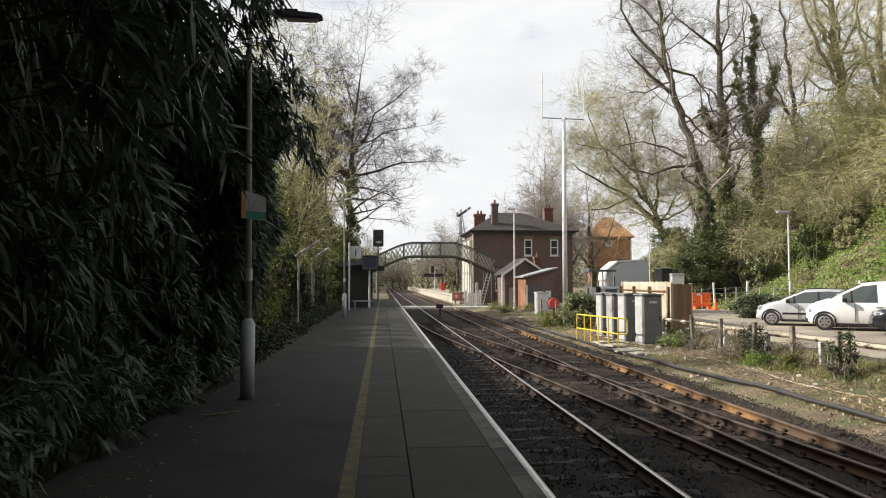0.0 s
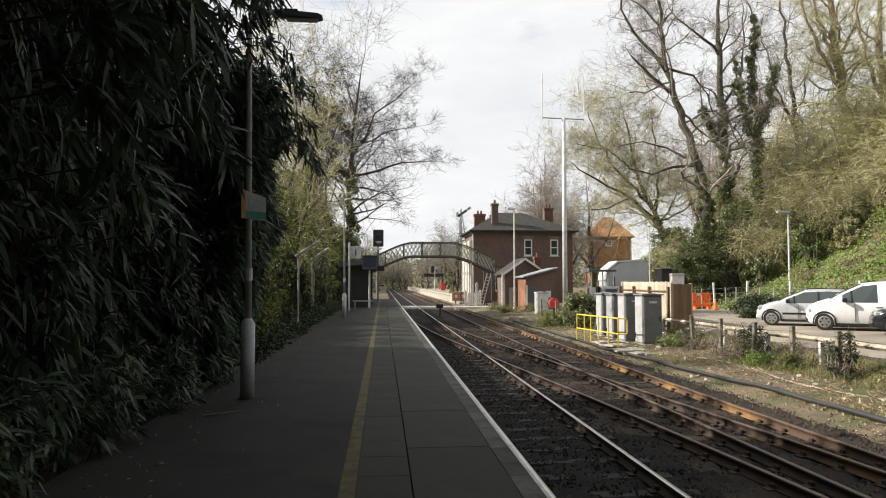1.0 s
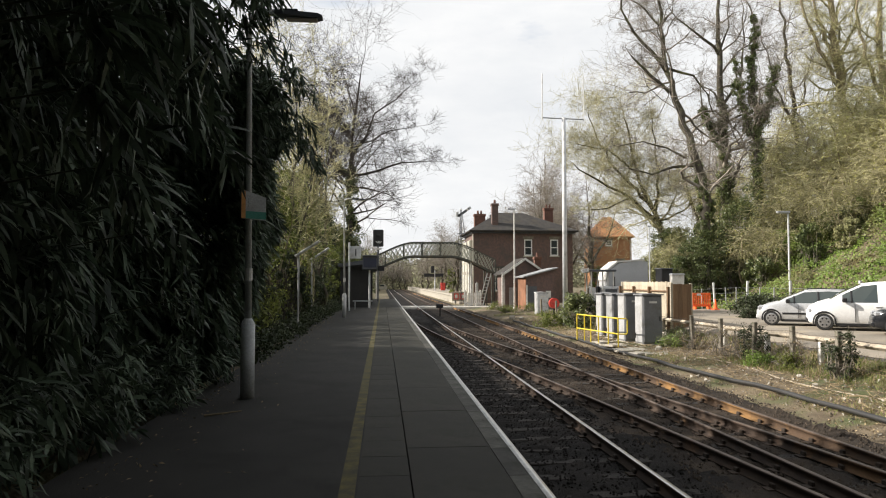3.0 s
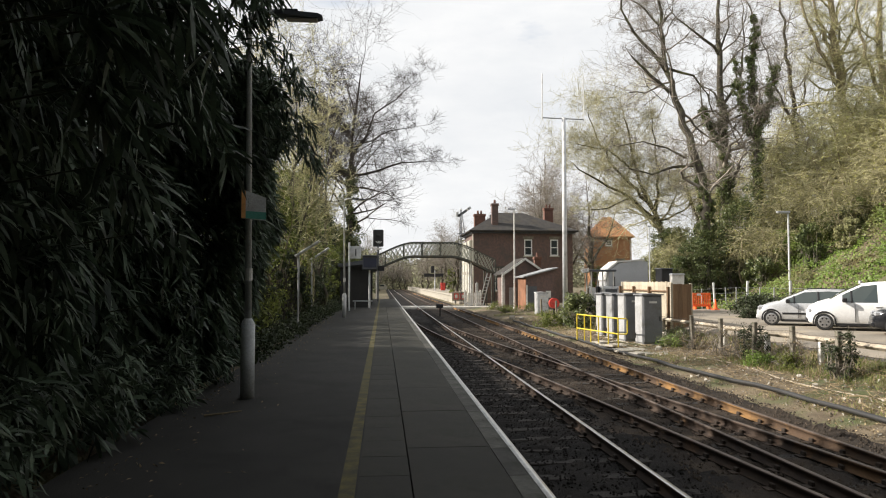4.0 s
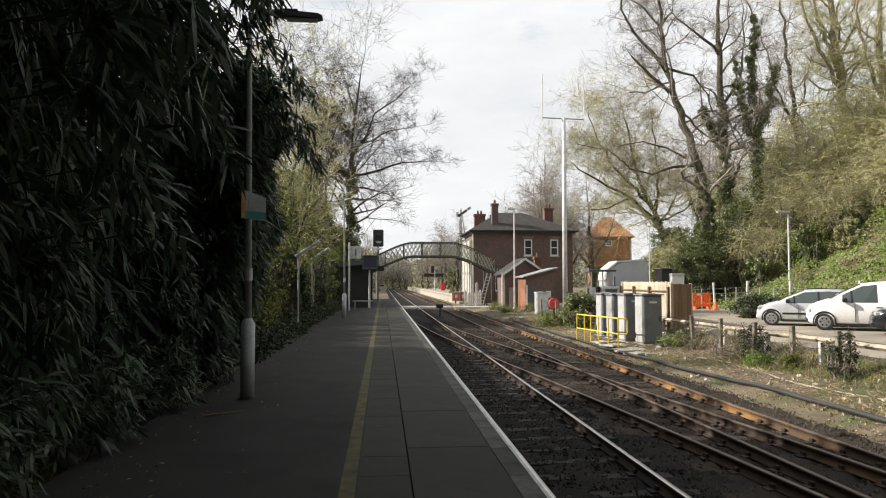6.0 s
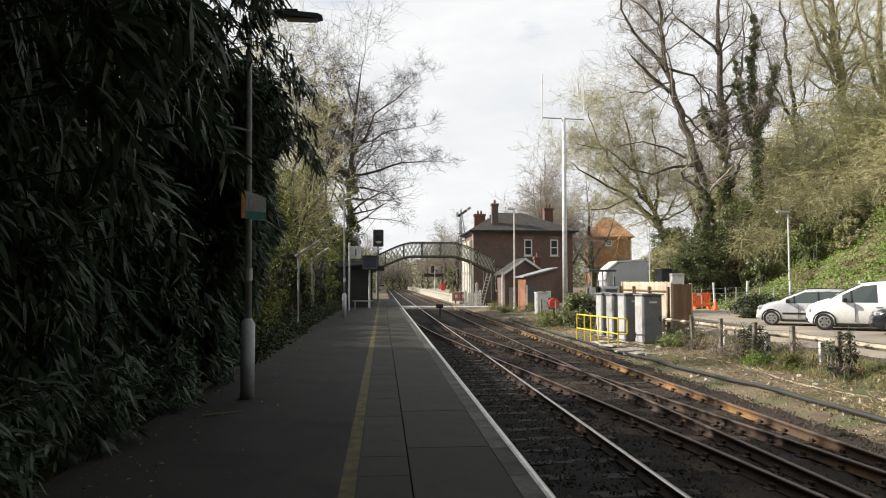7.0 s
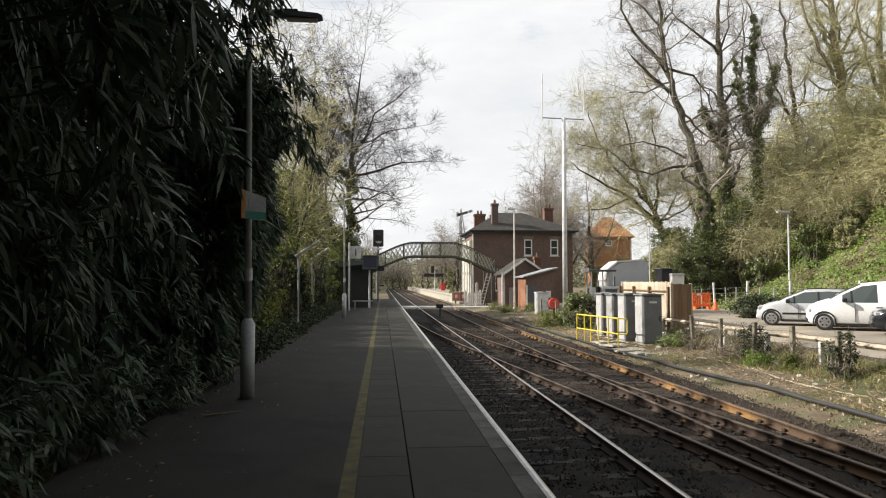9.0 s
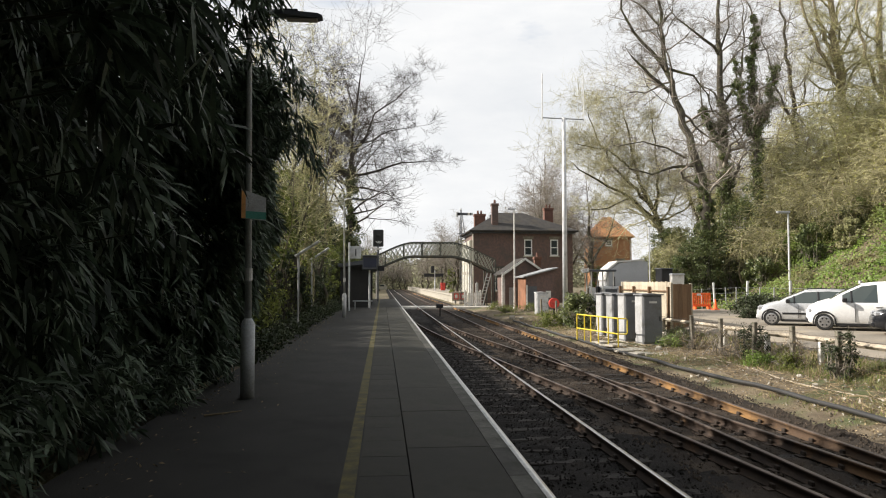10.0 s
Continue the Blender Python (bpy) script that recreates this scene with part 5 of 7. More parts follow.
    part("panel", boxm(-0.34, -0.06, -0.045, -0.031, 0.9, 1.05), M["white_paint"], b)
    for x in (-0.5, 0.5):
        part("foot", boxm(x - 0.06, x + 0.06, -0.25, 0.25, 0.0, 0.18, 0.02), M["orange"], b)
    k = thing("traffic_cone", "small orange traffic cone beside the barrier", "traffic cone", pose(21.7, 43.9, float(ground_z(21.7, 43.9)) + 0.05))
    part("base", boxm(-0.2, 0.2, -0.2, 0.2, 0, 0.05, 0.01), M["orange"], k)
    part("cone", tubem([(0, 0, 0.05), (0, 0, 0.7)], [0.14, 0.03], 12), M["orange"], k)
    g = thing("dark_bin", "black square container above the board fence", "bin", pose(17.05, 41.0, float(ground_z(17.05, 41)) + 0.22))
    part("body", boxm(-0.34, 0.34, -0.5, 0.5, 0, 2.4, 0.03), M["black"], g)
    part("lid", boxm(-0.38, 0.38, -0.54, 0.54, 2.404, 2.47, 0.02), M["grey_dark"], g)
    g = thing("white_cabinet", "white square cabinet standing beside the fence", "cabinet", pose(17.55, 40.5, float(ground_z(17.55, 40.5)) + 0.22))
    part("body", boxm(-0.38, 0.38, -0.4, 0.4, 0, 2.05, 0.03), M["white_paint"], g)
    part("lid", prismm([(-0.42, 2.054), (0.42, 2.054), (0.36, 2.15), (-0.36, 2.15)], "y", -0.44, 0.44), M["galv_pale"], g)
    # red machine by the huts
    r = thing("red_reel", "round red cable reel in the bushes", "reel", pose(11.85, 47.5, -0.95))
    part("disc", tubem([(0, -0.12, 1.0), (0, 0.12, 1.0)], 0.36, 20), M["red"], r)
    part("stand", boxm(-0.06, 0.06, -0.06, 0.06, -0.1, 0.66), M["black"], r)
    part("hub", tubem([(0, -0.16, 1.0), (0, 0.16, 1.0)], 0.1, 12), M["red"], r)
    rr = random.Random(44)
    for i, (x, y, s) in enumerate(((8.9, 47.5, 0.35), (9.25, 46.0, 0.25), (11.9, 28.5, 0.3), (9.9, 24.4, 0.2), (10.6, 17.0, 0.12), (10.1, 15.6, 0.1))):
        lump = thing("concrete_lump", "broken pale lump of concrete on the verge", "rubble", pose(x, y, float(ground_z(x, y)) + s * 0.3, rr.uniform(-15, 15), rr.uniform(-15, 15), rr.uniform(0, 90)), "verge rubble")
        bm = boxm(-s * 0.7, s * 0.7, -s * 0.5, s * 0.5, -s * 0.4, s * 0.4, s * 0.15)
        for v in bm.verts:
            v.co += Vector((rr.gauss(0, s * 0.06), rr.gauss(0, s * 0.06), rr.gauss(0, s * 0.06)))
        part("lump", bm, M["concrete"], lump)
    st = thing("fallen_stick", "pale broken stick lying on the platform", "stick")
    part("stem", tubem([(-1.98, 8.05, 0.012), (-1.8, 8.12, 0.02), (-1.62, 8.3, 0.014)], [0.012, 0.010, 0.006], 6), M["dry"], st)
    # cable duct
    d = thing("cable_duct", "black cable pipe lying along the verge", "cable")
    pts = []
    for y in np.arange(6, 46, 1.0):
        x = 8.95 - 0.45 * float(sstep((y - 11) / 16)) + 0.05 * math.sin(y * 0.9)
        pts.append((x, y, float(ground_z(x, y)) + 0.10 + 0.015 * math.sin(y * 2.1)))
    part("pipe", tubem(pts, 0.05, 8), M["blackboard"], d, smooth=True)
    part("pipe", tubem([(p[0] + 0.16, p[1], p[2] - 0.02) for p in pts], 0.032, 8), M["blackboard"], d, smooth=True)
    d = thing("rusty_pipe", "thin ochre hose lying in the grass", "hose")
    pts = [(10.9 - 0.04 * y + 0.35 * math.sin(y * 0.7), y, 0) for y in np.arange(9, 22, 0.8)]
    part("hose", tubem([(x, y, float(ground_z(x, y)) + 0.02) for x, y, _ in pts], 0.014, 6), M["old_timber"], d)

# ---------------------------------------------------------------- plants
def spread_leaves(rng, n, x, y, z, jx, jy, jz):
    return np.stack([rng.normal(x, jx, n), rng.normal(y, jy, n), rng.normal(z, jz, n)], axis=1)

def clumps(rng, centres, radii, per, flat=1.0):
    """Points on the shells of many small clumps, with outward directions."""
    c = np.repeat(np.asarray(centres), per, axis=0)
    r = np.repeat(np.asarray(radii), per)[:, None]
    d = rng.normal(0, 1, c.shape)
    d /= np.linalg.norm(d, axis=1, keepdims=True)
    p = c + d * r * rng.uniform(0.45, 1.08, r.shape) * np.array([[1, 1, flat]])
    return p, d

def make_tree(name, label, limbs, seed, levels=4, kids=4, reach=0.45, bark="bark", twig="twig", ivy=None, category="tree", spread=0.85, rise=0.1, dens=1.0, wander=0.25, split=False, buds=0, shrink=0.7):
    """Trunk and limbs along given lines (x, y, z, radius), side branches grown from them, ivy where it climbs."""
    rng = random.Random(seed)
    tree = thing(name, label, category)
    out = [[] for _ in range(levels + 1)]
    thick, boughs = [], []
    def side_branch(*a):
        own = [[] for _ in range(levels + 1)]
        grow(rng, own, *a)
        if split and len(own[1]) and own[1][0][2] > 0.03:
            boughs.append(own[1])
            own[1] = []
        for all_of, mine in zip(out, own):
            all_of.extend(mine)
    for line in limbs:
        pts = [Vector(p[:3]) for p in line]
        rad = [p[3] for p in line]
        fine_p, fine_r = [pts[0]], [rad[0]]
        for i in range(len(pts) - 1):
            seg = (pts[i + 1] - pts[i]).length
            n = max(2, int(seg / 0.9))
            for j in range(1, n + 1):
                w = 0.10 * min(seg, 3) if j < n else 0.0
                fine_p.append(pts[i].lerp(pts[i + 1], j / n) + Vector((rng.gauss(0, w * 0.4), rng.gauss(0, w * 0.4), 0)))
                fine_r.append(rad[i] + (rad[i + 1] - rad[i]) * j / n)
        part("trunk" if line is limbs[0] else "limb", tubem(fine_p, fine_r, 9 if rad[0] > 0.1 else 6), M[bark], tree, smooth=True)
        for a, b, r0, r1 in zip(fine_p, fine_p[1:], fine_r, fine_r[1:]):
            thick.append((a, b, r0, r1))
        total = len(fine_p)
        for i in range(1, total):
            t = i / total
            if t < 0.3 and line is limbs[0]:
                continue
            for _ in range(2 if rng.random() < 0.75 * dens else 1):
                if rng.random() > dens:
                    continue
                d = (fine_p[i] - fine_p[i - 1]).normalized()
                side = Vector((rng.gauss(0, 1), rng.gauss(0, 1), rng.gauss(0.1, 0.5))).normalized()
                length = (pts[-1] - pts[0]).length * reach * rng.uniform(0.5, 1.1) * (1.15 - 0.6 * t)
                side_branch(fine_p[i], (d * 0.45 + side).normalized(), length, max(fine_r[i] * 0.45, 0.015), 1, levels, wander, rise, kids, spread, shrink)
        tip = fine_p[-1] - fine_p[-2]
        side_branch(fine_p[-1], tip.normalized(), (pts[-1] - pts[0]).length * reach * 0.8, fine_r[-1], 1, levels, wander, rise, kids, spread, shrink)
    for rows in boughs:
        part("bough", tubem([rows[0][0]] + [r[1] for r in rows], [rows[0][2]] + [r[3] for r in rows], 6), M[bark], tree, smooth=True)
    fine = [s for lv in out for s in lv]
    if fine:
        hang("crown", limbs_mesh("crown", fine, M[twig]), tree)
    if buds:
        nrng = np.random.default_rng(seed + 5)
        ends = np.array([tuple(s[1]) for s in out[levels]])
        pick = ends[nrng.integers(0, len(ends), buds)] + nrng.normal(0, 0.06, (buds, 3))
        hang("bud_haze", leaf_cloud("bud_haze", pick, nrng.normal(0, 1, (buds, 3)), nrng.uniform(0.015, 0.04, buds), M["bud"], nrng), tree)
    if ivy:
        z_top, fat, n, size = ivy
        nrng = np.random.default_rng(seed)
        segs = [s for s in thick if s[0].z < z_top and s[1].z - s[0].z > 0.6 * (s[1] - s[0]).length]
        cs, rs = [], []
        for a, b, r0, r1 in segs:
            for _ in range(9):
                c = a.lerp(b, rng.random())
                k = (1.0 - 0.6 * max(c.z, 0) / z_top) * fat
                cs.append((c.x + rng.gauss(0, 0.3 * k), c.y + rng.gauss(0, 0.3 * k), c.z)), rs.append((0.2 + 0.42 * rng.random()) * k)
        p, d = clumps(nrng, cs, rs, max(4, n // max(1, len(cs))))
        hang("ivy", leaf_cloud("ivy", p, d + np.array([[0, 0, 0.3]]), nrng.uniform(0.6, 1.2, len(p)) * size, M["ivy"], nrng), tree, "dark green ivy climbing the trunk")
    return tree

def drooping_scrub(name, label, seed, height, width, twigs, leaves, bark="twig_moss"):
    """Several leaning stems hung with long arching twigs that droop at their ends, and a little unopened leaf."""
    rng, nr = random.Random(seed), np.random.default_rng(seed)
    s = thing(name, label, "shrub")
    stems = []
    for i in range(6):
        a = rng.uniform(0, 6.28)
        reach = width * rng.uniform(0.25, 0.7)
        top = height * rng.uniform(0.6, 1.0)
        line = [Vector((0.25 * math.cos(a), 0.25 * math.sin(a), -0.6))]
        for t in (0.25, 0.5, 0.75, 1.0):
            line.append(Vector((reach * t * math.cos(a) + rng.gauss(0, 0.2), reach * t * math.sin(a) + rng.gauss(0, 0.2), top * (1 - (1 - t) ** 1.4))))
        part("stem", tubem(line, [0.10, 0.08, 0.06, 0.045, 0.02], 6), M["bark_tan"], s, smooth=True)
        stems.append(line)
    rows, ends = [], []
    for _ in range(twigs):
        line = rng.choice(stems)
        t = 1 + 2.999 * rng.random() ** 0.8
        k = int(t)
        p = line[k].lerp(line[k + 1], t - k) if k + 1 < len(line) else line[-1].copy()
        a = rng.uniform(0, 6.28)
        d = Vector((math.cos(a), math.sin(a), rng.uniform(0.0, 0.9))).normalized()
        ln, r = rng.uniform(1.0, 3.0), rng.uniform(0.012, 0.030)
        for j in range(5):
            d = (d + Vector((rng.gauss(0, 0.2), rng.gauss(0, 0.2), rng.gauss(-0.22, 0.2)))).normalized()
            q = p + d * ln / 5
            rows.append((p, q, r, r * 0.8))
            if j > 0 and rng.random() < 0.75:
                e = (d + Vector((rng.gauss(0, 0.6), rng.gauss(0, 0.6), rng.gauss(-0.2, 0.5)))).normalized()
                m = q + e * ln * rng.uniform(0.12, 0.3)
                rows.append((q, m, r * 0.75, r * 0.5))
                ends.append(m)
            p, r = q, r * 0.8
        ends.append(p)
    hang("twig_tangle", limbs_mesh("twig_tangle", rows, M[bark]), s)
    pick = np.array([tuple(e) for e in ends])[nr.integers(0, len(ends), leaves)] + nr.normal(0, 0.1, (leaves, 3))
    hang("bud_haze", leaf_cloud("bud_haze", pick, nr.normal(0, 1, (leaves, 3)) + np.array([[-0.4, 0, 0.5]]), nr.uniform(0.03, 0.075, leaves), M["bud"], nr), s)
    return s

def build_right_trees():
    g = lambda x, y: float(ground_z(x, y)) - 0.3
    make_tree("tall_tree", "tall bare grey-barked tree leaning over with ivy base",
              [[(26.2, 54, g(26, 54), 0.46), (25.95, 54, 6.0, 0.40), (25.79, 54, 10.0, 0.36), (24.93, 54, 12.38, 0.32), (24.13, 54, 15.28, 0.28), (23.4, 54, 16.98, 0.25), (22.95, 54, 18.55, 0.2), (22.48, 54, 22.18, 0.15), (22.33, 54, 24.52, 0.11), (22.04, 54, 27.8, 0.05)],
               [(22.95, 54.0, 18.55, 0.17), (21.62, 53.7, 20.09, 0.14), (20.03, 53.4, 21.51, 0.11), (18.87, 53.1, 23.29, 0.09), (18.16, 52.8, 26.16, 0.04)],
               [(23.16, 54.0, 16.84, 0.14), (20.81, 53.6, 18.74, 0.11), (19.69, 53.2, 19.55, 0.06)],
               [(23.09, 54.0, 18.84, 0.12), (25.04, 53.7, 18.24, 0.09), (26.1, 53.4, 16.61, 0.06), (26.35, 53.1, 15.06, 0.03)],
               [(25.29, 54.0, 10.96, 0.14), (23.12, 53.6, 10.72, 0.11), (21.27, 53.2, 10.04, 0.08), (19.2, 52.8, 10.44, 0.04)],
               [(24.48, 54.0, 11.5, 0.1), (22.98, 54.3, 12.41, 0.08), (21.11, 54.6, 12.95, 0.05), (19.42, 54.9, 12.65, 0.03)],
               [(22.48, 54.0, 22.27, 0.1), (21.29, 54.3, 23.85, 0.07), (20.04, 54.6, 24.78, 0.05), (19.11, 54.9, 26.68, 0.02)],
               [(22.48, 54.0, 22.27, 0.1), (23.63, 54.3, 23.7, 0.07), (24.3, 54.6, 26.74, 0.03)]],
              11, 4, 4, 0.25, "bark", "twig", (10.5, 1.3, 15000, 0.09), dens=0.7, wander=0.5)
    make_tree("ivy_tree", "tall bare tree thickly wrapped in dark ivy",
              [[(29.45, 57, g(29.4, 57), 0.48), (29.3, 57, 6.0, 0.44), (29.1, 57, 11.52, 0.4), (29.02, 57, 14.85, 0.34), (28.93, 57, 18.19, 0.27), (29.0, 57, 21.31, 0.22), (28.9, 57, 23.99, 0.17), (28.84, 57, 28.99, 0.06)],
               [(28.99, 57.0, 21.01, 0.15), (27.3, 56.7, 22.44, 0.11), (26.37, 56.4, 22.95, 0.08), (24.71, 56.1, 23.95, 0.05), (23.81, 55.8, 25.31, 0.02)],
               [(29.0, 57.0, 21.51, 0.1), (30.01, 57.3, 23.74, 0.07), (30.03, 57.6, 27.29, 0.03)],
               [(29.0, 57.0, 16.57, 0.14), (30.94, 57.3, 19.17, 0.1), (31.59, 57.6, 22.79, 0.06), (31.52, 57.9, 26.45, 0.03)],
               [(29.0, 57.0, 13.0, 0.12), (27.3, 56.6, 15.6, 0.08), (26.9, 56.3, 18.6, 0.03)]],
              12, 4, 4, 0.22, "bark", "twig", (16.5, 1.45, 26000, 0.09), dens=0.6, wander=0.5)
    make_tree("ivy_tree", "bare tree column covered with green ivy to the crown",
              [[(31.1, 55, g(31, 55), 0.38), (31.05, 55, 6.0, 0.34), (31.01, 55, 10.88, 0.3), (30.93, 55, 13.91, 0.26), (30.88, 55, 18.01, 0.2), (30.9, 55, 23.74, 0.08)],
               [(30.97, 55.0, 13.25, 0.14), (29.87, 55.2, 16.61, 0.1), (29.45, 55.4, 20.02, 0.04)],
               [(30.93, 55.0, 13.72, 0.14), (32.49, 55.2, 16.67, 0.1), (33.03, 55.4, 19.63, 0.04)]],
              13, 4, 4, 0.2, "bark", "twig", (23.0, 1.25, 26000, 0.085), dens=0.6, wander=0.6)
    make_tree("mossy_tree", "broad bare tree with tan trunk and mossy fanning limbs",
              [[(40.0, 56, g(40, 56), 0.44), (39.9, 56, 8.0, 0.42), (39.73, 56, 13.12, 0.38), (39.32, 56, 18.41, 0.34), (38.86, 56, 22.01, 0.3), (38.55, 56, 25.92, 0.24), (38.35, 56, 29.91, 0.1)],
               [(39.31, 56.0, 18.02, 0.2), (37.2, 55.7, 21.31, 0.15), (35.81, 55.4, 24.1, 0.12), (34.47, 55.1, 28.34, 0.05)],
               [(39.22, 56.0, 18.51, 0.2), (38.04, 56.3, 22.53, 0.15), (37.4, 56.6, 26.13, 0.1), (37.16, 56.9, 29.28, 0.05)],
               [(39.02, 56.0, 20.48, 0.16), (40.87, 56.3, 23.62, 0.12), (41.65, 56.6, 28.31, 0.05)]],
              22, 4, 4, 0.26, "bark_tan", "twig_moss", (8, 0.9, 5000, 0.08), dens=0.7, wander=0.5, buds=9000)
    make_tree("mossy_tree", "bare tree with tan mossy trunk leaning over the scrub",
              [[(39.9, 53, g(39.9, 53), 0.38), (40.2, 53, 9.0, 0.34), (40.78, 53, 17.36, 0.3), (40.63, 53, 21.92, 0.24), (41.01, 53, 27.63, 0.1)],
               [(40.66, 53.0, 16.75, 0.18), (39.07, 52.7, 19.89, 0.14), (38.23, 52.4, 23.49, 0.1), (37.96, 52.1, 26.63, 0.04)]],
              23, 4, 4, 0.26, "bark_tan", "twig_moss", (9, 0.9, 5000, 0.08), dens=0.8, wander=0.5, buds=9000)
    make_tree("mossy_tree", "slimmer bare tree standing behind the scrub",
              [[(38.0, 60, g(38, 60), 0.28), (37.67, 60, 14.39, 0.22), (37.19, 60, 21.18, 0.16), (36.33, 60, 26.43, 0.1), (35.88, 60, 30.13, 0.04)],
               [(37.5, 60, 15.5, 0.14), (35.6, 60, 19.5, 0.09), (34.4, 60, 24.5, 0.03)]],
              24, 4, 4, 0.26, "bark", "twig", None, dens=0.8, wander=0.5)
    make_tree("spreading_tree", "low spreading bare tree with mossy yellow-green twigs",
              [[(28.4, 66, g(28.4, 66), 0.40), (28.06, 66, 4.81, 0.34), (26.95, 66, 7.58, 0.28), (25.57, 66, 10.36, 0.2), (24.47, 66, 13.69, 0.13), (23.66, 66, 17.6, 0.05)],
               [(27.12, 66.0, 7.31, 0.2), (23.99, 65.6, 9.73, 0.14), (20.78, 65.2, 11.29, 0.1), (18.18, 64.8, 12.84, 0.04)],
               [(26.12, 66.0, 9.25, 0.18), (22.88, 66.4, 12.62, 0.12), (21.05, 66.8, 16.04, 0.08), (20.34, 67.2, 18.96, 0.03)],
               [(26.68, 66.0, 8.14, 0.16), (27.19, 66.4, 12.11, 0.12), (27.11, 66.8, 15.58, 0.07), (26.74, 67.2, 19.1, 0.03)],
               [(25.02, 66.0, 12.02, 0.12), (21.78, 65.6, 14.41, 0.08), (18.58, 65.2, 14.83, 0.03)],
               [(24.0, 65.6, 9.7, 0.10), (21.6, 65.2, 8.6, 0.07), (19.4, 65.0, 8.4, 0.03)]],
              14, 4, 5, 0.42, "bark", "twig_olive", (8.5, 0.9, 6000, 0.1), dens=1.0, wander=0.5, buds=9000)
    # drooping twiggy scrub on the bank
    rng = random.Random(21)
    big = drooping_scrub("bank_scrub", "tangled leafless scrub with yellow-green drooping twigs", 16, 10.0, 4.5, 620, 2600)
    low = drooping_scrub("bank_scrub", "lower tangle of pale drooping twigs on the bank", 17, 5.5, 3.2, 420, 1100, "twig_olive")
    for proto, spots in ((big, ((34.5, 55, 1.0), (36.8, 53.5, 1.08), (39.0, 51.5, 1.1), (32.4, 54, 0.82), (36.0, 50.5, 0.9), (38.0, 49.0, 1.0), (40.6, 50.0, 1.15), (35.0, 59.5, 1.15), (39.5, 58.5, 1.3), (30.2, 59, 0.95), (42.5, 55, 1.25))),
                         (low, ((28.2, 52.0, 0.9), (33.2, 50.5, 1.0), (34.8, 48.5, 0.95), (37.0, 47.0, 1.0), (31.0, 51.8, 0.9), (25.6, 56.5, 0.9), (26.6, 61.0, 1.0), (35.6, 46.0, 0.9), (38.6, 46.5, 1.1), (33.0, 47.5, 0.75), (29.5, 50.0, 0.7), (36.8, 44.0, 0.95), (35.0, 51.0, 1.1), (38.6, 43.5, 1.0)))):
        for i, (x, y, k) in enumerate(spots):
            m = pose(x, y, g(x, y) + 0.2, 0, 0, rng.uniform(0, 360))
            if i == 0:
                proto.matrix_basis = m @ Matrix.Scale(k, 4)
            else:
                proto.scale = (k, k, k * rng.uniform(0.92, 1.08))
                copy_thing(proto, m)
        proto.scale = (spots[0][2],) * 3

def build_bank_shrubs():
    g = lambda x, y: float(ground_z(x, y))
    rng = random.Random(33)
    for i, (x, y, w, h, lf) in enumerate([(22.4, 52.5, 1.3, 2.8, "olive_leaf"), (23.6, 52.5, 1.5, 4.2, "ivy"), (24.8, 53.0, 1.9, 5.6, "ivy"), (26.4, 55.0, 2.0, 6.4, "ivy"), (27.8, 53.6, 1.8, 5.0, "ivy"), (29.8, 55.6, 1.8, 6.5, "ivy"), (31.4, 54.0, 1.6, 5.0, "ivy"),
                                         (28.4, 50.0, 1.3, 2.0, "ivy"), (31.5, 49.6, 2.0, 2.2, "bank_leaf"), (35, 49, 2.2, 2.2, "bank_leaf"), (33.0, 51.5, 1.8, 2.6, "ivy"), (25.0, 57, 1.8, 4.4, "olive_leaf"), (37.0, 46.5, 1.6, 2.4, "ivy"),
                                         (38.0, 50, 2.4, 3.4, "bank_leaf"), (40.0, 49, 2.4, 5.0, "ivy"), (36.6, 52.0, 2.0, 4.0, "ivy"), (33.8, 48.0, 1.4, 2.0, "ivy"), (30.2, 47.0, 1.0, 3.2, "ivy"), (32.2, 45.5, 0.9, 2.0, "olive_leaf"), (27.0, 61.5, 2.0, 6.0, "olive_leaf"), (32, 59, 2.4, 6.0, "hedge"), (29.5, 68, 2.4, 5.5, "olive_leaf"), (24.3, 60.5, 1.9, 5.2, "olive_leaf"), (26.2, 63.0, 2.0, 6.6, "ivy"), (23.0, 57.5, 1.3, 3.8, "olive_leaf"), (35.5, 56.5, 2.4, 6.0, "hedge")]):
        shrub("bank_bush", "ivy-laden bush at the foot of the bank", x, y, g(x, y) - 0.1, w, h, 300 + i, lf, 0.075, 9000)

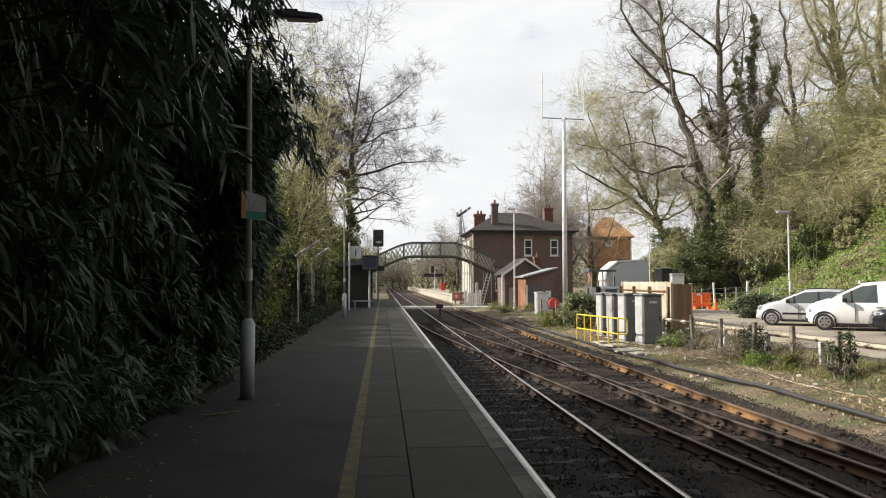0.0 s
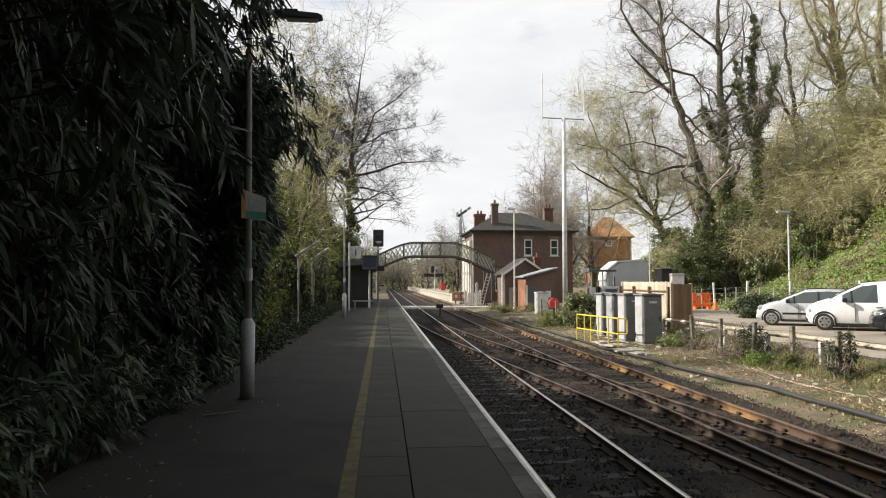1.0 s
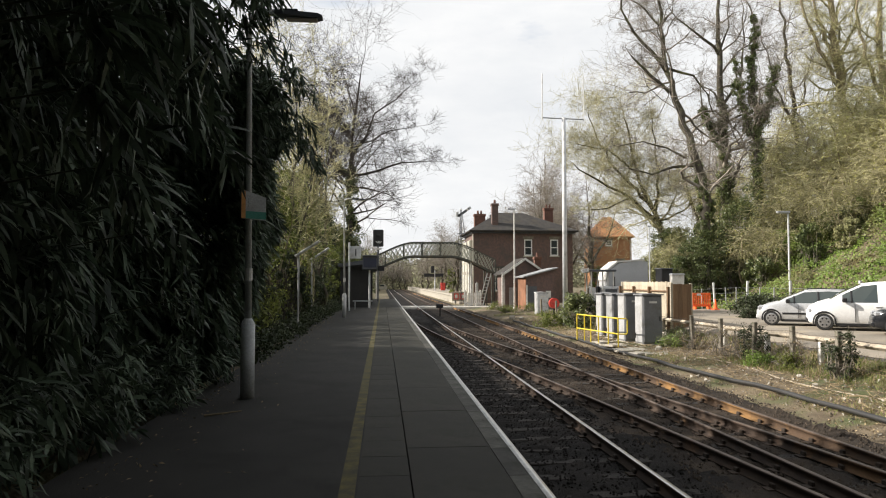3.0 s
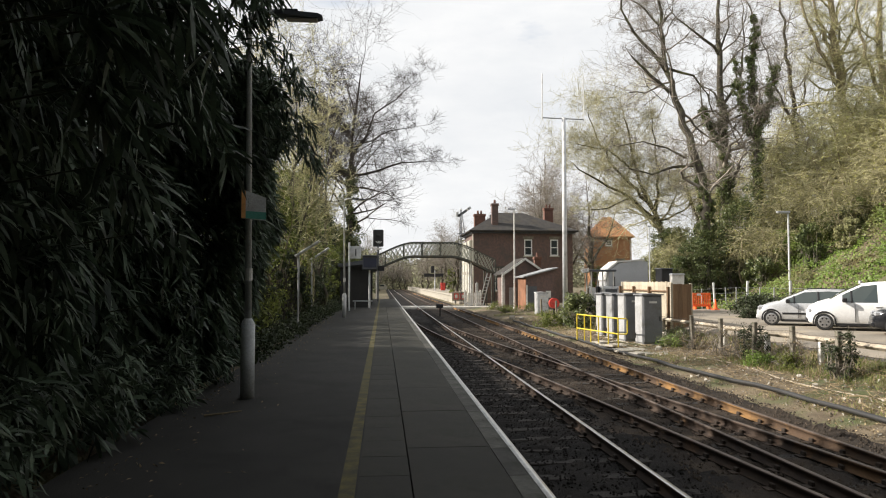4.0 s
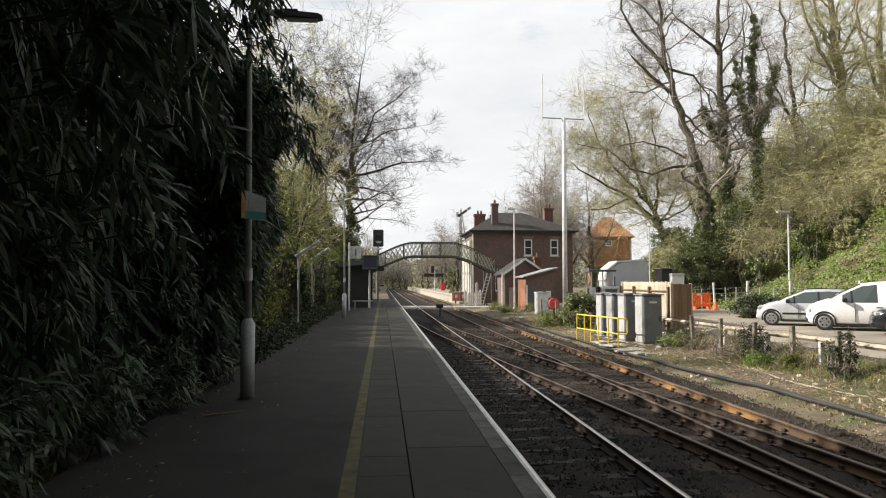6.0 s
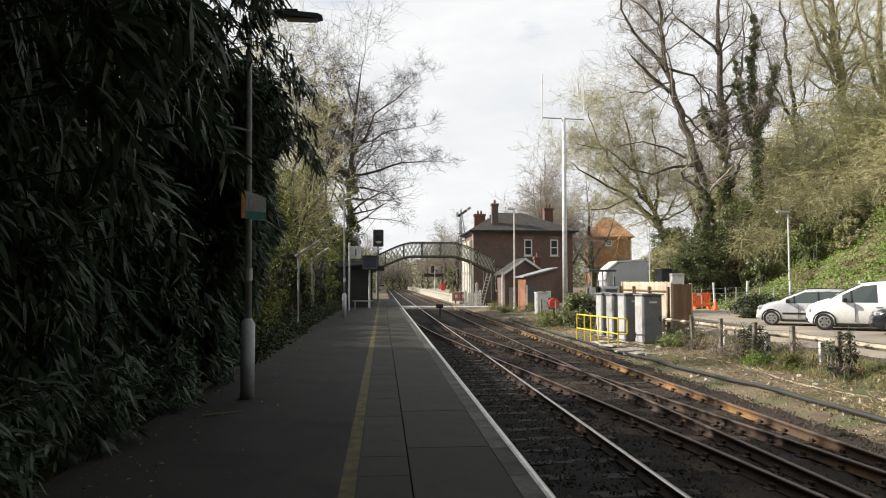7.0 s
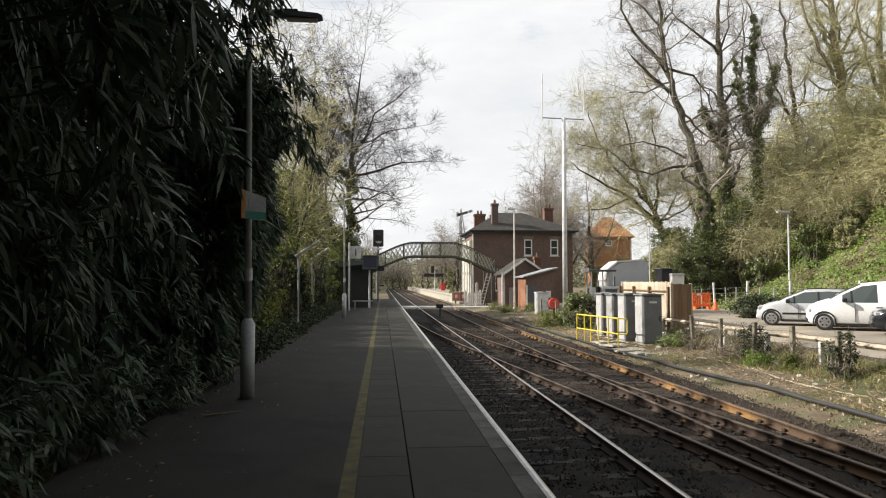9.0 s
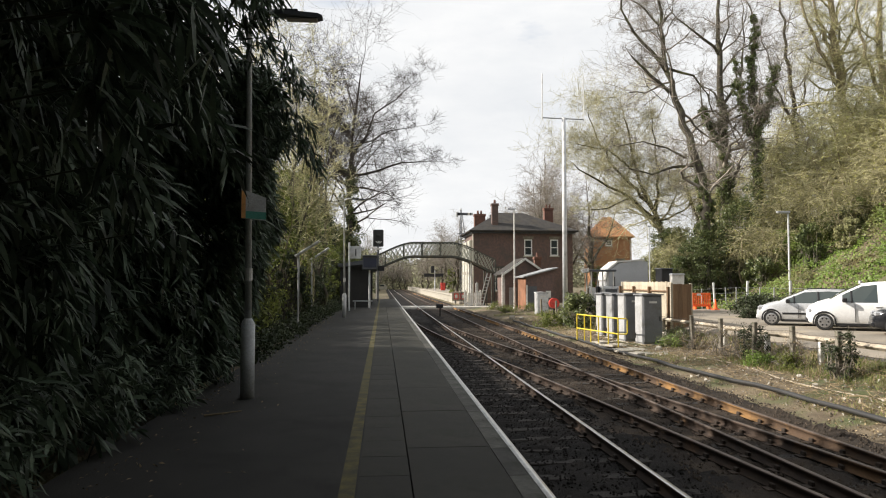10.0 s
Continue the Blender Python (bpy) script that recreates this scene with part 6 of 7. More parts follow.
def build_bank_cover():
    rng = np.random.default_rng(31)
    n = 95000
    x, y = rng.uniform(23, 46, n), rng.uniform(38, 66, n)
    keep = (x - 23) / 24 + rng.normal(0, 0.2, n) + 0.25 * np.sin(y * 0.6) * np.cos(x * 0.5) > 0.12
    x, y = x[keep], y[keep]
    lump = 0.45 + 0.75 * np.sin(x * 0.9 + 2 * np.sin(y * 0.5)) * np.sin(y * 0.8) + 0.4 * np.sin(x * 2.3) * np.sin(y * 2.0)
    z = ground_z(x, y) + np.clip(lump, 0, 1.7) * rng.uniform(0.15, 1.1, len(x)) + 0.05
    me = leaf_cloud("bank_cover", np.stack([x, y, z], 1), np.tile([[-0.5, -0.3, 0.8]], (len(x), 1)), rng.uniform(0.05, 0.115, len(x)), M["bank_leaf"], rng)
    tagged(new("bank_cover", me), "bright green ivy and bramble leaves covering bank", "ground cover", kind="stuff")
    n = 2600
    x, y = rng.uniform(8.9, 12.2, n), 10 + 36 * rng.random(n) ** 1.3
    z = ground_z(x, y) + 0.015
    ang, ln = rng.uniform(0, 6.28, n), rng.uniform(0.1, 0.5, n)
    rows = [(Vector((x[i], y[i], z[i])), Vector((x[i] + math.cos(ang[i]) * ln[i], y[i] + math.sin(ang[i]) * ln[i], z[i] + rng.uniform(0, 0.12))), 0.008, 0.004) for i in range(n)]
    tagged(new("fallen_twigs", limbs_mesh("fallen_twigs", rows, M["dry"])), "dead sticks and stalks scattered over the verge", "twigs", kind="stuff")
    n = 15000
    x, y = rng.uniform(8.2, 12.4, n), 9 + 40 * rng.random(n) ** 1.3
    me = leaf_cloud("leaf_litter", np.stack([x, y, ground_z(x, y) + 0.02], 1), np.tile([[0, 0, 1.0]], (n, 1)), rng.uniform(0.010, 0.030, n), M["dry"], rng)
    tagged(new("leaf_litter", me), "dry brown leaf litter on the verge", "leaf litter", kind="stuff")
    n = 900
    x, y = -2.3 + rng.exponential(0.25, n), rng.uniform(1, 40, n)
    me = leaf_cloud("platform_leaves", np.stack([x, y, np.full(n, 0.012)], 1), np.tile([[0, 0, 2.0]], (n, 1)), rng.uniform(0.01, 0.028, n), M["dry"], rng, 0.35)
    tagged(new("platform_leaves", me), "dead pale leaves fallen along the back of platform", "leaf litter", kind="stuff")
    n = 1600
    c = np.stack([rng.uniform(8.3, 12.0, n), 9 + 36 * rng.random(n) ** 1.2, np.zeros(n)], 1)
    c[:, 2] = ground_z(c[:, 0], c[:, 1]) + 0.02
    p = c[:, None] + rng.normal(0, 1, (n, 4, 3)) * rng.uniform(0.012, 0.04, (n, 1, 1))
    f = ((np.arange(n) * 4)[:, None, None] + np.array([(0, 1, 2), (0, 1, 3), (1, 2, 3), (0, 2, 3)])[None]).reshape(-1, 3)
    tagged(new("verge_rubble", mesh_of("verge_rubble", p, f, M["concrete"])), "pale broken stones scattered over the verge", "stones", kind="stuff")
    # verge grass and dead stems between the track and the fence
    n = 42000
    x, y = rng.uniform(8.6, 12.6, n), 9 + 45 * rng.random(n) ** 1.3
    patch = np.sin(x * 1.7 + 1.3 * np.sin(y * 0.45)) + np.sin(y * 0.8 + x) + 0.55 * (x - 10.2)
    keep = patch + rng.normal(0, 0.5, n) > 0.5
    x, y = x[keep], y[keep]
    z = ground_z(x, y)
    h = rng.uniform(0.04, 0.16, len(x)) + 0.16 * rng.random(len(x)) * (x > 10.2)
    a = rng.uniform(0, 6.28, len(x))
    w = rng.uniform(0.006, 0.012, len(x))
    lean = rng.normal(0, 0.1, (len(x), 2))
    dx, dy = np.cos(a) * w, np.sin(a) * w
    v = np.stack([np.stack([x - dx, y - dy, z], 1), np.stack([x + dx, y + dy, z], 1), np.stack([x + lean[:, 0], y + lean[:, 1], z + h], 1)], 1)
    f = (np.arange(len(x)) * 3)[:, None] + np.array([[0, 1, 2]])
    half = len(x) * 2 // 3
    tagged(new("verge_grass", mesh_of("verge_grass", v[:half], f[:half], M["grass"])), "thin patchy green grass on the verge", "grass", kind="stuff")
    tagged(new("dead_grass", mesh_of("dead_grass", v[half:], f[half:] - half * 3, M["dry"])), "dry straw-coloured dead grass on the verge", "grass", kind="stuff")

def shrub(name, label, x, y, z, w, h, seed, leaf, size, n, twigs=True, stretch=1.0, k=0, stem="twig"):
    """A loose shrub: stems and many small clumps of leaves."""
    rng, nr = random.Random(seed), np.random.default_rng(seed)
    s = thing(name, label, "shrub")
    k = k or max(26, int(9 * w * h))
    cs = []
    for _ in range(k):
        a, t = rng.uniform(0, 6.28), rng.random()
        r = w * math.sqrt(rng.random()) * (0.55 + 0.45 * math.sin(math.pi * min(1, t * 0.9 + 0.1)))
        cs.append((x + r * math.cos(a), y + r * math.sin(a) * stretch, z + h * t))
    p, d = clumps(nr, cs, [rng.uniform(0.12, 0.34) * max(0.7, min(w, 1.6)) for _ in cs], max(3, n // k))
    p[:, 2] = np.maximum(p[:, 2], z + 0.02)
    hang("foliage", leaf_cloud("foliage", p, d + np.array([[0, 0, 0.4]]), nr.uniform(0.6, 1.3, len(p)) * size, M[leaf], nr), s)
    if twigs:
        segs = []
        for c in cs[: min(k, 90)]:
            b = Vector((x + rng.gauss(0, w * 0.25), y + rng.gauss(0, w * 0.25), z - 0.05))
            e = Vector(c)
            m = b.lerp(e, 0.5) + Vector((rng.gauss(0, 0.15), rng.gauss(0, 0.15), 0.1))
            segs += [(b, m, 0.022, 0.014), (m, e, 0.014, 0.006), (e, e + Vector((rng.gauss(0, 0.3), rng.gauss(0, 0.3), rng.uniform(0.1, 0.5))), 0.006, 0.003)]
        hang("stem_tangle", limbs_mesh("stem_tangle", segs, M[stem]), s)
    return s

def build_shrubs():
    g = lambda x, y: float(ground_z(x, y))
    shrub("bush", "dark evergreen bush beside the mast", 10.45, 36.4, g(10.45, 36.4), 0.95, 1.8, 41, "ivy", 0.06, 6000, True, 1.0, 70)
    shrub("bush", "low green bush by the cabinets", 9.3, 38.5, g(9.3, 38.5), 1.0, 0.8, 42, "hedge", 0.05, 1800)
    shrub("round_bush", "clipped green bush in front of the brick house", 27.5, 84, g(27.5, 84), 1.6, 3.2, 43, "hedge", 0.12, 2600)
    shrub("dark_hedge", "black-green clipped hedge beside the parked cars", 19.4, 34.4, g(19.4, 34.4), 1.5, 1.05, 44, "hedge_dark", 0.05, 9000, True, 0.7, 110)
    shrub("dark_hedge", "black-green clipped hedge beside the parked cars", 21.2, 33.5, g(21.2, 33.5), 1.5, 1.1, 45, "hedge_dark", 0.05, 9000, True, 0.7, 110)
    for i, (x, y, w, h, lf) in enumerate([(11.35, 16.5, 0.36, 1.3, "hedge_dark"), (11.35, 20.6, 0.45, 1.05, "hedge_dark"), (11.3, 22.6, 0.75, 1.0, "dry"), (11.2, 21.4, 0.6, 0.8, "dry"), (11.35, 18.5, 0.3, 0.85, "dry"), (11.3, 24.5, 0.6, 0.9, "dry"), (11.2, 18.4, 0.35, 0.5, "hedge"),
                                          (10.9, 19.4, 0.45, 0.38, "bank_leaf"), (11.4, 26.3, 0.6, 0.7, "ivy"), (10.9, 25.6, 0.5, 0.35, "bank_leaf"), (11.9, 14.2, 0.6, 0.4, "hedge")]):
        shrub("ivy_clump", "ragged ivy and weeds round a fence post", x, y, g(x, y) - 0.02, w, h, 50 + i, lf, 0.030 if lf != "dry" else 0.018, 2200 if lf != "dry" else 900)
    for i, (x, y) in enumerate([(12.3, 58), (10.2, 56), (10.2, 62)]):
        shrub("weeds", "low straggling weeds at the foot of the huts", x, y, g(x, y), 1.0, 0.5, 70 + i, "hedge", 0.05, 900)
    # hedge behind the platform
    rng = random.Random(8)
    i = 0
    for y in np.arange(12.5, 60, 2.1):
        h = 4.9 + 1.5 * rng.random()
        lf = "hedge" if rng.random() < 0.7 else "hedge_dark"
        shrub("hedge_shrub", "overgrown leafy shrub behind the platform in dappled light", -3.7 + rng.uniform(-0.2, 0.1), y, -0.1, 1.3, h, 90 + i, lf, 0.05, 5200, True, 1.1, 0, "twig_dark")
        shrub("hedge_shrub", "dense tall shrub at the back of the hedge", -6.0 + rng.uniform(-0.4, 0.4), y + 0.8, 0.3, 1.9, (h + 2.4 if y > 45 else h + 1.6 if y < 14.5 else 2.3 + 0.6 * rng.random()), 130 + i, "hedge_dark", 0.10, 3600, True, 1.2, 0, "twig_dark")
        i += 1
    # Dark-leaved row added to put the shade at the hedge foot into colour.
    for y in np.arange(11.6, 44, 3.6):
        shrub("hedge_shrub", "low shrub darkened for the shade at the hedge foot", -3.05 + rng.uniform(-0.15, 0.1), y, -0.05, 0.6, 1.6 + 0.8 * rng.random(), 240 + i, "hedge_dark", 0.05, 2600, True, 1.3, 0, "twig_dark")
        i += 1
    for y in np.arange(13, 58, 1.5):
        shrub("verge_weeds", "low dark weeds and leaf litter along the platform edge", -2.55, y, 0.0, 0.4, 0.45, 170 + i, "hedge_dark", 0.04, 500, False)
        i += 1

def build_shade_woods():
    """Added woods, mostly out of view, that block sun and sky: on the sun side, behind the viewer and along the rest of
    the bank.
    """
    rng = random.Random(90)
    spots = [(-8.5, y, 3.0, 17.0) for y in range(-22, 8, 4)] + [(-10.5, 13, 2.4, 9.0), (-10.5, 17, 2.4, 8.0)] + [(-12, y, 2.4, 3.0) for y in range(23, 44, 5)] + [(-11, y, 3.0, 11.0) for y in range(48, 66, 4)]
    spots += [(-6.3, y, 1.9, 9.0) for y in range(-12, 11, 3)]
    spots += [(x, -12 + rng.uniform(-2, 2), 2.8, 19.0) for x in range(-6, 24, 4)]
    spots += [(29 + rng.uniform(-2, 3), y, 3.4, 18.0) for y in range(-14, 28, 4)]
    for i, (x, y, w, h) in enumerate(spots):
        shrub("wood_tree", "dense dark added woodland, mostly unseen, shading the station site", x, y, float(ground_z(x, y)) - 0.2, w, h, 400 + i, "hedge_dark", 0.30, 4200 if h < 14 else 7000, True)

def build_left_trees():
    make_tree("platform_tree", "dark bare tree reaching over the platform end",
              [[(-2.9, 60, -0.2, 0.36), (-2.77, 60, 6.33, 0.26), (-2.79, 60, 10.63, 0.2), (-2.61, 60, 12.49, 0.17), (-2.67, 60, 13.97, 0.14), (-2.39, 60, 16.09, 0.11), (-2.07, 60, 18.63, 0.07), (-1.88, 60, 20.2, 0.03)],
               [(-2.62, 60.0, 12.5, 0.12), (-1.4, 59.8, 14.14, 0.1), (-0.73, 59.6, 16.03, 0.08), (1.15, 59.4, 17.25, 0.05), (2.55, 59.2, 18.6, 0.02)],
               [(-2.75, 60.0, 10.6, 0.13), (-0.47, 59.7, 11.05, 0.1), (1.66, 59.4, 11.77, 0.07), (4.0, 59.1, 11.85, 0.025)],
               [(-2.67, 60.0, 13.87, 0.1), (-3.57, 60.3, 15.45, 0.07), (-4.33, 60.6, 17.24, 0.05), (-4.61, 60.9, 19.32, 0.02)],
               [(-2.79, 60.0, 10.48, 0.11), (-4.27, 60.3, 11.73, 0.08), (-5.47, 60.6, 13.99, 0.05), (-6.01, 60.9, 16.78, 0.02)],
               [(-2.75, 60.0, 9.75, 0.09), (-1.09, 59.7, 9.48, 0.06), (0.6, 59.4, 8.97, 0.04), (1.5, 59.1, 7.9, 0.015)],
               [(-2.39, 60.0, 15.9, 0.08), (-3.0, 60.2, 17.91, 0.05), (-3.56, 60.4, 20.0, 0.02)],
               [(-2.62, 60.0, 13.0, 0.08), (0.59, 60.3, 14.69, 0.05), (2.82, 60.6, 15.14, 0.02)]],
              65, 4, 4, 0.30, "bark_dark", "twig_dark", (11.3, 1.7, 15000, 0.09), dens=1.0, wander=0.2, shrink=0.78)
    for i, (x, y, h) in enumerate(((-2.85, 28.0, 9.5), (-2.95, 24.0, 7.0), (-2.7, 33.0, 10.0))):
        make_tree("pale_tree", "slim bare tree with pale mossy stem behind hedge",
                  [[(x, y, -0.1, 0.08), (x + 0.05, y, h * 0.5, 0.06), (x + 0.1, y, h, 0.02)], [(x, y, h * 0.35, 0.035), (x + 0.5, y - 0.4, h * 0.6, 0.025), (x + 0.7, y - 0.5, h * 0.85, 0.015)],
                   [(x, y, h * 0.3, 0.05), (x - 0.6, y, h * 0.55, 0.03), (x - 0.8, y, h * 0.8, 0.012)]], 62 + 10 * i, 4, 3, 0.22, "bark" if i else "bark_tan", "twig_moss", None, dens=0.6)
    for i, (x, y, h) in enumerate(((-3.1, 20.5, 5.6), (-3.0, 27.0, 6.8))):
        make_tree("pale_tree", "thin many-twigged sapling lit by sun in the hedge",
                  [[(x, y, -0.1, 0.05), (x + 0.1, y, h * 0.5, 0.035), (x - 0.05, y, h, 0.012)], [(x, y, h * 0.2, 0.03), (x + 0.5, y - 0.3, h * 0.55, 0.02), (x + 0.6, y - 0.4, h * 0.9, 0.01)],
                   [(x, y, h * 0.2, 0.03), (x - 0.5, y + 0.3, h * 0.5, 0.02), (x - 0.5, y, h * 0.85, 0.01)]], 82 + 10 * i, 4, 3, 0.26, "bark_tan", "twig_moss", None, dens=0.8, wander=0.35)
    make_tree("hedge_tree", "slender bare tree rising from the hedge",
              [[(-4.4, 24, 0, 0.14), (-4.2, 24, 4, 0.1), (-3.6, 24, 8.0, 0.03)], [(-4.3, 24, 2.5, 0.08), (-4.9, 24, 6, 0.05), (-4.4, 24, 9, 0.02)]], 63, 4, 4, 0.3, "bark", "twig_moss", None)
    make_tree("hedge_tree", "bare tree with dark twigs behind the hedge",
              [[(-5.6, 45, 0, 0.3), (-5.4, 45, 6, 0.22), (-4.8, 45, 13, 0.05)], [(-5.5, 45, 5, 0.16), (-3.6, 45, 9, 0.1), (-2.6, 45, 12.5, 0.03)]], 64, 5, 4, 0.3, "bark_dark", "twig_dark", (6, 0.9, 4000, 0.1))

def build_distance():
    proto = make_tree("far_tree", "bare olive-brown tree in the distant woodland",
              [[(0, 0, -0.5, 0.3), (0.2, 0, 4, 0.22), (0, 0, 8.5, 0.06)], [(0.1, 0, 2.5, 0.15), (1.6, 0, 5, 0.1), (2.4, 0, 7.4, 0.04)], [(0.1, 0, 2.5, 0.15), (-1.6, 0, 5, 0.1), (-2.5, 0, 7, 0.04)]],
              71, 4, 4, 0.4, "bark", "twig", None)
    rng = random.Random(14)
    first = True
    for i in range(110):
        x, y = rng.uniform(-24, 34), rng.uniform(150, 290)
        if abs(x - 4.5) < 4.5 and y < 235:
            continue
        s = rng.uniform(0.7, 1.3)
        m = pose(x, y, float(ground_z(x, y)), 0, 0, rng.uniform(0, 360))
        proto.scale = (s, s, s)
        if first:
            proto.matrix_basis, first = m @ Matrix.Scale(s, 4), False
        else:
            copy_thing(proto, m)
    for x, y, s in ((11, 100, 1.05), (26, 98, 1.6), (24, 104, 1.7), (27, 112, 1.7), (44, 90, 1.7), (40, 84, 1.5), (20, 112, 1.3), (50, 100, 2.0), (31, 120, 1.5), (16, 108, 1.1), (29, 96, 1.5), (22.5, 101, 1.5), (28, 118, 2.2), (24.5, 93, 1.2)):
        proto.scale = (s, s, s)
        copy_thing(proto, pose(x, y, float(ground_z(x, y)), 0, 0, rng.uniform(0, 360)))
    nr = np.random.default_rng(77)
    n = 75000
    x, y = nr.uniform(-50, 60, n), nr.uniform(165, 300, n)
    keep = (np.abs(x - 4.5) > 5.5) | (y > 245)
    x, y = x[keep], y[keep]
    z = ground_z(x, y) + nr.random(len(x)) ** 1.4 * (11.0 + 2.5 * np.sin(x * 0.35) + 1.5 * np.sin(x * 0.9 + y * 0.1))
    me = leaf_cloud("far_woodland", np.stack([x, y, z], 1), np.tile([[-0.3, -0.8, 0.5]], (len(x), 1)), nr.uniform(0.25, 0.6, len(x)), M["far_wood"], nr)
    tagged(new("far_woodland", me), "hazy olive woodland and scrub beyond the platforms", "woodland", kind="stuff")
    for i, yy in enumerate(range(66, 150, 6)):
        shrub("far_hedge", "leafy scrub along the line beyond the platform", -5.2 - (yy - 66) * 0.01, yy, -0.4, 2.2, 6.5 + 1.5 * math.sin(yy), 500 + i, "hedge" if i % 3 else "hedge_dark", 0.14, 3200, True, 1.4)
    # pines behind the house roof
    p = thing("pine", "dark rounded pine behind the station house", "tree", pose(24.5, 125, -0.5))
    part("trunk", tubem([(0, 0, 0), (0, 0, 11)], [0.4, 0.15], 8), M["bark_dark"], p)
    cs = [(nr.normal(0, 1.9), nr.normal(0, 1.9), 11.3 + nr.normal(0, 1.1)) for _ in range(60)]
    q, d = clumps(nr, cs, nr.uniform(0.5, 1.0, 60), 60, 0.6)
    hang("crown", leaf_cloud("crown", q, d, nr.uniform(0.12, 0.3, len(q)), M["hedge_dark"], nr), p)
    s = thing("far_signal", "dark bracket signal beyond the footbridge", "railway signal", pose(9.6, 128, -0.1))
    part("post", tubem([(0, 0, 0), (0, 0, 3.8)], 0.12, 6), M["galv_pale"], s)
    part("bracket", boxm(-2.0, 1.6, -0.1, 0.1, 2.6, 3.2, 0.03), M["black"], s)
    part("head", boxm(-0.7, -0.1, -0.15, 0.15, 3.3, 4.6, 0.05), M["black"], s)
    c = thing("parked_vehicle", "pale vehicle parked by the far end of line", "car", pose(-0.5, 210, -1.0))
    part("body", prismm([(-1.7, 0.3), (1.9, 0.3), (1.9, 1.3), (1.2, 1.9), (-1.2, 1.9), (-1.7, 1.2)], "y", 0, 2), M["cream"], c)
    part("windscreen", boxm(-1.0, 1.0, -0.03, 0.0, 1.25, 1.75), M["glass"], c)
    r = thing("red_box", "red box on the far platform", "box", pose(11.3, 130, 0))
    part("body", boxm(-0.4, 0.4, -0.4, 0.4, -0.02, 1.3, 0.03), M["red"], r)
    part("lid", boxm(-0.45, 0.45, -0.45, 0.45, 1.304, 1.4, 0.02), M["red"], r)
    shrub("conical_bush", "yellow-green conical bush on the far platform", 10.3, 101, 0, 1.0, 3.6, 201, "hedge", 0.12, 2500)

# ---------------------------------------------------------------- bamboo
def bamboo_face(y, z):
    return -2.55 + 0.96 * sstep((z - 1.8) / 2.2) - 0.5 * sstep((z - 6) / 2.5) + 0.14 * np.sin(y * 2.1 + z * 1.3) + 0.1 * np.sin(z * 3.1 - y)

def bamboo_leaves(anchors, ways, rng, per=7, size=0.2):
    """Fans of long narrow blades that hang from each anchor."""
    n = len(anchors)
    a = np.repeat(anchors, per, axis=0)
    w = np.repeat(ways, per, axis=0)
    d = w + rng.normal(0, 0.5, w.shape)
    d /= np.linalg.norm(d, axis=1, keepdims=True)
    a = a + np.repeat(ways, per, axis=0) * rng.uniform(-0.16, 0.04, (n * per, 1))
    side = np.cross(d, rng.normal(0, 1, d.shape) * 0.5 + np.array([[0, 0, 1.0]]))
    side /= np.linalg.norm(side, axis=1, keepdims=True) + 1e-9
    ln = size * rng.uniform(0.55, 1.25, (n * per, 1))
    wd = ln * rng.uniform(0.065, 0.12, ln.shape)
    down = np.array([[0, 0, -1.0]])
    p1 = a + d * ln * 0.35 + down * ln * 0.03
    p2 = a + d * ln * 0.72 + down * ln * 0.13
    tip = a + d * ln + down * ln * 0.28
    v = np.stack([a, p1 - side * wd, p1 + side * wd, p2 - side * wd * 0.75, p2 + side * wd * 0.75, tip], axis=1)
    tri = np.array([(0, 2, 1), (1, 2, 4), (1, 4, 3), (3, 4, 5)])
    f = ((np.arange(n * per) * 6)[:, None, None] + tri[None]).reshape(-1, 3)
    return v, f

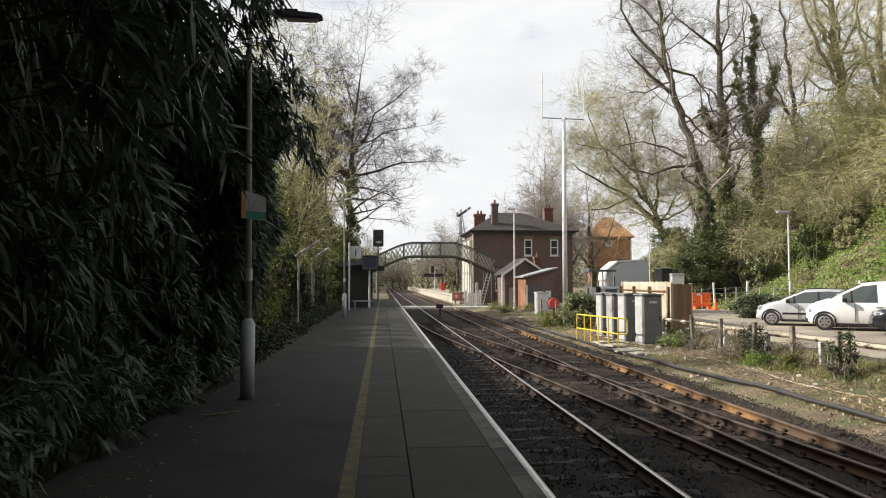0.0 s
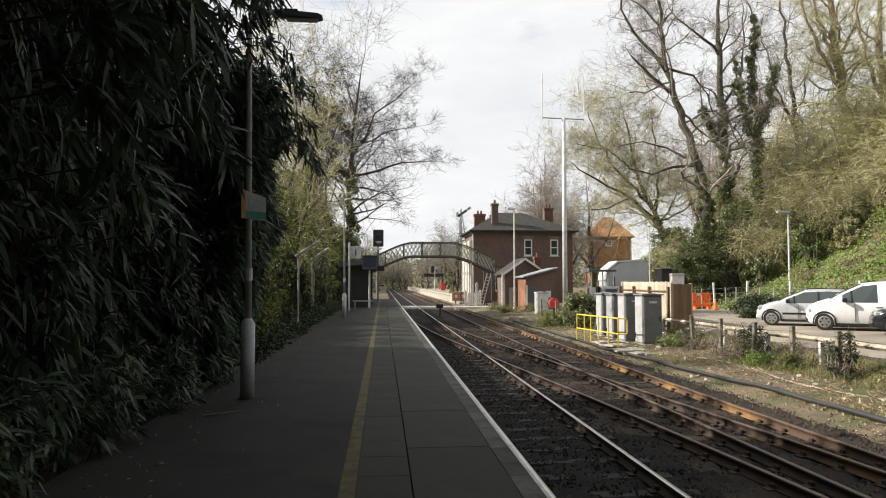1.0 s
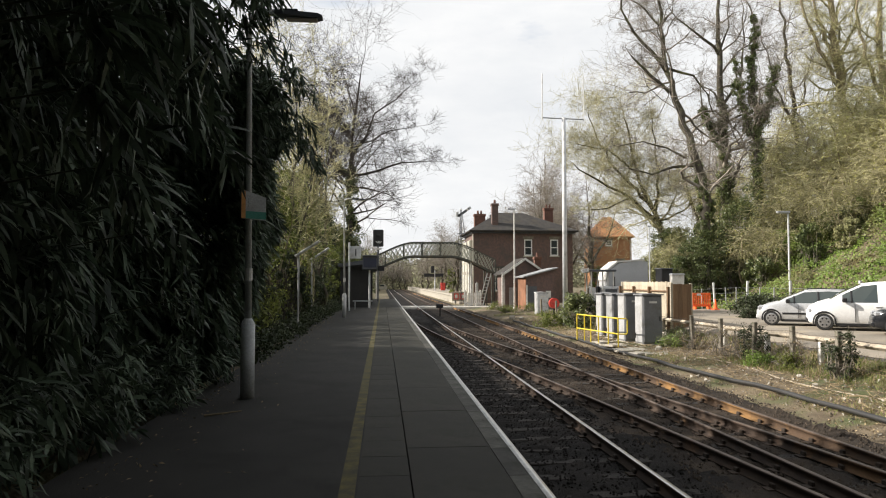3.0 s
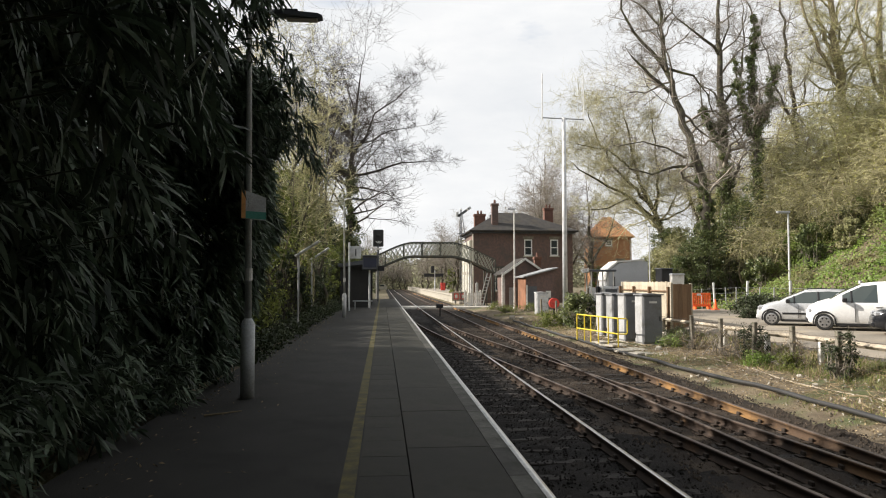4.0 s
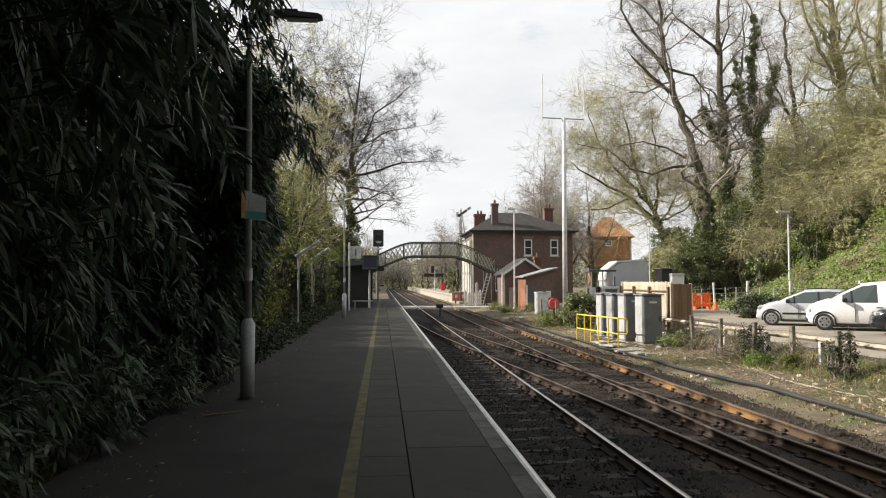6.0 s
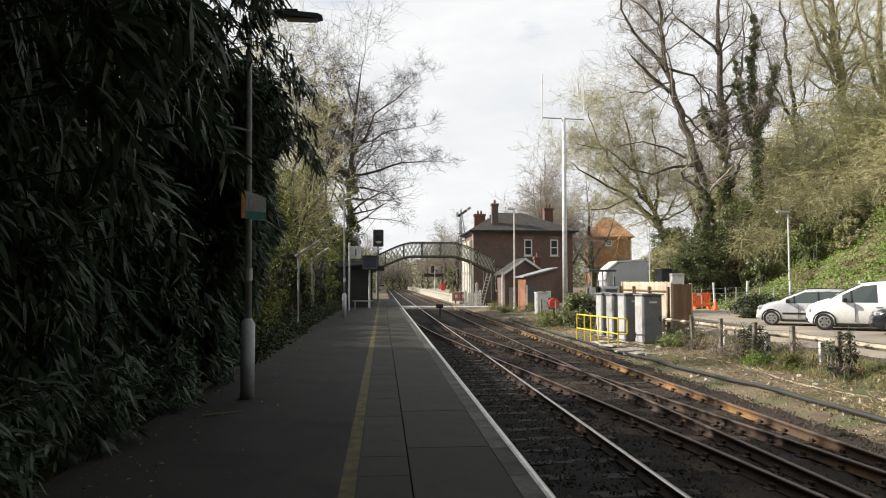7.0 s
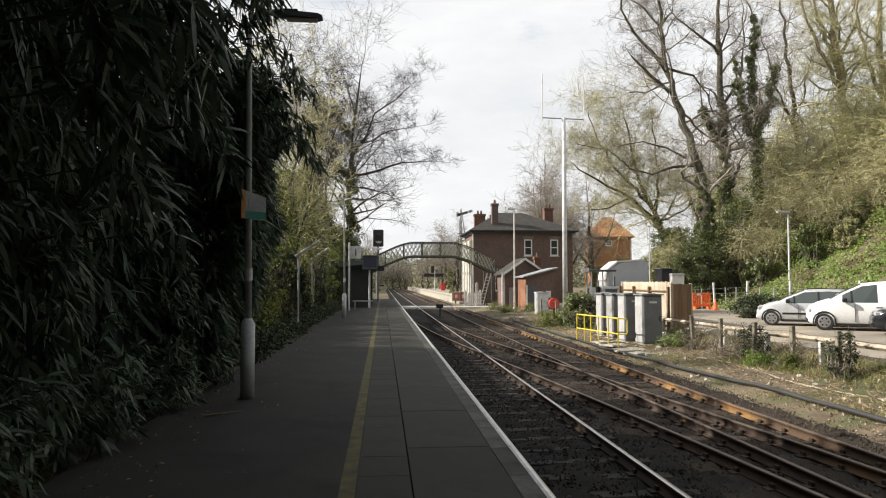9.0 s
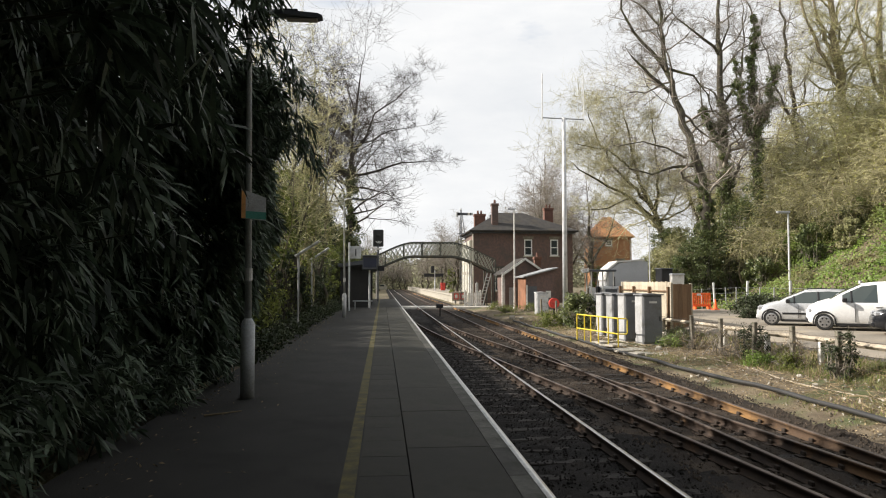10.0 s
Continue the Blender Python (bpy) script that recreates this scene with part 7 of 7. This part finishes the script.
def build_bamboo():
    rng = np.random.default_rng(17)
    b = thing("bamboo", "dense dark bamboo thicket overhanging the platform", "bamboo")
    n = 8500
    y = rng.uniform(-9, 10.4, n)
    y[:230] = rng.uniform(9.5, 11.0, 230)
    z = rng.uniform(0.15, 10.0, n)
    z[:230] = rng.uniform(2.7, 4.8, 230)
    clump = np.sin(y * 4.3 + 2.0 * np.sin(z * 1.7)) + np.sin(z * 3.9 + 1.5 * np.sin(y * 2.3)) + rng.normal(0, 0.35, n)
    bare = (clump < 0.4) & (rng.random(n) < 0.55)
    depth = np.where(clump > 0.5, rng.exponential(0.14, n), 0.5 + rng.exponential(0.6, n))
    x = bamboo_face(y, z) - depth
    # cut back round the lamp post
    trimmed = (y > 6.2) & (y < 9.3) & (z < 4.5)
    x = np.where(trimmed, np.minimum(x, -0.215 * y - 0.08 - 0.5 * depth), x)
    ways = np.stack([rng.normal(0.6, 0.35, n), rng.normal(0.0, 0.5, n), rng.normal(-0.6, 0.35, n)], 1)
    ways /= np.linalg.norm(ways, axis=1, keepdims=True)
    x = np.where(bare, x - 0.9, x)
    v, f = bamboo_leaves(np.stack([x, y, z], 1), ways, rng, 7, 0.21)
    hang("foliage", mesh_of("foliage", v, f, M["bamboo"]), b)
    n = 3000
    y, z = rng.uniform(9.7, 12.0, n), rng.uniform(0.3, 4.7, n)
    x = -2.35 + 0.5 * sstep((z - 0.6) / 1.6) - rng.exponential(0.35, n) + 0.1 * np.sin(z * 4 + y * 3)
    ways = np.stack([rng.normal(0.6, 0.35, n), rng.normal(0.0, 0.5, n), rng.normal(-0.6, 0.35, n)], 1)
    ways /= np.linalg.norm(ways, axis=1, keepdims=True)
    v, f = bamboo_leaves(np.stack([x, y, z], 1), ways, rng, 7, 0.22)
    hang("end_foliage", mesh_of("end_foliage", v, f, M["bamboo"]), b)
    n = 18000
    y, z = rng.uniform(-10, 12.2, n), rng.uniform(0, 10.5, n)
    x = -2.9 - rng.exponential(1.3, n)
    ways = rng.normal(0, 0.6, (n, 3)) + np.array([[0.3, 0, -0.7]])
    ways /= np.linalg.norm(ways, axis=1, keepdims=True)
    v, f = bamboo_leaves(np.stack([x, y, z], 1), ways, rng, 7, 0.34)
    hang("inner_foliage", mesh_of("inner_foliage", v, f, M["bamboo"]), b)
    # Unseen leaf canopy overhead, added to cut skylight on the platform and bamboo.
    n = 7500
    y = rng.uniform(-9, 7.4, n)
    x = rng.uniform(-3.2, 1.7, n)
    z = 7.4 - 0.11 * np.maximum(x + 3.0, 0) ** 1.3 + rng.normal(0, 0.4, n)
    ways = rng.normal(0, 0.4, (n, 3)) + np.array([[0.4, 0, -0.6]])
    ways /= np.linalg.norm(ways, axis=1, keepdims=True)
    v, f = bamboo_leaves(np.stack([np.maximum(x, -3.2), y, z], 1), ways, rng, 7, 0.36)
    hang("arching_foliage", mesh_of("arching_foliage", v, f, M["bamboo"]), b)
    n = 1500
    y, z = rng.uniform(-2, 11, n), rng.uniform(0.05, 0.8, n)
    x = -2.4 - rng.exponential(0.25, n) + 0.18 * np.sin(y * 3.1)
    ways = rng.normal(0, 0.5, (n, 3)) + np.array([[0.5, 0, -0.2]])
    ways /= np.linalg.norm(ways, axis=1, keepdims=True)
    v, f = bamboo_leaves(np.stack([x, y, z], 1), ways, rng, 5, 0.15)
    v[:, :, 2] = np.maximum(v[:, :, 2], 0.01)
    hang("low_foliage", mesh_of("low_foliage", v, f, M["bamboo"]), b)
    r = random.Random(18)
    for _ in range(70):
        x0, y0 = r.uniform(-4.6, -3.5), r.uniform(-4, 10.3)
        lean = r.uniform(0.1, 0.9)
        part("cane", tubem([(x0, y0, -0.2), (x0 + 0.1 * lean, y0, 3), (x0 + 0.45 * lean, y0 + r.uniform(-0.3, 0.3), 5.5), (x0 + 1.3 * lean, y0 + r.uniform(-0.5, 0.5), 7.6)], [0.018, 0.016, 0.012, 0.005], 5), M["cane"], b)
    # sprays that sway in the breeze
    sprays = []
    spots = [(-1.85, 8.3, 4.55, 0.8), (-1.75, 8.9, 4.3, 0.95), (-1.7, 9.4, 3.85, 0.95), (-1.75, 10.0, 4.45, 1.0), (-1.7, 10.4, 3.6, 0.9), (-1.8, 9.6, 4.75, 0.8), (-1.75, 10.1, 3.7, 0.95), (-1.6, 9.8, 3.5, 0.95),
             (-1.5, 4.1, 3.1, 0.7), (-1.75, 4.6, 2.95, 0.7), (-1.7, 5.4, 2.7, 0.7), (-2.0, 6.6, 3.3, 0.45), (-1.9, 7.3, 4.6, 0.5), (-2.1, 6.0, 1.9, 0.6), (-2.2, 7.2, 1.3, 0.6), (-1.62, 3.6, 2.95, 0.5), (-1.45, 3.3, 2.75, 0.4), (-1.7, 3.9, 2.55, 0.5), (-1.8, 4.4, 2.2, 0.5), (-1.85, 5.2, 3.4, 0.6)]
    for i, (x, y, z, ln) in enumerate(spots):
        k = 30 if ln > 0.9 else 18
        t = rng.random(k) ** 0.7
        bend = np.stack([t * ln * 0.8, rng.normal(0, 0.1, k) * (0.4 + t) + t * ln * r.uniform(-0.1, 0.35), 0.12 * t - 0.5 * ln * t * t + rng.normal(0, 0.09, k)], 1)
        ways = np.stack([rng.normal(0.5, 0.3, k), rng.normal(0.1, 0.35, k), rng.normal(-0.8, 0.25, k)], 1)
        ways /= np.linalg.norm(ways, axis=1, keepdims=True)
        v, f = bamboo_leaves(bend, ways, rng, 5, 0.15 if y > 7 else 0.23)
        sp = hang("spray", mesh_of("spray", v, f, M["bamboo"]), b, at=pose(x, y, z))
        tagged(sp, kind="stuff")
        hang("twig", limbs_mesh("twig", [(Vector((-0.5, 0, -0.1)), Vector((0, 0, 0)), 0.009, 0.007), (Vector((0, 0, 0)), Vector((0.4 * ln, 0, -0.02)), 0.007, 0.005), (Vector((0.4 * ln, 0, -0.02)), Vector((0.8 * ln, 0.05, -0.35 * ln)), 0.005, 0.002)], M["cane"]), sp)
        sprays.append((sp, (x, y, z)))
    return sprays

def build_all():
    build_ground()
    plat = build_platform()
    build_tracks()
    build_crossing()
    build_footbridge()
    build_station_house()
    build_huts()
    build_cabinets()
    arm = build_semaphore()
    build_platform_things()
    build_vehicles()
    build_car_park()
    build_right_trees()
    build_bank_shrubs()
    build_bank_cover()
    build_shrubs()
    build_left_trees()
    build_shade_woods()
    build_distance()
    sprays = build_bamboo()
    build_slabs(plat)
    return arm, sprays

ARM, SPRAYS = build_all()

def motions():
    def arm_at(deg):
        return pose(0.05, -0.14, 10.15, 0, -deg, 0)
    walk(ARM, [(0.0, arm_at(36)), (8.7, arm_at(36)), (8.8, arm_at(35)), (8.9, arm_at(29)), (9.0, arm_at(17)), (9.1, arm_at(6)), (9.2, arm_at(0)), (9.3, arm_at(0.5)), (9.5, arm_at(0)), (10.0, arm_at(0))])
    for i, (sp, at) in enumerate(SPRAYS):
        rows = []
        for j in range(21):
            t = j * 0.5
            gust = 0.5 + 0.5 * math.exp(-((t - 8.8) / 0.9) ** 2) + 0.35 * math.exp(-((t - 2.2) / 0.7) ** 2)
            a = 1.6 * gust * math.sin(1.9 * t + i * 1.7) + 0.8 * math.sin(3.1 * t + i * 0.6)
            b = 1.2 * gust * math.sin(1.5 * t + i * 2.3)
            rows.append((t, pose(*at, b, a, 0.7 * b)))
        walk(sp, rows)

motions()
